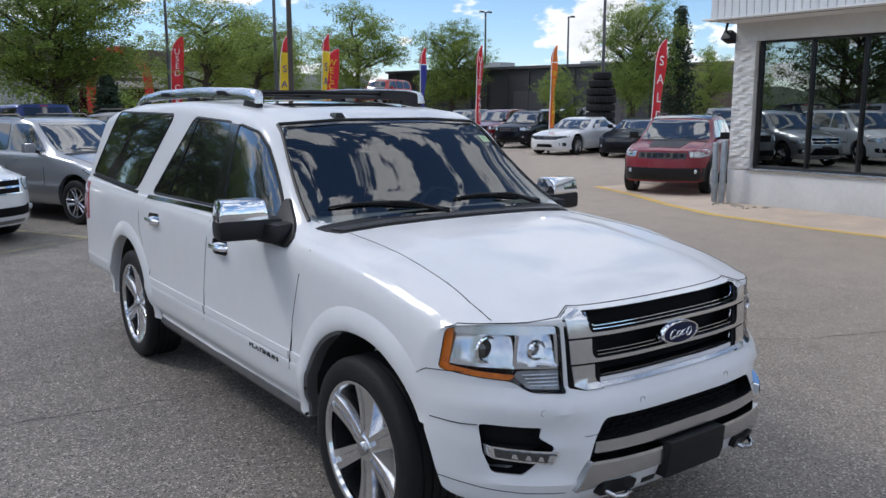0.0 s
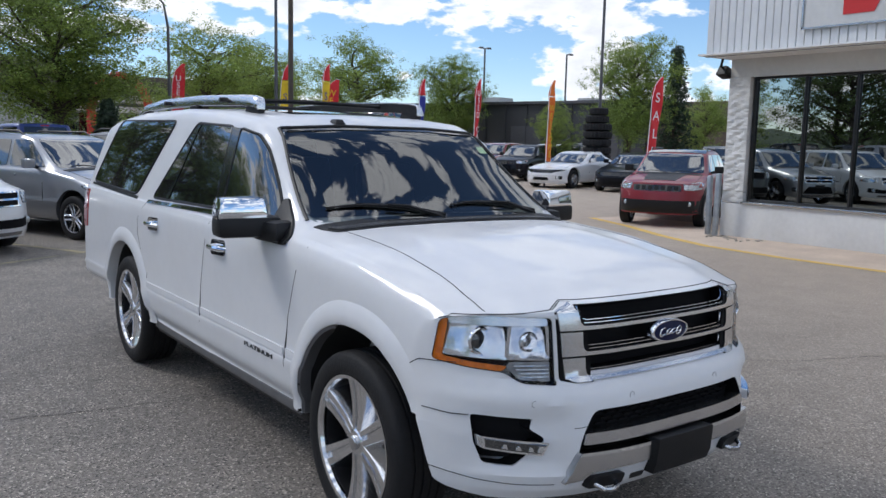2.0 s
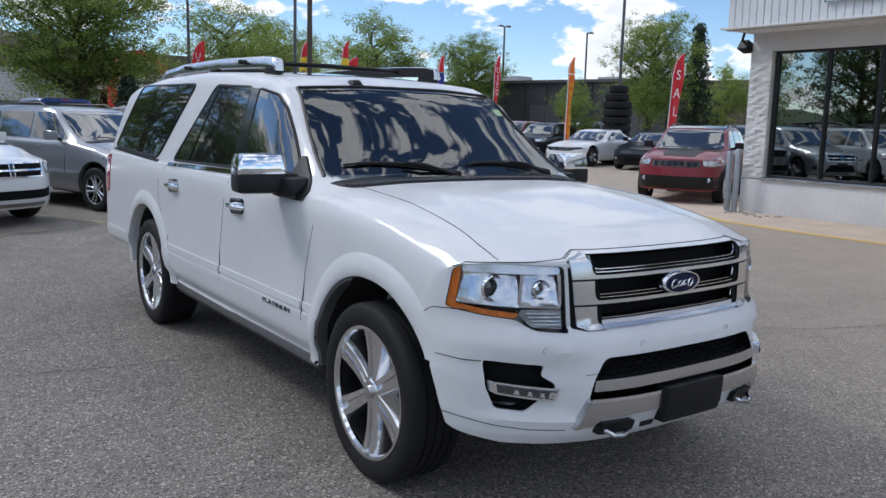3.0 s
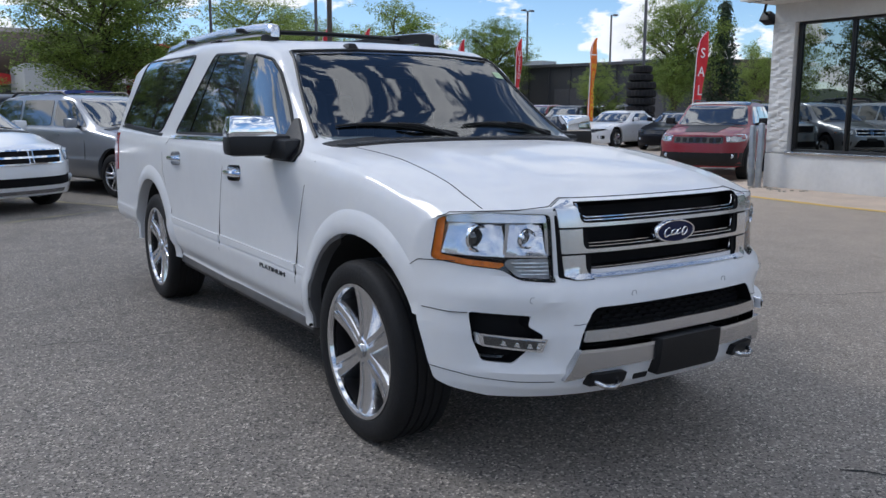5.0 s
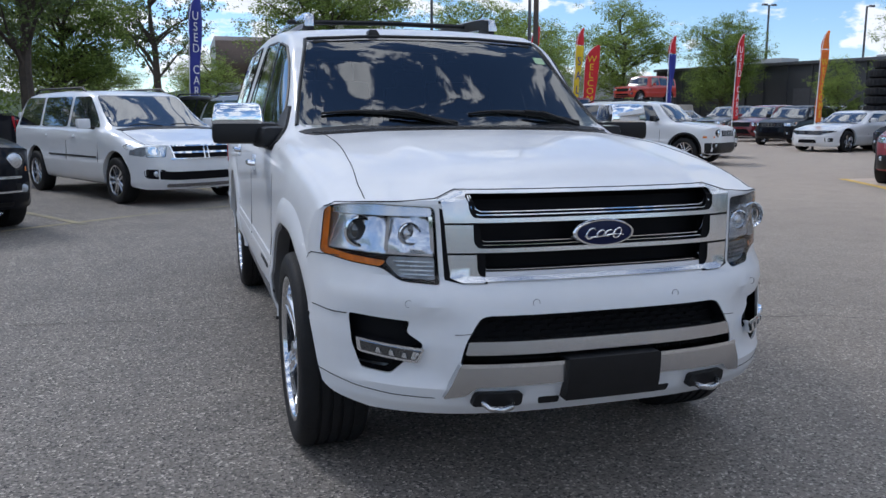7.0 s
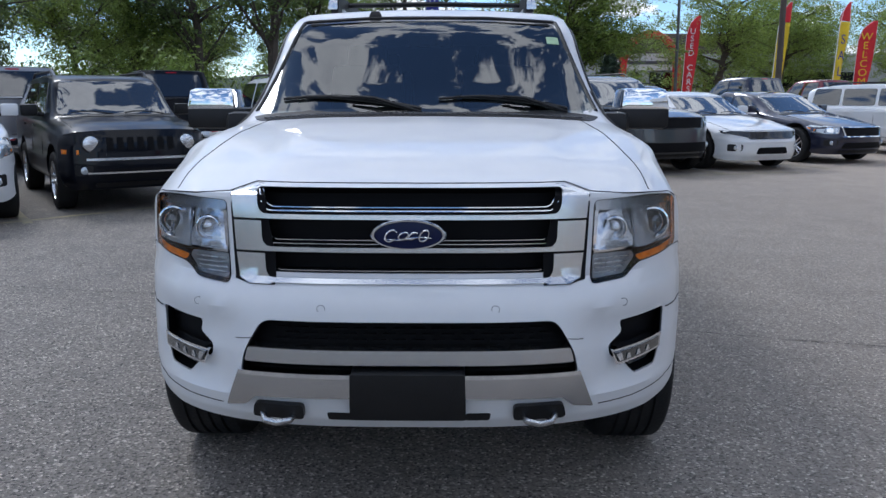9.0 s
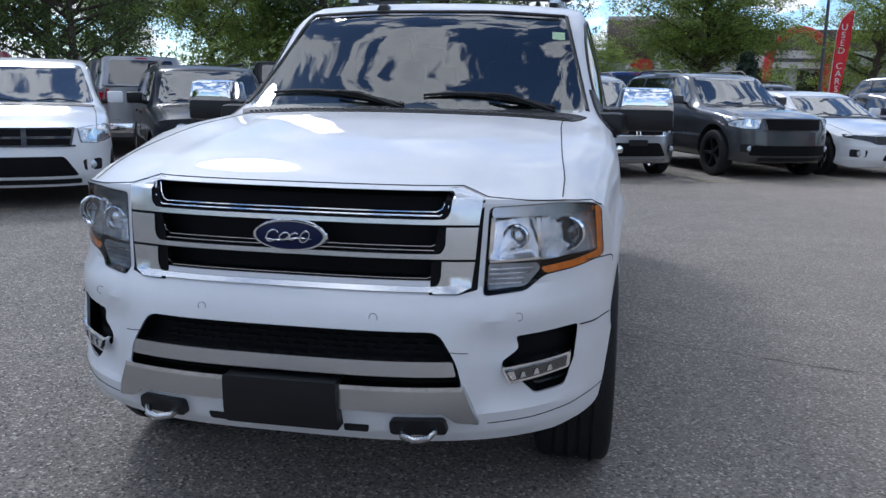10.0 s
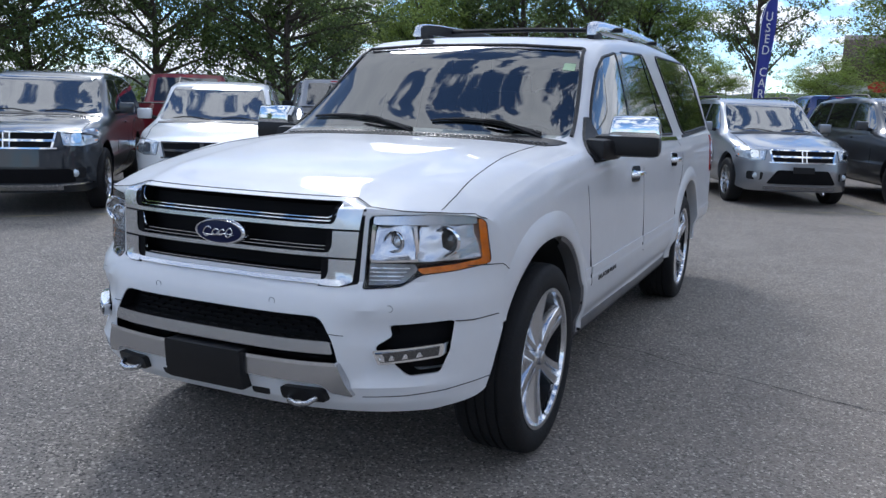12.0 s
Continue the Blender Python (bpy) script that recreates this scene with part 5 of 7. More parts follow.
        lathe(bm, [(y + 0.01, 0.045), (y - 0.012, 0.045), (y - 0.018, 0.035), (y - 0.02, 0.001)], "y", 16, (s * W * 0.73, 0, fz + 0.012))
        part("fog_lamp", bm, LAMP_GLASS, pocket)
        # tail lamps
        tl = 0.95 if kind != "pickup" else 1.10
        part("tail_lamp", patch(tree, mk(rounded([(W * 0.74, tl + 0.17), (W * 0.93, tl + 0.17), (W * 0.93, tl - 0.12), (W * 0.80, tl - 0.12)], 0.02)), "y", 1, 0.006, 0.008, 0.1), RED_LENS, car)
    # rear window, plate, bars
    if kind == "pickup":
        part("rear_window", patch(tree, rounded([(-W * 0.68, belt + 0.10), (W * 0.68, belt + 0.10), (W * 0.62, H - 0.10), (-W * 0.62, H - 0.10)], 0.05), "y", 1, 0.004, 0.006, 0.2), GLASS_DARK, car)
        part("tailgate_gap", patch(tree, [(-W * 0.72, 0.70), (W * 0.72, 0.70), (W * 0.72, 0.708), (-W * 0.72, 0.708)], "y", 1, 0.002, 0.004, 0.3), CAVITY, car)
        bm = bmesh.new()
        box(bm, (0, rear + 0.06, 0.56), (1.86, 0.16, 0.18), bevel=0.03)
        part("rear_bumper", bm, CHROME, car)
        part("stop_lamp", patch(tree, [(-0.12, H - 0.05), (0.12, H - 0.05), (0.12, H - 0.075), (-0.12, H - 0.075)], "y", 1, 0.006, 0.008, 0.2), RED_LENS, car)
        bm = bmesh.new()
        box(bm, (0, (cab_end + rear) / 2 + 0.1, belt + 0.065), (1.62, rear - cab_end - 0.5, 0.02))
        part("bed_cover", bm, BLACK_PLASTIC, car, "black soft bed cover")
    else:
        z = belt + 0.10 if k["tail"] == "box" else belt + 0.16
        part("rear_window", patch(tree, rounded([(-W * 0.72, z), (W * 0.72, z), (wr * 0.82, H - 0.14), (-wr * 0.82, H - 0.14)], 0.05), "y", 1, 0.004, 0.006, 0.2), GLASS_DARK, car)
    # front: grille, lower intake, plate holder
    g0, g1 = (hf - 0.09, hf - 0.26) if kind in ("boxy", "jeep") else (hf - 0.06, hf - 0.24)
    gw = W * (0.49 if kind in ("boxy", "jeep") else 0.55)
    if grille == "seven":
        part("grille", patch(tree, rounded([(-gw, g0 - 0.02), (gw, g0 - 0.02), (gw, g1 + (0.03 if kind == "compact" else -0.04)), (-gw, g1 + (0.03 if kind == "compact" else -0.04))], 0.03), "y", -1, 0.004, 0.006, 0.1), pnt if kind == "boxy" else GLOSS_BLACK, car)
        for i in range(7):
            x = (i - 3) * gw * 0.27
            w = gw * 0.085
            za, zc = g0 - 0.04, g1 + (0.05 if kind == "compact" else -0.02)
            part("grille_slot", patch(tree, rounded([(x - w, za), (x + w, za), (x + w, zc), (x - w, zc)], 0.02), "y", -1, 0.010, 0.006, 0.1), MESH_BLACK if kind == "boxy" else BLACK_PLASTIC, car)
    elif grille == "band":
        part("grille", patch(tree, rounded([(-W * 0.90, g0 + 0.005), (-W * 0.5, g0 - 0.015), (W * 0.5, g0 - 0.015), (W * 0.90, g0 + 0.005), (W * 0.90, g0 - 0.045), (W * 0.58, g1 + 0.07), (W * 0.5, g1 + 0.03), (-W * 0.5, g1 + 0.03), (-W * 0.58, g1 + 0.07), (-W * 0.90, g0 - 0.045)], 0.02), "y", -1, 0.010, 0.012, 0.05), GLOSS_BLACK, car)
    else:
        part("grille", patch(tree, rounded([(-gw, g0), (gw, g0), (gw * 0.92, g1), (-gw * 0.92, g1)], 0.03), "y", -1, 0.006, 0.006, 0.1), MESH_BLACK, car)
        trim = CHROME if grille in ("cross", "shield") else GLOSS_BLACK
        if grille in ("cross", "black_cross"):
            part("grille_upright", patch(tree, [(-0.026, g0), (0.026, g0), (0.026, g1), (-0.026, g1)], "y", -1, 0.012, 0.012, 0.2), GLOSS_BLACK, car)
            part("grille_crossbar", patch(tree, [(-gw * 0.96, (g0 + g1) / 2 + 0.013), (gw * 0.96, (g0 + g1) / 2 + 0.013), (gw * 0.96, (g0 + g1) / 2 - 0.013), (-gw * 0.96, (g0 + g1) / 2 - 0.013)], "y", -1, 0.014, 0.012, 0.1), trim, car)
        for e in (-1, 1):
            part("grille_frame", patch(tree, [(e * gw, g0), (e * (gw - 0.022), g0), (e * (gw * 0.92 - 0.022), g1), (e * gw * 0.92, g1)], "y", -1, 0.013, 0.012, 0.1), trim, car)
            if grille == "cross":
                part("grille_upright", patch(tree, [(e * 0.028, g0), (e * 0.040, g0), (e * 0.040, g1), (e * 0.028, g1)], "y", -1, 0.018, 0.012, 0.2), trim, car)
        for zz in (g0 + 0.008, g1):
            part("grille_frame", patch(tree, [(-gw, zz + 0.008), (gw, zz + 0.008), (gw, zz - 0.010), (-gw, zz - 0.010)], "y", -1, 0.014, 0.012, 0.1), trim, car)
    ik = 0.66 if grille == "band" else 1.0
    part("cowl", patch(tree, rounded([(-W + 0.20, cowl - 0.11), (W - 0.20, cowl - 0.11), (W - 0.16, cowl + 0.01), (-W + 0.16, cowl + 0.01)], 0.02), "z", 1, 0.006, 0.01, 0.08), BLACK_PLASTIC, car)
    if kind == "minivan":
        intake = [(-W * 0.86, low + 0.285), (-W * 0.5, low + 0.262), (W * 0.5, low + 0.262), (W * 0.86, low + 0.285), (W * 0.84, low + 0.165), (W * 0.5, low + 0.14), (-W * 0.5, low + 0.14), (-W * 0.84, low + 0.165)]
    elif kind == "crossover":
        intake = [(-W * 0.42, low + 0.335), (W * 0.42, low + 0.335), (W * 0.58, low + 0.12), (-W * 0.58, low + 0.12)]
    elif kind == "large":
        intake = [(-W * 0.70, low + 0.285), (W * 0.70, low + 0.285), (W * 0.74, low + 0.12), (-W * 0.74, low + 0.12)]
    else:
        intake = [(-W * 0.50 * ik, low + 0.24), (W * 0.50 * ik, low + 0.24), (W * 0.58 * ik, low + 0.12), (-W * 0.58 * ik, low + 0.12)]
    part("lower_intake", patch(tree, rounded(intake, 0.04), "y", -1, 0.0045, 0.006, 0.06), MESH_BLACK, car)
    if kind == "crossover" and grille == "cross":
        part("plate_holder", patch(tree, rounded([(-0.16, low + 0.385), (0.16, low + 0.385), (0.16, low + 0.29), (-0.16, low + 0.29)], 0.01), "y", -1, 0.022, 0.02, 0.1), BLACK_PLASTIC, car)
    if kind == "large" and grille == "cross":
        part("bumper_trim", patch(tree, [(-W * 0.90, low + 0.115), (-W * 0.5, low + 0.10), (W * 0.5, low + 0.10), (W * 0.90, low + 0.115), (W * 0.90, low + 0.095), (W * 0.5, low + 0.078), (-W * 0.5, low + 0.078), (-W * 0.90, low + 0.095)], "y", -1, 0.016, 0.012, 0.06), CHROME, car, "thin chrome strip along the bumper")
    if grille != "band":
        part("lower_lip", patch(tree, rounded([(-W * 0.6, low + 0.085), (W * 0.6, low + 0.085), (W * 0.6, low + 0.03), (-W * 0.6, low + 0.03)], 0.02), "y", -1, 0.010, 0.012, 0.1), SATIN if grille == "cross" else BLACK_PLASTIC, car)
    if cladding:
        part("bumper_cladding", patch(tree, rounded([(-W * 0.93, low + 0.30), (-W * 0.5, low + 0.30), (W * 0.5, low + 0.30), (W * 0.93, low + 0.30), (W * 0.93, low + 0.03), (-W * 0.93, low + 0.03)], 0.03), "y", -1, 0.009, 0.012, 0.05), BLACK_PLASTIC, car)
    if kind == "boxy" and not cladding:
        for zz, hh, mm in ((low + 0.20, 0.010, CHROME), (low + 0.36, 0.014, SATIN)):
            part("bumper_trim", patch(tree, [(-W * 0.70, zz + hh), (W * 0.70, zz + hh), (W * 0.70, zz - hh), (-W * 0.70, zz - hh)], "y", -1, 0.012, 0.012, 0.08), mm, car)
    if roof_black:
        part("roof_skin", patch(tree, rounded([(-wr + 0.04, header + 0.01), (wr - 0.04, header + 0.01), (wr - 0.04, cab_end - 0.1), (-wr + 0.04, cab_end - 0.1)], 0.08), "z", 1, 0.010, 0.012, 0.1), GLOSS_BLACK, car, "black roof")
    if bonnet_black:
        part("bonnet_decal", patch(tree, rounded([(-0.33, -fo + 0.28), (0.33, -fo + 0.28), (0.42, cowl - 0.15), (-0.42, cowl - 0.15)], 0.05), "z", 1, 0.006, 0.008, 0.08), BLACK_PLASTIC, car, "matt black bonnet decal")
    for s in (-1, 1):
        bm = bmesh.new()
        x0 = 0.10 if s > 0 else -0.55
        pts = []
        for i in range(5):
            x = x0 + 0.5 * i / 4
            z = wz + 0.02 + 0.02 * math.sin(i)
            y = tree.ray_cast(Vector((x, -4, z)), Vector((0, 1, 0)))[0].y - 0.012
            pts.append((x, y, z))
        tube(bm, pts, 0.009, 5)
        part("windscreen_wiper", bm, BLACK_PLASTIC, car)
    return car


def along(x, y, turn, d):
    """The point d metres ahead of a vehicle with that heading."""
    a = radians(turn)
    return (x + d * math.sin(a), y - d * math.cos(a))


# front row, facing the white vehicle
vehicle("parked_suv", "large", "slate", "dark grey sport utility vehicle with chrome cross grille, parked on asphalt", (-7.25, 4.05), 38, "cross")
vehicle("parked_crossover", "crossover", "white", "white crossover with black cross grille, parked in a row", (-5.65, 5.6), 34, "black_cross", roof_rails=True)
vehicle("parked_suv", "boxy", "black", "black boxy sport utility vehicle with round headlamps, parked in a row", (-4.05, 7.25), 34, "seven", roof_rails=True)
vehicle("parked_minivan", "minivan", "white", "white minivan with chrome cross grille, parked in a row", (-1.5, 10.35), 29, "cross", roof_rails=True, side_strip=True)
vehicle("parked_crossover", "crossover", "silver", "silver crossover with chrome cross grille, parked in a row", (1.18, 11.45), 23, "cross", roof_rails=True)
vehicle("parked_suv", "large", "grey", "graphite sport utility vehicle with black wheels in a row", (3.70, 12.15), 23, "bars", wheels="black", roof_rails=True)
vehicle("parked_sedan", "sedan", "white", "white sedan with a black front band, parked in a row", (5.62, 12.95), 22, "band")
vehicle("parked_sedan", "sedan", "navy", "dark blue sedan with chrome grille frame, parked in a row", (8.05, 14.6), 24, "shield")
vehicle("parked_suv", "boxy", "white", "white boxy small sport utility vehicle with black cladding", (11.7, 15.95), 34, "seven", cladding=True, roof_rails=True)
vehicle("parked_sedan", "sedan", "white", "white sedan parked at the end of a row", (13.9, 18.9), 36, "band")

# red vehicle by the building
vehicle("parked_suv", "compact", "red", "red compact sport utility vehicle with black roof beside the building", (11.97, 8.81), -62, "seven", roof_black=True, cladding=True, bonnet_black=True, roof_rails=True)

# second row, turned away, behind the front row
for nm, kd, col, lab, rearpt, trn in (
    ("parked_pickup", "pickup", "maroon", "dark red pickup truck seen from behind", (-9.4, 8.9), 215),
    ("parked_pickup", "pickup", "silver", "silver pickup truck seen from behind", (-7.3, 11.4), 214),
    ("parked_pickup", "pickup", "grey", "grey pickup truck seen from behind", (-9.0, 13.6), 214),
    ("parked_pickup", "pickup", "black", "black pickup truck seen from behind", (-5.1, 14.0), 212),
    ("parked_suv", "large", "white", "white sport utility vehicle behind the front row", (-2.6, 16.4), 208),
    ("parked_suv", "large", "black", "black sport utility vehicle behind the front row", (0.2, 18.0), 206),
    ("parked_pickup", "pickup", "blue", "blue pickup truck behind the front row", (2.9, 19.2), 204),
    ("parked_suv", "crossover", "navy", "dark blue crossover behind the front row", (5.6, 20.4), 204),
    ("parked_pickup", "pickup", "navy", "dark blue pickup truck behind the front row", (11.0, 21.2), 210),
    ("parked_pickup", "pickup", "maroon", "maroon pickup truck behind the front row", (15.0, 25.5), 206),
):
    k = KINDS[kd]
    vehicle(nm, kd, col, lab, along(*rearpt, trn, k["L"] - k["fo"]), trn, "cross", roof_rails=kd != "pickup")

# far row across the lot
for nm, kd, col, lab, at, trn, gr in (
    ("parked_coupe", "coupe", "black", "black coupe in the far row", (20.8, 17.9), -66, "band"),
    ("parked_coupe", "coupe", "white", "white coupe with a black front band in the far row", (20.1, 20.8), -76, "band"),
    ("parked_suv", "compact", "black", "black compact sport utility vehicle in the far row", (22.2, 25.7), -66, "seven"),
    ("parked_suv", "crossover", "maroon", "dark red crossover in the far row", (23.95, 30.0), -66, "bars"),
    ("parked_suv", "crossover", "grey", "grey crossover in the far row", (25.0, 34.3), -66, "bars"),
    ("parked_sedan", "sedan", "silver", "silver sedan in the far row", (23.6, 37.5), -66, "bars"),
    ("parked_suv", "crossover", "white", "white crossover in the back of the far row", (30.6, 33.2), -66, "bars"),
    ("parked_suv", "large", "black", "black sport utility vehicle in the back of the far row", (29.0, 29.0), -66, "bars"),
    ("parked_suv", "large", "slate", "dark sport utility vehicle near the trees", (30.0, 20.6), -60, "bars"),
    ("parked_pickup", "pickup", "white", "white pickup truck near the trees", (32.3, 18.6), -58, "bars"),
    ("parked_suv", "compact", "red", "red compact vehicle beyond the building corner", (30.0, 15.0), -55, "bars"),
    ("parked_jeep", "jeep", "flame", "bright red off-road vehicle on a raised bank", (25.6, 44.2), -68, "seven"),
):
    vehicle(nm, kd, col, lab, at, trn, gr, lift=1.8 if kd == "jeep" else 0.0)

# ---- ground ----
def asphalt_material():
    m = bpy.data.materials.new("asphalt")
    m.use_nodes = True
    n, l = m.node_tree.nodes, m.node_tree.links
    b = n["Principled BSDF"]
    co = n.new("ShaderNodeTexCoord")
    def noise_at(scale, detail=4, rough=0.55):
        t = n.new("ShaderNodeTexNoise")
        t.inputs["Scale"].default_value, t.inputs["Detail"].default_value, t.inputs["Roughness"].default_value = scale, detail, rough
        l.new(co.outputs["Object"], t.inputs["Vector"])
        return t
    big, mid = noise_at(0.22, 6), noise_at(2.3, 5)
    stones = n.new("ShaderNodeTexVoronoi")
    stones.inputs["Scale"].default_value = 105
    l.new(co.outputs["Object"], stones.inputs["Vector"])
    fine = noise_at(230, 3, 0.7)
    tone = n.new("ShaderNodeValToRGB")
    tone.color_ramp.elements[0].position, tone.color_ramp.elements[0].color = 0.32, (0.178, 0.161, 0.143, 1)
    tone.color_ramp.elements[1].position, tone.color_ramp.elements[1].color = 0.70, (0.232, 0.211, 0.187, 1)
    l.new(big.outputs["Fac"], tone.inputs[0])
    grit = n.new("ShaderNodeValToRGB")
    grit.color_ramp.elements[0].position, grit.color_ramp.elements[0].color = 0.0, (2.8, 2.74, 2.66, 1)
    grit.color_ramp.elements[1].position, grit.color_ramp.elements[1].color = 1.0, (0.22, 0.22, 0.23, 1)
    for place, tint in ((0.10, 1.42), (0.30, 1.02), (0.72, 0.84)):
        grit.color_ramp.elements.new(place).color = (tint, tint * 0.99, tint * 0.98, 1)
    sep = n.new("ShaderNodeSeparateColor")
    l.new(stones.outputs["Color"], sep.inputs[0])
    l.new(sep.outputs[0], grit.inputs[0])
    mul = n.new("ShaderNodeMix")
    mul.data_type, mul.blend_type = "RGBA", "MULTIPLY"
    mul.inputs["Factor"].default_value = 1.0
    l.new(tone.outputs[0], mul.inputs["A"])
    l.new(grit.outputs[0], mul.inputs["B"])
    stain = n.new("ShaderNodeValToRGB")
    stain.color_ramp.elements[0].position, stain.color_ramp.elements[0].color = 0.30, (0.86, 0.86, 0.865, 1)
    stain.color_ramp.elements[1].position, stain.color_ramp.elements[1].color = 0.62, (1.04, 1.035, 1.03, 1)
    l.new(mid.outputs["Fac"], stain.inputs[0])
    mul2 = n.new("ShaderNodeMix")
    mul2.data_type, mul2.blend_type = "RGBA", "MULTIPLY"
    mul2.inputs["Factor"].default_value = 1.0
    l.new(mul.outputs["Result"], mul2.inputs["A"])
    l.new(stain.outputs[0], mul2.inputs["B"])
    # dry tan dust, thicker towards the building's side of the lot; its tone also carries the grazing sun's brightness
    sepx, reach = n.new("ShaderNodeSeparateXYZ"), n.new("ShaderNodeMapRange")
    l.new(co.outputs["Object"], sepx.inputs[0])
    reach.inputs["From Min"].default_value, reach.inputs["From Max"].default_value = 0.0, 9.0
    reach.inputs["To Max"].default_value = 0.72
    l.new(sepx.outputs[0], reach.inputs["Value"])
    dust_sheen, veil = n.new("ShaderNodeMix"), n.new("ShaderNodeMath")
    veil.operation = "MULTIPLY"
    l.new(reach.outputs[0], veil.inputs[0])
    l.new(stain.outputs[0], veil.inputs[1])
    dust_sheen.data_type = "RGBA"
    dust_sheen.inputs["B"].default_value = (0.47, 0.385, 0.305, 1)
    l.new(veil.outputs[0], dust_sheen.inputs["Factor"])
    l.new(mul2.outputs["Result"], dust_sheen.inputs["A"])
    l.new(dust_sheen.outputs["Result"], b.inputs["Base Color"])
    b.inputs["Roughness"].default_value = 0.82
    add = n.new("ShaderNodeMath")
    add.operation = "ADD"
    l.new(stones.outputs["Distance"], add.inputs[0])
    l.new(fine.outputs["Fac"], add.inputs[1])
    bp = n.new("ShaderNodeBump")
    bp.inputs["Strength"].default_value, bp.inputs["Distance"].default_value = 0.55, 0.006
    l.new(add.outputs[0], bp.inputs["Height"])
    l.new(bp.outputs[0], b.inputs["Normal"])
    return m


bm = bmesh.new()
grow(bm, [(-1500, -1500, 0), (1500, -1500, 0), (1500, 1500, 0), (-1500, 1500, 0)], [(0, 1, 2, 3)])
tagged(part("ground", bm, asphalt_material()), "worn grey asphalt of a car dealer's lot", "ground", kind="structure")

YELLOW_LINE = material("worn_yellow_line", (0.80, 0.53, 0.12), 0.8, 0, second=(0.58, 0.40, 0.13), scale=3.0)
STALL_LINE = material("faded_stall_line", (0.42, 0.36, 0.20), 0.8, 0, second=(0.13, 0.125, 0.115), scale=2.5)
CRACK = material("asphalt_crack", (0.018, 0.018, 0.019), 0.95, 0, vary=0.3)
SEALED = material("kerb_concrete", (0.36, 0.33, 0.28), 0.85, 0, vary=0.2, scale=2, bump=0.3)


def ribbon(name, pts, width, mat, z, label, jag=0.0, seed=1):
    """A flat marking along a line on the ground."""
    rng = random.Random(seed)
    fine = []
    for a, b in zip(pts, pts[1:]):
        n = max(1, int(math.dist(a, b) / (0.05 if jag else 0.5)))
        fine += [(a[0] + (b[0] - a[0]) * i / n, a[1] + (b[1] - a[1]) * i / n) for i in range(n)]
    fine.append(pts[-1])
    bm, prev = bmesh.new(), None
    drift = 0.0
    for i, p in enumerate(fine):
        q, o = fine[min(i + 1, len(fine) - 1)], fine[max(i - 1, 0)]
        d = Vector((q[0] - o[0], q[1] - o[1])).normalized()
        nrm = Vector((-d.y, d.x))
        drift = drift * 0.85 + rng.uniform(-jag, jag)
        w = width / 2 * (rng.uniform(0.25, 1.3) if jag else 1)
        c = Vector(p) + nrm * drift
        pair = [bm.verts.new((*(c + nrm * w), z)), bm.verts.new((*(c - nrm * w), z))]
        if prev:
            bm.faces.new((prev[0], pair[0], pair[1], prev[1]))
        prev = pair
    bmesh.ops.recalc_face_normals(bm, faces=bm.faces)
    return tagged(part(name, bm, mat), label, name.replace("_", " "), kind="structure")


ribbon("kerb_line", [(11.6, 10.6), (10.87, 8.84), (10.05, 7.28), (9.47, 5.83), (9.29, 4.25), (9.30, 2.4), (9.45, -3.0), (9.6, -9.0)], 0.18, YELLOW_LINE, 0.004, "worn yellow painted line round the building")
ribbon("stall_line", [(-8.6, 1.2), (-6.2, 4.0), (-3.3, 7.25), (-1.6, 8.6), (0.4, 9.75), (3.2, 10.8), (6.4, 11.9)], 0.10, STALL_LINE, 0.004, "faded line along the fronts of the parked row")
for (x, y), a in (((-6.55, 4.9), 36), ((-5.0, 6.3), 34), ((-3.0, 8.3), 31), ((-0.25, 10.4), 27), ((2.35, 11.4), 23), ((4.6, 12.3), 22), ((6.9, 13.4), 23)):
    bx, by = along(x, y, a, -4.2)
    fx, fy = along(x, y, a, 0.9)
    ribbon("stall_line", [(fx, fy), (bx, by)], 0.10, STALL_LINE, 0.006, "faded stall divider between parked vehicles")
ribbon("asphalt_crack", [(-7.0, 3.1), (-4.2, 2.75), (-2.0, 2.33), (-0.66, 2.16), (0.4, 1.9), (1.2, 1.55), (1.9, 1.32), (2.7, 1.15), (3.6, 0.55), (5.5, -0.2)], 0.008, CRACK, 0.004, "thin dark crack across the asphalt", 0.014, 3)
ribbon("asphalt_crack", [(0.55, -1.35), (0.9, -1.75), (1.05, -2.4), (0.95, -3.3), (1.2, -4.4)], 0.011, CRACK, 0.004, "thin dark crack in front of the vehicle", 0.014, 5)

# dusty apron between the painted line and the building, its tan lifted for the grazing sun
APRON = material("dusty_apron", (0.66, 0.53, 0.42), 0.9, 0, second=(0.50, 0.40, 0.32), scale=1.6, bump=0.4, bump_scale=120)
bm = bmesh.new()
grow(bm, [(11.6, 10.55, 0.003), (10.92, 8.84, 0.003), (10.1, 7.28, 0.003), (9.52, 5.83, 0.003), (9.34, 4.25, 0.003), (9.35, 2.4, 0.003), (9.5, -3.0, 0.003), (9.65, -9.0, 0.003), (9.65, -13.9, 0.003), (13.0, -13.9, 0.003), (13.0, 10.55, 0.003)], [tuple(range(11))])
bmesh.ops.recalc_face_normals(bm, faces=bm.faces)
for f in bm.faces:
    if f.normal.z < 0:
        f.normal_flip()
tagged(part("pavement", bm, APRON), "tan dusty apron along the building", "pavement", kind="structure")

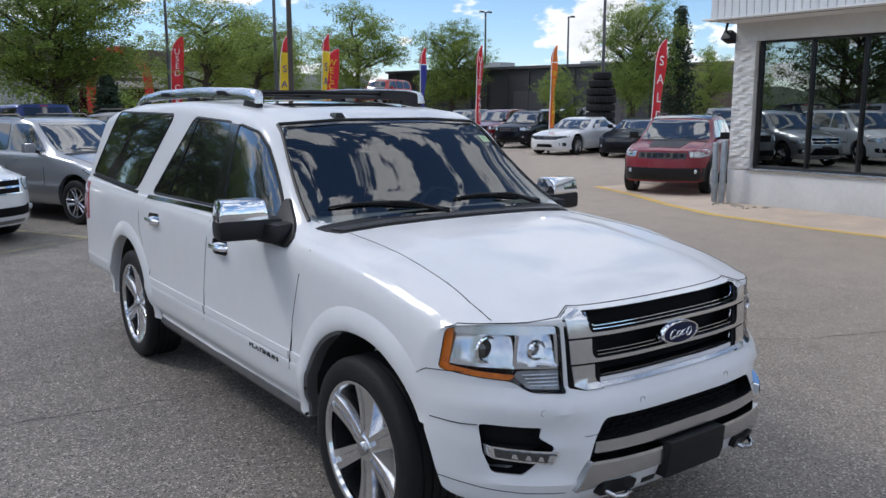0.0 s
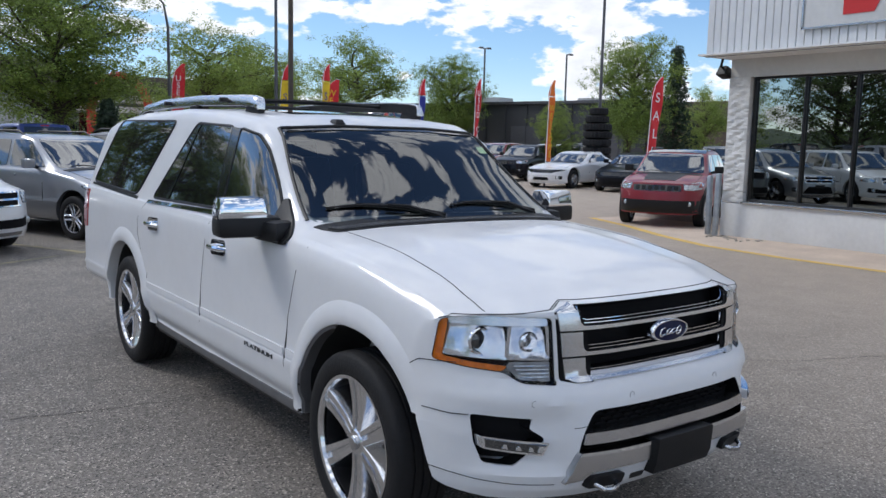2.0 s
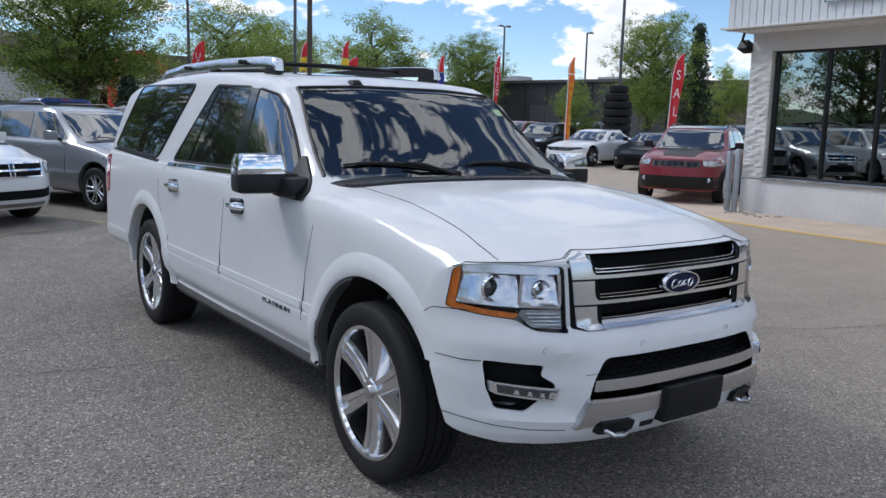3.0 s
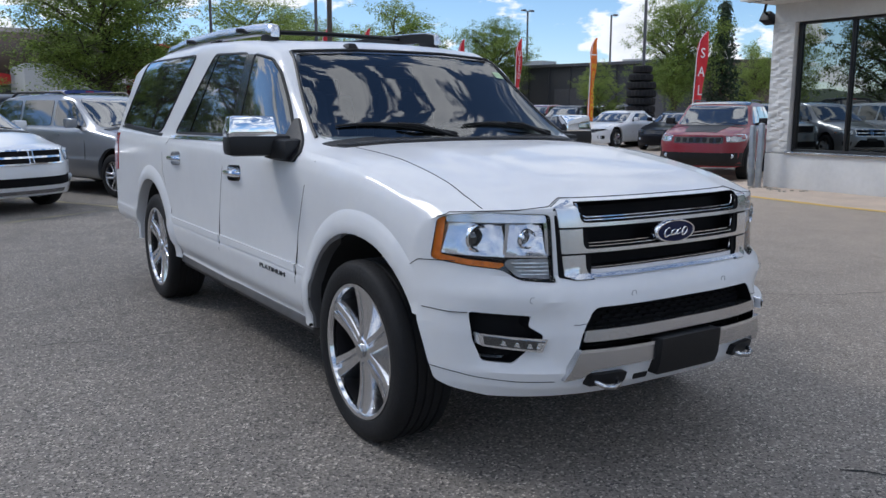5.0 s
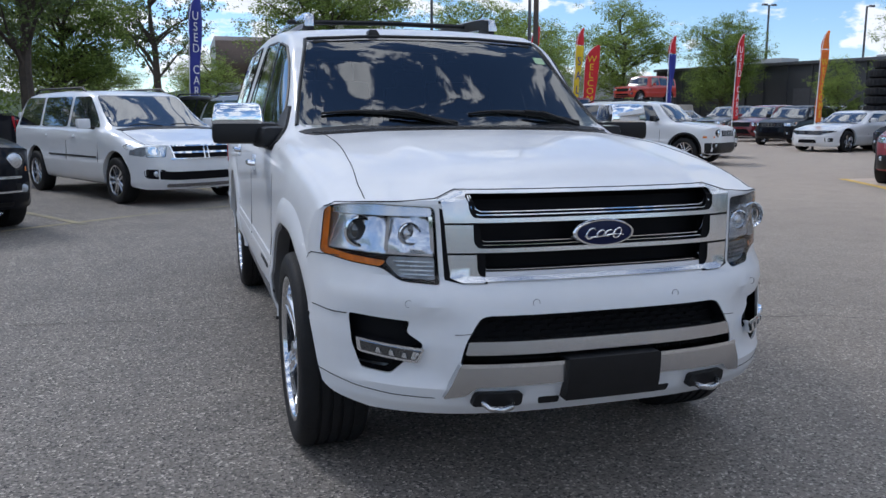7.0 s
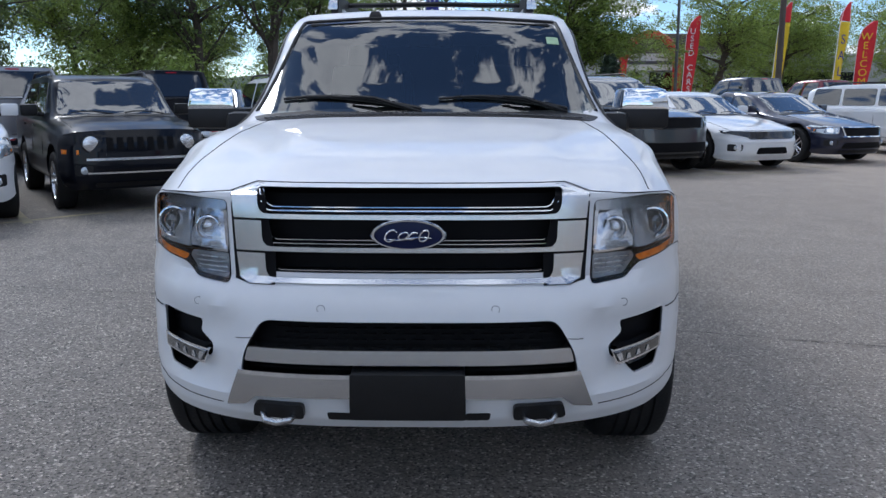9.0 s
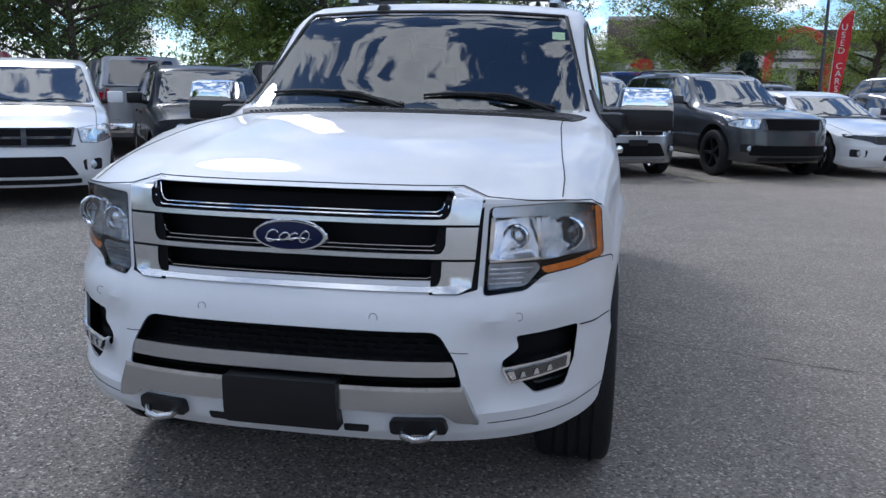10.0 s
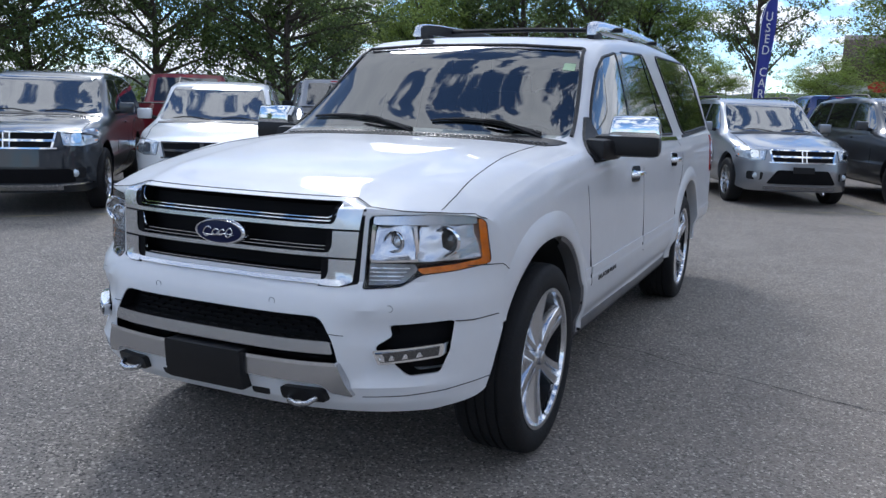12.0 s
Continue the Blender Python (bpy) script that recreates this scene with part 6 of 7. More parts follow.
# ---- the dealership building ----
RENDER_WHITE = material("painted_render", (0.60, 0.60, 0.59), 0.75, 0, vary=0.10, scale=1.2, bump=0.25, bump_scale=40)
SPLIT_BLOCK = material("split_face_block", (0.64, 0.635, 0.62), 0.9, 0, vary=0.14, scale=4, bump=0.8, bump_scale=26)
SIDING = material("white_siding", (0.66, 0.665, 0.67), 0.5, 0, vary=0.06, scale=1.0)
FRAME_DARK = material("window_frame_dark", (0.010, 0.010, 0.011), 0.5, 0.0, vary=0.15)
MIRROR_GLASS = material("reflective_window", (0.36, 0.38, 0.37), 0.012, 1.0, vary=0.04, scale=0.8)
SIGN_RED = material("sign_red", (0.55, 0.02, 0.02), 0.45, 0, vary=0.06)
STEEL = material("galvanised_steel", (0.34, 0.36, 0.38), 0.42, 0.85, vary=0.2, scale=7)
SOFFIT = material("grey_soffit", (0.72, 0.72, 0.71), 0.7, 0, vary=0.08)


def dealership():
    b = thing("dealership_building", "white rendered dealership building with dark reflective windows", "building", kind="structure")
    wx, y1, y0 = 11.4, 6.85, -14.0
    bm = bmesh.new()
    box(bm, (wx + 6.12, (y1 + y0) / 2, 2.4), (12.0, y1 - y0, 4.8))
    part("main_wall", bm, RENDER_WHITE, b)
    bm = bmesh.new()
    box(bm, (wx + 0.02, (y1 + y0) / 2 + 0.0, 0.32), (0.24, y1 - y0 + 0.04, 0.64), bevel=0.01)
    part("plinth_wall", bm, RENDER_WHITE, b, "painted plinth below the window")
    bm = bmesh.new()
    box(bm, (wx + 0.0, (y1 - 0.4 + y0) / 2, 0.665), (0.30, y1 - y0 - 0.45, 0.045), bevel=0.006)
    part("window_sill", bm, SATIN, b)
    bm = bmesh.new()
    box(bm, (wx + 0.03, (y1 + y0) / 2, 3.20), (0.22, y1 - y0, 0.34))
    part("lintel", bm, RENDER_WHITE, b)
    # window band
    ws, we = 6.38, -6.0
    bm = bmesh.new()
    box(bm, (wx + 0.10, (ws + we) / 2, 1.86), (0.02, ws - we, 2.34))
    part("window_pane", bm, MIRROR_GLASS, b, "dark reflective shop window")
    for y in (ws, 5.36, 4.42, 3.48, 2.54, 1.60, 0.66, -0.28, we):
        bm = bmesh.new()
        box(bm, (wx + 0.06, y, 1.86), (0.07, 0.040, 2.36), bevel=0.006)
        part("mullion", bm, FRAME_DARK, b)
    for z in (0.70, 3.02):
        bm = bmesh.new()
        box(bm, (wx + 0.06, (ws + we) / 2, z), (0.092, ws - we, 0.06), bevel=0.006)
        part("window_rail", bm, FRAME_DARK, b)
    bm = bmesh.new()
    box(bm, (wx + 0.02, (we + y0) / 2, 1.9), (0.2, we - y0, 2.6))
    part("blank_wall", bm, RENDER_WHITE, b)
    # split-face corner pier, block by block
    rng = random.Random(4)
    for k in range(12):
        z = 0.66 + k * 0.198
        bm = bmesh.new()
        ny, nz = 10, 6
        d = 0.07
        w0, w1 = y1 - 0.42, y1 + 0.03
        front = [[bm.verts.new((wx - d + (rng.uniform(-0.016, 0.014) + 0.012 * math.sin(k * 2.3 + i * 0.9 + j) if 0 < i < ny and 0 < j < nz else rng.uniform(0.0, 0.008)), w0 + (w1 - w0) * i / ny, z + 0.194 * j / nz)) for i in range(ny + 1)] for j in range(nz + 1)]
        for j in range(nz):
            for i in range(ny):
                bm.faces.new((front[j][i], front[j][i + 1], front[j + 1][i + 1], front[j + 1][i]))
        edge = [e for e in bm.edges if e.is_boundary]
        ext = bmesh.ops.extrude_edge_only(bm, edges=edge)
        for v in (g for g in ext["geom"] if isinstance(g, bmesh.types.BMVert)):
            v.co.x = wx + 0.4
        bmesh.ops.recalc_face_normals(bm, faces=bm.faces)
        part("split_block", bm, SPLIT_BLOCK, b, sharp=28)
    # fascia with ribbed siding
    fx, fy = 10.62, 6.92
    bm = bmesh.new()
    box(bm, (fx + 0.30, (fy + y0) / 2, 3.385), (1.10, fy - y0, 0.03))
    part("soffit", bm, SOFFIT, b)
    bm = bmesh.new()
    box(bm, (fx + 0.40, (fy + y0) / 2, 4.25), (0.78, fy - y0 - 0.02, 1.68))
    part("fascia_core", bm, SIDING, b)
    bm = bmesh.new()
    n = int((fy + 4) / 0.15)
    for i in range(n):
        y = fy - 0.075 - i * 0.15
        box(bm, (fx + 0.0, y, 4.25), (0.03, 0.128, 1.70), bevel=0.004)
    part("fascia_siding", bm, SIDING, b, "white ribbed metal siding")
    bm = bmesh.new()
    box(bm, (fx + 0.0, (fy + y0) / 2, 3.385), (0.05, fy - y0 + 0.02, 0.05), bevel=0.008)
    part("drip_edge", bm, SATIN, b)
    # sign board: white panel with a red mark
    bm = bmesh.new()
    box(bm, (fx - 0.045, 3.2, 4.32), (0.05, 3.55, 1.22), bevel=0.01)
    sign = part("sign_panel", bm, RENDER_WHITE, b, "white sign panel with a red mark")
    bm = bmesh.new()
    prism(bm, [(4.30, 3.86), (4.30, 4.12), (4.22, 4.12), (4.08, 4.40), (3.80, 4.20), (3.86, 4.06), (3.72, 4.02), (3.80, 3.86)], "x", fx - 0.075, fx - 0.082)
    part("sign_mark", bm, SIGN_RED, sign)
    for a, s in (((fx - 0.075, 3.2, 3.70), (0.03, 3.6, 0.03)), ((fx - 0.075, 4.99, 4.32), (0.03, 0.03, 1.26))):
        bm = bmesh.new()
        box(bm, a, s)
        part("sign_frame", bm, SATIN, sign)
    # flat roof edge and side
    bm = bmesh.new()
    box(bm, (wx + 5.8, (fy + y0) / 2, 5.12), (13.2, fy - y0 + 0.1, 0.10), bevel=0.01)
    part("roof", bm, SOFFIT, b)
    return b


dealership()

# security light under the eave
lamp = thing("flood_light", "black flood light hanging from the eave", "lamp")
bm = bmesh.new()
tube(bm, [(11.08, 6.88, 3.38), (11.10, 6.93, 3.24), (11.24, 6.96, 3.20)], 0.025, 8)
part("bracket", bm, BLACK_PLASTIC, lamp)
bm = bmesh.new()
box(bm, (11.28, 6.97, 3.14), (0.24, 0.22, 0.19), Matrix.Rotation(radians(20), 3, "Y"), 0.8, 0.02)
part("head", bm, BLACK_PLASTIC, lamp)

# bollards by the corner
for (x, y), h, tilt in (((11.02, 6.78), 1.20, 1.0), ((11.14, 7.02), 1.15, -1.2)):
    bm = bmesh.new()
    lathe(bm, [(0, 0.058), (h - 0.03, 0.058), (h, 0.046), (h + 0.008, 0.025), (h + 0.01, 0.001)], "z", 24)
    bo = part("bollard", bm, STEEL)
    bo.matrix_world = pose(x, y, 0, tilt, 0, 0)
    tagged(bo, "galvanised steel bollard at the building corner", "bollard", "corner bollards")
bm = bmesh.new()
rng = random.Random(11)
for i in range(26):
    box(bm, (11.1 - rng.random() * 0.5, 6.9 - rng.random() * 1.1, 0.012), (rng.uniform(0.03, 0.09), rng.uniform(0.02, 0.05), 0.02), Matrix.Rotation(rng.random() * 3, 3, "Z"))
tagged(part("leaf_litter", bm, SEALED), "dirt and gravel at the foot of the bollards", "debris", kind="stuff")

# ---- trees ----
BARK = material("bark", (0.07, 0.055, 0.042), 0.9, 0, vary=0.35, scale=6, bump=0.6, bump_scale=30)
LEAF = leaf_material("leaf_green", (0.25, 0.335, 0.066), (0.145, 0.205, 0.044))
LEAF_LIGHT = leaf_material("leaf_yellow_green", (0.31, 0.40, 0.085), (0.19, 0.25, 0.055))
# darker copy of the leaf: backlit shade of the left-hand trees, put into the colour
LEAF_BACKLIT = leaf_material("leaf_green_backlit", (0.14, 0.19, 0.055), (0.065, 0.10, 0.03))
NEEDLE = leaf_material("spruce_needle", (0.05, 0.085, 0.045), (0.028, 0.048, 0.026))


def leaf_quads(rng, centres, count, spread, size, droop=0.55):
    """Many small leaves in clumps round the given centres, most of them facing out and up, as vertices and faces."""
    n = len(centres)
    nr = np.random.RandomState(rng.randrange(10**6))
    off = nr.normal(0, 1, (count, 3)) * np.array([1.0, 1.0, 0.72])
    p = np.array(centres)[nr.randint(0, n, count)] + off * spread
    up = off / np.linalg.norm(off, axis=1, keepdims=True) + np.array([0, 0, 0.7]) + nr.normal(0, droop, (count, 3))
    up /= np.linalg.norm(up, axis=1, keepdims=True)
    a = np.cross(up, nr.normal(0, 1, (count, 3)))
    a /= np.linalg.norm(a, axis=1, keepdims=True)
    b = np.cross(up, a)
    s = size * nr.uniform(0.55, 1.3, (count, 1))
    v = np.stack([p - a * s, p + b * s * 0.55, p + a * s, p - b * s * 0.55], 1).reshape(-1, 3)
    f = np.arange(count * 4).reshape(-1, 4)
    return v, f


def tree_at(name, m, label, seed, height, radius, crown_from, limbs, leaves, leaf_mat, size, spread, open_crown=0.0):
    """A broad-leaved tree: trunk with limbs, and a crown of separate leaves in clumps."""
    rng = random.Random(seed)
    t = thing(name, label, "tree", m)
    bm = bmesh.new()
    top = height * 0.8
    trunk = [(rng.uniform(-0.05, 0.05) * i, rng.uniform(-0.05, 0.05) * i, top * i / 6) for i in range(7)]
    r0 = height * 0.020
    tube(bm, trunk, [r0 * (1.25 - i * 0.18) for i in range(7)], 8)
    clumps = []
    for i in range(limbs):
        z = height * rng.uniform(crown_from * 0.8, 0.78)
        k = z / top * 6
        j = min(int(k), 5)
        base = Vector(trunk[j]).lerp(Vector(trunk[j + 1]), k - j)
        a = i * 2.4 + rng.uniform(-0.4, 0.4)
        rel = (z / height - crown_from) / (1 - crown_from)
        reach = radius * rng.uniform(0.55, 1.0) * (0.75 + 0.5 * math.sin(max(0, min(1, rel + 0.15)) * math.pi) - 0.25)
        rise = height * rng.uniform(0.06, 0.24)
        mid = base + Vector((math.cos(a), math.sin(a), 0)) * reach * 0.5 + Vector((0, 0, rise * 0.55))
        end = base + Vector((math.cos(a + 0.2), math.sin(a + 0.2), 0)) * reach + Vector((0, 0, rise))
        tube(bm, [base, mid, end], [r0 * 0.42, r0 * 0.25, r0 * 0.08], 5)
        for q in (0.45, 0.7, 0.9, 1.0):
            c = base.lerp(mid, q * 2) if q < 0.5 else mid.lerp(end, q * 2 - 1)
            if rng.random() > open_crown:
                clumps.append(c + Vector((rng.uniform(-1, 1), rng.uniform(-1, 1), rng.uniform(-0.4, 0.9))) * spread)
            b2 = end + Vector((rng.uniform(-1, 1), rng.uniform(-1, 1), rng.uniform(-0.8, 0.9))) * reach * 0.38
            if q in (0.7, 1.0):
                tube(bm, [mid.lerp(end, 0.3), b2], [r0 * 0.12, r0 * 0.04], 4)
                clumps.append(b2)
    for i in range(max(3, limbs // 4)):
        clumps.append(Vector((rng.uniform(-0.4, 0.4) * radius, rng.uniform(-0.4, 0.4) * radius, height * rng.uniform(0.8, 0.98))))
    part("trunk", bm, BARK, t, "grey-brown trunk and limbs")
    tufts = []
    for c in clumps:
        for _ in range(5):
            tufts.append(tuple(c + Vector((rng.gauss(0, 1), rng.gauss(0, 1), rng.gauss(0, 0.8))) * spread * 0.9))
    v, f = leaf_quads(rng, tufts, leaves, spread * 0.34, size)
    me = bpy.data.meshes.new("crown")
    me.from_pydata(v.tolist(), [], f.tolist())
    me.materials.append(leaf_mat)
    cr = new("crown", me)
    cr.parent = t
    tagged(cr, "leafy crown with gaps of sky")
    return t


def scaled(x, y, turn, s, sz=None):
    return pose(x, y, 0, 0, 0, turn) @ Matrix.Diagonal((s, s, sz or s, 1))


broad = tree_at("broad_tree", scaled(6.1, 40.0, 0, 1.65, 1.08), "dense green broad-leaved tree behind the parked row", 21, 8.6, 2.45, 0.22, 50, 72000, LEAF, 0.046, 0.46)
light = tree_at("young_tree", scaled(16.3, 48.5, 0, 1.6, 1.12), "light green tree beside the road", 22, 7.6, 2.3, 0.16, 34, 42000, LEAF_LIGHT, 0.045, 0.42, 0.15)
open_tree = tree_at("open_tree", scaled(-2.9, 52.0, 0, 1.45), "open-crowned tree with sky between its branches", 23, 8.6, 2.7, 0.30, 20, 9000, LEAF_BACKLIT, 0.070, 0.38, 0.4)
tall = tree_at("tall_tree", scaled(-14.8, 19.2, 0, 0.9), "tall tree at the edge of the lot, its leaves coloured dark as if backlit", 24, 9.2, 4.2, 0.24, 40, 21000, LEAF_BACKLIT, 0.070, 0.50, 0.32)
for src, x, y, turn, *size in (
    (broad, 36.0, 49.0, 40, 1.05, 0.92), (broad, 31.6, 27.2, 110, 0.84), (light, 38.0, 27.2, 20, 0.66), (light, 29.2, 30.2, 160, 0.50),
    (light, 33.0, 58.5, 60, 1.75, 1.34), (light, 22.0, 54.0, 15, 1.6, 1.1), (light, 30.0, 70.0, 130, 1.8, 1.2), (broad, -12.5, 30.0, 10, 1.2, 0.95), (broad, -6.0, 34.0, 70, 1.1, 0.9), (light, -7.5, 62.0, 100, 1.3, 0.75), (light, 1.0, 74.0, 210, 1.5, 0.8), (light, -19.0, 55.0, 320, 1.4, 0.8),
    (tall, -19.1, 13.7, 70, 0.77), (tall, -16.6, 16.0, 160, 0.77), (light, -13.0, 26.0, 250, 0.85), (open_tree, -9.4, 28.2, 30, 1.08), (tall, -21.5, 10.0, 300, 0.81),
    (open_tree, -5.8, 24.3, 100, 1.12), (tall, -12.8, 17.4, 30, 0.72), (tall, -18.4, 11.2, 210, 0.72), (light, -11.5, 36.0, 90, 0.8), (light, -17.5, 27.0, 40, 0.9),
    (broad, -25.0, 3.0, 120, 0.8), (broad, -27.5, -6.0, 200, 0.75), (broad, -25.0, -15.0, 20, 0.8),
):
    copy_thing(src, scaled(x, y, turn, *size) @ Matrix.Diagonal((*(1 / k for k in src.scale), 1)))


def spruce(x, y, height, radius, seed):
    rng = random.Random(seed)
    t = thing("spruce_tree", "dark narrow spruce among the trees", "tree", pose(x, y, 0))
    bm = bmesh.new()
    tube(bm, [(0, 0, 0), (0, 0, height * 0.5), (0, 0, height)], [0.16, 0.09, 0.02], 7)
    cl = []
    for i in range(130):
        z = height * (0.08 + 0.9 * (i / 130))
        r = radius * (1 - z / height) * rng.uniform(0.7, 1.05) + 0.05
        a = i * 2.399
        end = Vector((math.cos(a) * r, math.sin(a) * r, z - r * 0.22))
        tube(bm, [(0, 0, z), end], [0.025, 0.008], 4)
        cl += [tuple(Vector((0, 0, z)).lerp(end, q)) for q in (0.35, 0.6, 0.8, 1.0)]
    part("trunk", bm, BARK, t)
    v, f = leaf_quads(rng, cl, 7000, 0.13, 0.09)
    me = bpy.data.meshes.new("crown")
    me.from_pydata(v.tolist(), [], f.tolist())
    me.materials.append(NEEDLE)
    cr = new("crown", me)
    cr.parent = t


spruce(34.9, 26.9, 7.2, 1.7, 5)
spruce(7.4, 36.5, 3.2, 1.3, 6)

# ---- feather flags ----
FLAG_RED = material("flag_red", (0.62, 0.02, 0.03), 0.7, 0, vary=0.12, scale=3)
FLAG_YELLOW = material("flag_yellow", (0.75, 0.52, 0.02), 0.7, 0, vary=0.12, scale=3)
FLAG_ORANGE = material("flag_orange", (0.75, 0.17, 0.02), 0.7, 0, vary=0.15, scale=3)
FLAG_BLUE = material("flag_blue", (0.025, 0.035, 0.26), 0.7, 0, vary=0.12, scale=3)
FLAG_WHITE = material("flag_white", (0.75, 0.75, 0.75), 0.7, 0, vary=0.05, scale=3)
POLE_GREY = material("pole_grey", (0.10, 0.10, 0.11), 0.5, 0.4, vary=0.15)
POLE_BROWN = material("pole_brown", (0.075, 0.058, 0.045), 0.7, 0, vary=0.25, scale=3)


def feather_flag(x, y, turn, height, mat, text, ink, label, top_mat=None, width=0.62, lean=4):
    """A tall feather flag on a bowed pole, rippling a little."""
    f = thing("feather_flag", label, "flag", pose(x, y, 0, 0, lean, turn), "feather flags")
    bm = bmesh.new()
    line = [(0, 0, 0), (0, 0, height * 0.5), (0.0, 0, height * 0.8), (0.22 * width, 0, height * 0.92), (0.48 * width, 0, height * 0.965), (0.80 * width, 0, height)]
    tube(bm, line, [0.022, 0.016, 0.012, 0.01, 0.008, 0.006], 8)
    part("pole", bm, FLAG_WHITE, f, "thin pale pole")
    bm = bmesh.new()
    lathe(bm, [(0, 0.24), (0.03, 0.24), (0.06, 0.05), (0.25, 0.03)], "z", 12)
    part("foot", bm, POLE_GREY, f)
    z0 = height * 0.24
    def blade(za, zb, mat, nm):
        b = bmesh.new()
        rows, n = [], 22
        for i in range(n + 1):
            z = za + (zb - za) * i / n
            q = (z - z0) / (height - z0)
            bow = max(0.0, (z / height - 0.80) / 0.20)
            left = 0.01 + 0.80 * width * bow ** 2.4
            right = width * (0.70 + 0.30 * math.sin(min(1, q * 1.3) * math.pi / 2))
            rows.append([b.verts.new((left + max(right - left, 0.03) * j / 5, 0.05 * math.sin(q * 9 + j * 0.9), z)) for j in range(6)])
        for r, s in zip(rows, rows[1:]):
            for j in range(5):
                b.faces.new((r[j], r[j + 1], s[j + 1], s[j]))
        ob = part(nm, b, mat, f)
        so = ob.modifiers.new("cloth", "SOLIDIFY")
        so.thickness = 0.006
        return ob
    cloth = blade(z0, height * (0.84 if top_mat else 0.995), mat, "banner")
    if top_mat:
        blade(height * 0.845, height * 0.995, top_mat, "banner_top")
    if text:
        n = len(text)
        usable = height * (0.50 if top_mat else 0.62)
        s = min(usable / n * 1.15, width * 1.0)
        for side in (-1, 1):
            for i, ch in enumerate(text):
                if ch != " ":
                    writing("letter", ch, s, ink, f, pose(width * 0.47, 0.05 * side, z0 + 0.12 + usable * (1 - (i + 0.5) / n), 0, 0, 0 if side < 0 else 180), depth=0.003)
    return f


feather_flag(13.26, 45.9, -12, 5.9, FLAG_RED, "USED CARS", FLAG_WHITE, "red feather flag lettered USED CARS in white", width=0.72, lean=2)
feather_flag(11.8, 28.28, -20, 4.75, FLAG_YELLOW, "SALE", FLAG_BLUE, "yellow feather flag with a red head", FLAG_RED, width=0.38, lean=3)
feather_flag(15.98, 32.62, 26, 5.3, FLAG_YELLOW, "SALE", FLAG_BLUE, "yellow feather flag with a red head", FLAG_RED, width=0.55)
feather_flag(22.0, 43.6, -25, 5.4, FLAG_RED, "WELCOME", FLAG_YELLOW, "red feather flag lettered WELCOME in yellow", width=0.85, lean=2)
feather_flag(14.84, 22.6, 24, 4.0, FLAG_BLUE, "", FLAG_WHITE, "blue feather flag with a red head", FLAG_RED, width=0.38, lean=1)
feather_flag(19.26, 24.92, 22, 4.4, FLAG_RED, "USED CARS", FLAG_WHITE, "red feather flag lettered USED CARS in white", width=0.44, lean=2)
feather_flag(19.87, 21.07, 16, 4.2, FLAG_ORANGE, "WELCOME", FLAG_YELLOW, "orange feather flag with yellow lettering", FLAG_ORANGE, width=0.40, lean=2)
feather_flag(21.8, 17.7, -6, 4.3, FLAG_RED, "SALE", FLAG_WHITE, "red feather flag with white lettering", width=0.50, lean=3)
feather_flag(-1.15, 30.6, 40, 5.9, FLAG_BLUE, "USED CARS", FLAG_WHITE, "blue feather flag with white lettering", width=0.62, lean=2)


# ---- poles and lamps ----
def pole(name, x, y, height, r, mat, label, arm=None, heads=0):
    t = thing(name, label, "street lamp" if heads or arm else "pole", pose(x, y, 0))
    bm = bmesh.new()
    if arm:
        tube(bm, [(0, 0, 0), (0, 0, height * 0.8), (arm * 0.15, 0, height * 0.93), (arm * 0.55, 0, height * 0.99), (arm, 0, height)], [r, r * 0.8, r * 0.6, r * 0.5, r * 0.4], 10)
    else:
        tube(bm, [(0, 0, 0), (0, 0, height)], [r, r * 0.75], 12)
    part("shaft", bm, mat, t)
    for k in range(heads):
        s = (-1, 1)[k % 2] if heads > 1 else 1
        bm = bmesh.new()
        box(bm, (s * 0.45, 0, height + 0.02), (0.55, 0.30, 0.16), None, 0.7, 0.03)
        tube(bm, [(0, 0, height - 0.1), (s * 0.3, 0, height)], 0.03, 6)
        part("lamp_head", bm, POLE_GREY, t)
    if arm:
        bm = bmesh.new()
        box(bm, (arm + 0.25, 0, height), (0.6, 0.25, 0.12), None, 0.7, 0.03)
        part("lamp_head", bm, POLE_GREY, t)
    return t


pole("utility_pole", 10.99, 25.26, 12.5, 0.105, POLE_BROWN, "tall brown utility pole in the lot")
pole("utility_pole", 14.02, 33.06, 11.0, 0.085, POLE_GREY, "tall thin grey pole")
pole("street_lamp", 11.6, 40.8, 9.0, 0.09, POLE_GREY, "street lamp with a curved arm", arm=-1.4)
pole("yard_lamp", 23.9, 22.1, 8.3, 0.075, POLE_GREY, "tall lamp post rising behind a tyre stack", heads=1)
pole("yard_lamp", 47.5, 59.4, 10.5, 0.11, POLE_GREY, "distant double-headed yard lamp", heads=2)
pole("yard_lamp", 50.5, 51.5, 9.6, 0.10, POLE_GREY, "distant single-headed grey yard lamp", heads=1)
pole("sign_post", 38.0, 24.5, 7.0, 0.06, POLE_GREY, "thin grey post near the trees")

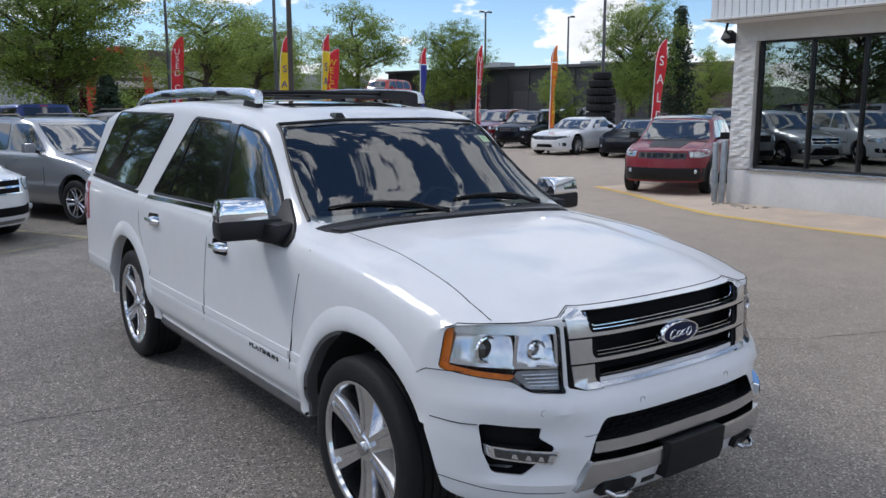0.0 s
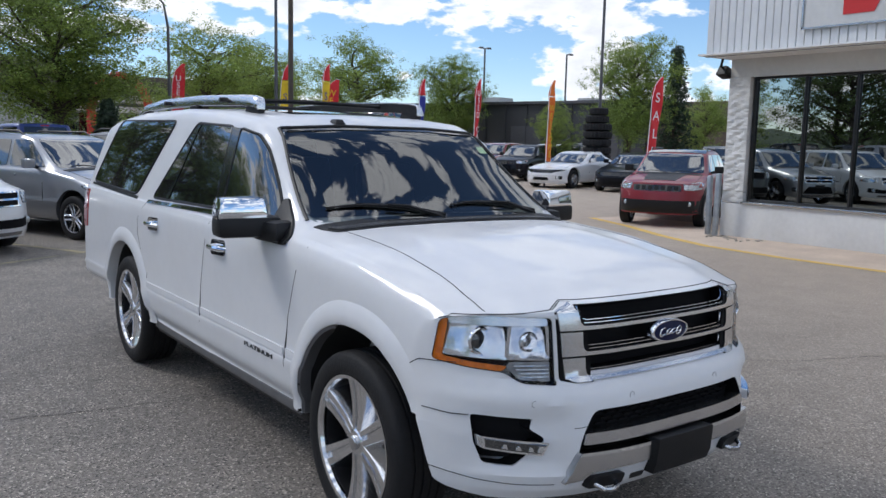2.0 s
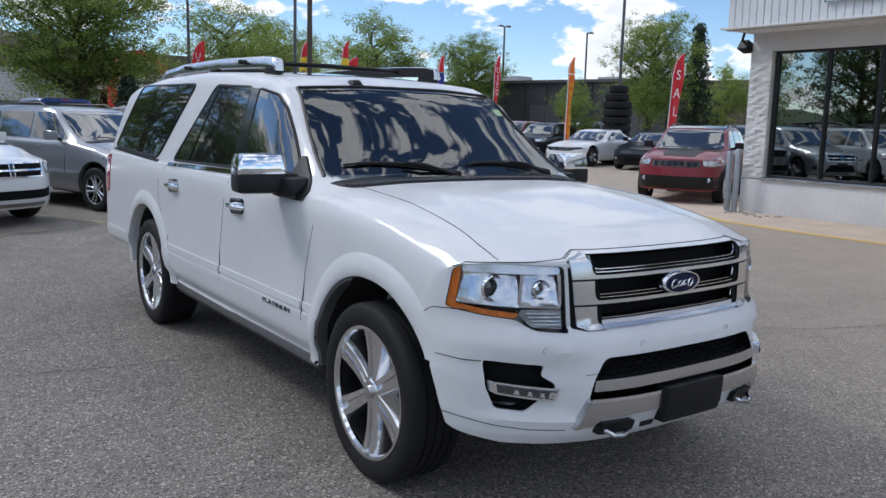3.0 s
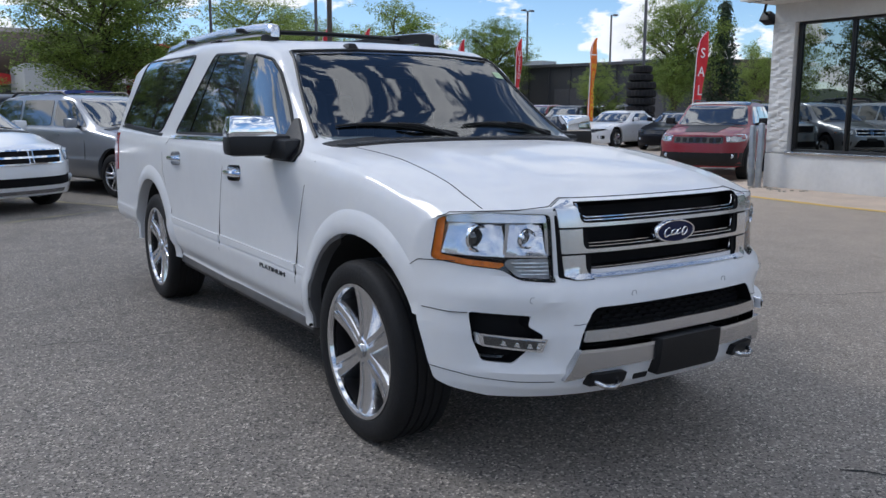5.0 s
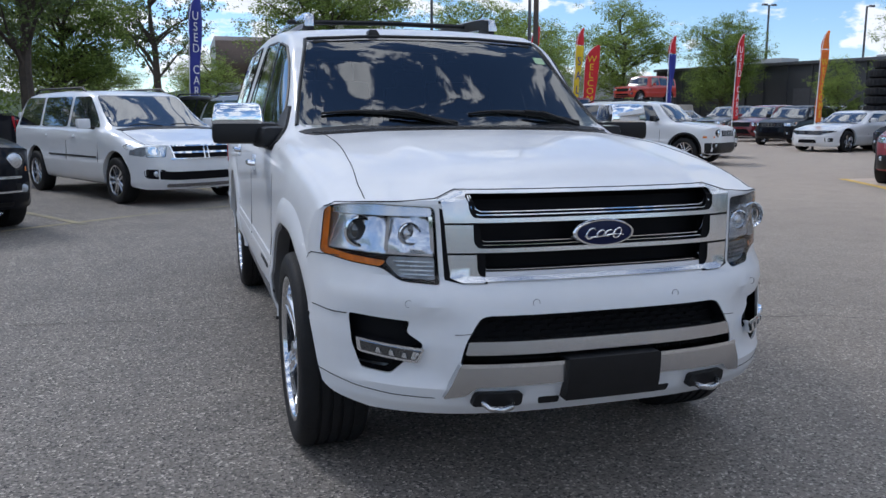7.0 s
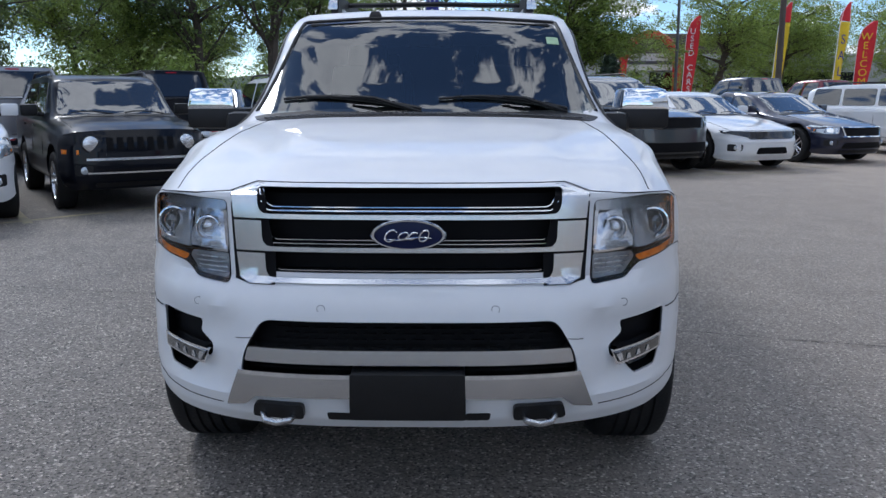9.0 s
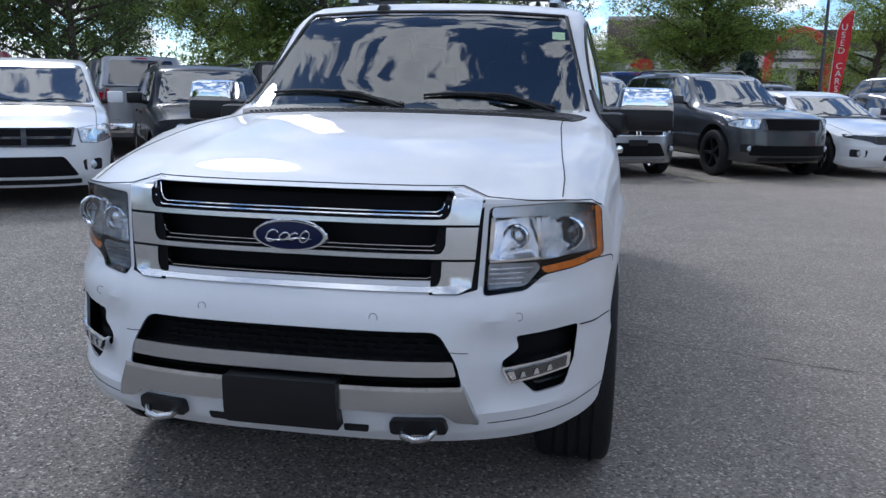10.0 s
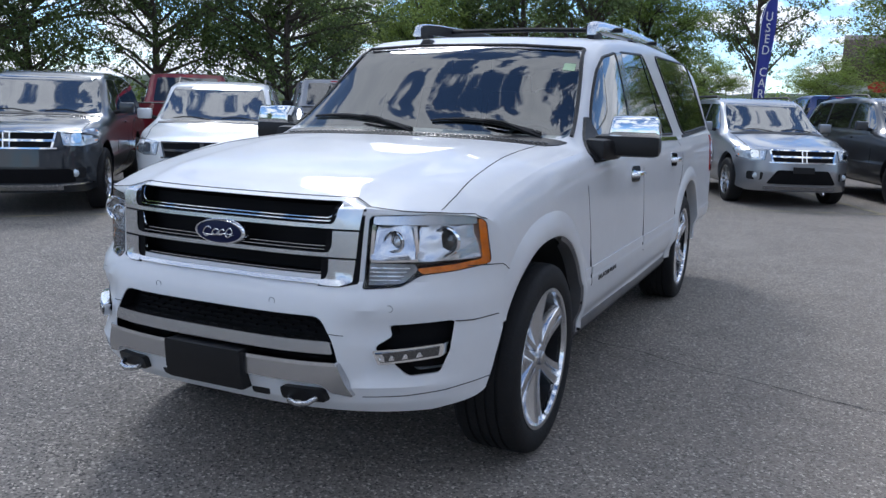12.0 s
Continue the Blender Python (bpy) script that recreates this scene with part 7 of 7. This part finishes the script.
# stack of tyres
for k in range(10):
    bm = bmesh.new()
    r = 0.58 - (0.10 * max(0, k - 7))
    prof = [(0.02, r * 0.62), (0.0, r * 0.8), (0.05, r * 0.98), (0.12, r), (0.22, r), (0.28, r * 0.98), (0.32, r * 0.8), (0.30, r * 0.62)]
    lathe(bm, prof, "z", 96, closed=True)
    for v in bm.verts:
        d = math.hypot(v.co.x, v.co.y)
        if d > 0.95 * r and int(round(math.atan2(v.co.y, v.co.x) * 96 / (2 * math.pi))) % 4 < 2:
            v.co.x *= 1.045
            v.co.y *= 1.045
    ty = part("stacked_tyre", bm, RUBBER)
    ty.matrix_world = pose(23.5 + 0.03 * math.sin(k * 2.1), 21.8 + 0.03 * math.cos(k * 1.7), k * 0.325, 0, 0, k * 23)
    tagged(ty, "large black tyre in a tall stack", "tyre", "tyre stack")

# ---- far buildings ----
DARK_CLAD = material("dark_cladding", (0.045, 0.047, 0.052), 0.6, 0, vary=0.12, scale=0.4)
BROWN_CLAD = material("brown_cladding", (0.10, 0.075, 0.058), 0.7, 0, vary=0.15, scale=0.4)
PALE_CLAD = material("pale_cladding", (0.45, 0.46, 0.46), 0.6, 0, vary=0.1, scale=0.5)
BRONZE = material("bronze_cladding", (0.13, 0.095, 0.075), 0.45, 0.4, vary=0.2, scale=0.8)
SIGN_WHITE = material("sign_white", (0.7, 0.7, 0.7), 0.5, 0, vary=0.05)
HILL = material("far_woods", (0.045, 0.07, 0.03), 0.9, 0, vary=0.4, scale=0.15)


def slab(parent, name, c, s, mat, label="", bevel=0.0):
    bm = bmesh.new()
    box(bm, c, s, bevel=bevel)
    return part(name, bm, mat, parent, label)


wh = thing("warehouse", "long low dark grey warehouse beyond the lot", "building", pose(39.8, 47, 0, 0, 0, -77))
slab(wh, "wall", (0, 6, 2.35), (26, 12, 4.7), DARK_CLAD)
slab(wh, "parapet", (0, 0.0, 4.75), (26.2, 0.5, 0.2), POLE_GREY)
for i in range(13):
    slab(wh, "wall_rib", (-12 + i * 2, -0.05, 2.35), (0.08, 0.12, 4.6), DARK_CLAD)
slab(wh, "brown_bay", (17.0, 4, 2.3), (8, 10, 4.6), BROWN_CLAD)
slab(wh, "rooftop_unit", (-6, 6, 5.1), (3.0, 2.0, 0.9), PALE_CLAD)
slab(wh, "rooftop_unit", (4, 6, 5.0), (1.6, 1.6, 0.7), PALE_CLAD)
for i in range(4):
    slab(wh, "loading_door", (-12 + i * 7, -0.06, 1.5), (2.8, 0.08, 3.0), POLE_GREY)

kb = thing("showroom", "bronze-clad car showroom with a red sign band", "building", pose(7.3, 80, 0) @ Matrix.Diagonal((1.65, 1.65, 1.27, 1)))
slab(kb, "wall", (2, 5, 2.0), (13, 10, 4.0), PALE_CLAD)
bm = bmesh.new()
prof = [(0, 3.2), (-0.5, 4.2), (-0.55, 5.4), (-0.1, 6.3), (0.8, 6.7), (9, 6.7), (9, 3.2)]
prism(bm, prof, "x", -3.4, 4.5)
part("bronze_volume", bm, BRONZE, kb)
slab(kb, "sign_band", (1.2, -0.25, 3.05), (7.0, 0.2, 0.62), SIGN_WHITE)
bm = bmesh.new()
lathe(bm, [(-0.40, 0.5), (-0.36, 0.5)], "y", 28)
for v in bm.verts:
    v.co = (v.co.x * 1.5 - 1.3, v.co.y, 3.1 + v.co.z * 0.85)
part("sign_oval", bm, SIGN_RED, kb, "red oval sign")
for i in range(5):
    slab(kb, "sign_bar", (0.6 + i * 0.72, -0.40, 3.05), (0.5, 0.06, 0.36), SIGN_RED)
for i in range(5):
    slab(kb, "window", (-2.6 + i * 2.2, -0.06, 1.4), (1.9, 0.10, 2.3), GLASS_DARK)

st = thing("workshop_building", "low white workshop with red arch and sign board", "building", pose(23.7, 70, 0) @ Matrix.Diagonal((1.6, 1.6, 1.4, 1)))
slab(st, "wall", (0, 5, 1.75), (22, 10, 3.5), PALE_CLAD)
slab(st, "upper_wall", (-2, 6.5, 4.2), (16, 8, 1.4), BROWN_CLAD)
slab(st, "sign_board", (-4.4, -0.2, 3.0), (4.6, 0.2, 1.0), SIGN_WHITE)
slab(st, "sign_lettering", (-4.4, -0.33, 2.95), (2.6, 0.05, 0.20), POLE_GREY)
slab(st, "sign_rule", (-5.5, -0.33, 3.28), (1.3, 0.05, 0.06), POLE_GREY)
slab(st, "sign_rule", (-3.3, -0.33, 3.28), (1.3, 0.05, 0.06), POLE_GREY)
for i in range(5):
    slab(st, "shop_window", (-6 + i * 2.9, -0.06, 1.3), (2.3, 0.10, 2.2), GLASS_DARK)
bm = bmesh.new()
tube(bm, [(-3.0, -0.9, 0.0), *[(-4.44 + 1.44 * math.cos(a), -0.9, 2.6 + 2.0 * math.sin(a)) for a in [math.pi * k / 12 for k in range(13)]], (-5.88, -0.9, 0.0)], 0.23, 12)
part("red_arch", bm, SIGN_RED, st, "inflated red arch over the entrance")

# wooded rise on the horizon, and low green along the lot's edge
bm = bmesh.new()
rows, rng = [], random.Random(8)
n = 220
for r, h in ((150, 0.0), (158, 3.2), (175, 5.0), (210, 5.2)):
    rows.append([bm.verts.new((r * math.sin(2 * math.pi * i / n), r * math.cos(2 * math.pi * i / n), h + (rng.uniform(-1.0, 1.3) if h else 0))) for i in range(n)])
for a, b in zip(rows, rows[1:]):
    for i in range(n):
        bm.faces.new((a[i], a[(i + 1) % n], b[(i + 1) % n], b[i]))
bmesh.ops.recalc_face_normals(bm, faces=bm.faces)
tagged(part("far_woods", bm, HILL), "low belt of far woods round the horizon", "woods", kind="stuff")
me_v, me_f = leaf_quads(random.Random(31), [(-19 + 0.62 * i + random.Random(i).uniform(-1, 1), 14.5 + 0.62 * i + random.Random(i + 99).uniform(-1.2, 1.2), random.Random(i + 7).uniform(0.4, 2.5)) for i in range(-9, 50)], 20000, 0.50, 0.075)
me = bpy.data.meshes.new("hedge")
me.from_pydata(me_v.tolist(), [], me_f.tolist())
me.materials.append(LEAF)
tagged(new("hedge", me), "loose green shrubs along the edge of the lot", "shrubs", kind="stuff")
# grassy bank under the red off-road vehicle
bm = bmesh.new()
box(bm, (26.9, 44.9, 0.90), (6.8, 4.8, 1.80), Matrix.Rotation(radians(-30), 3, "Z"), 0.9, 0.05)
tagged(part("display_bank", bm, SEALED), "raised concrete display bank", "platform", kind="structure")
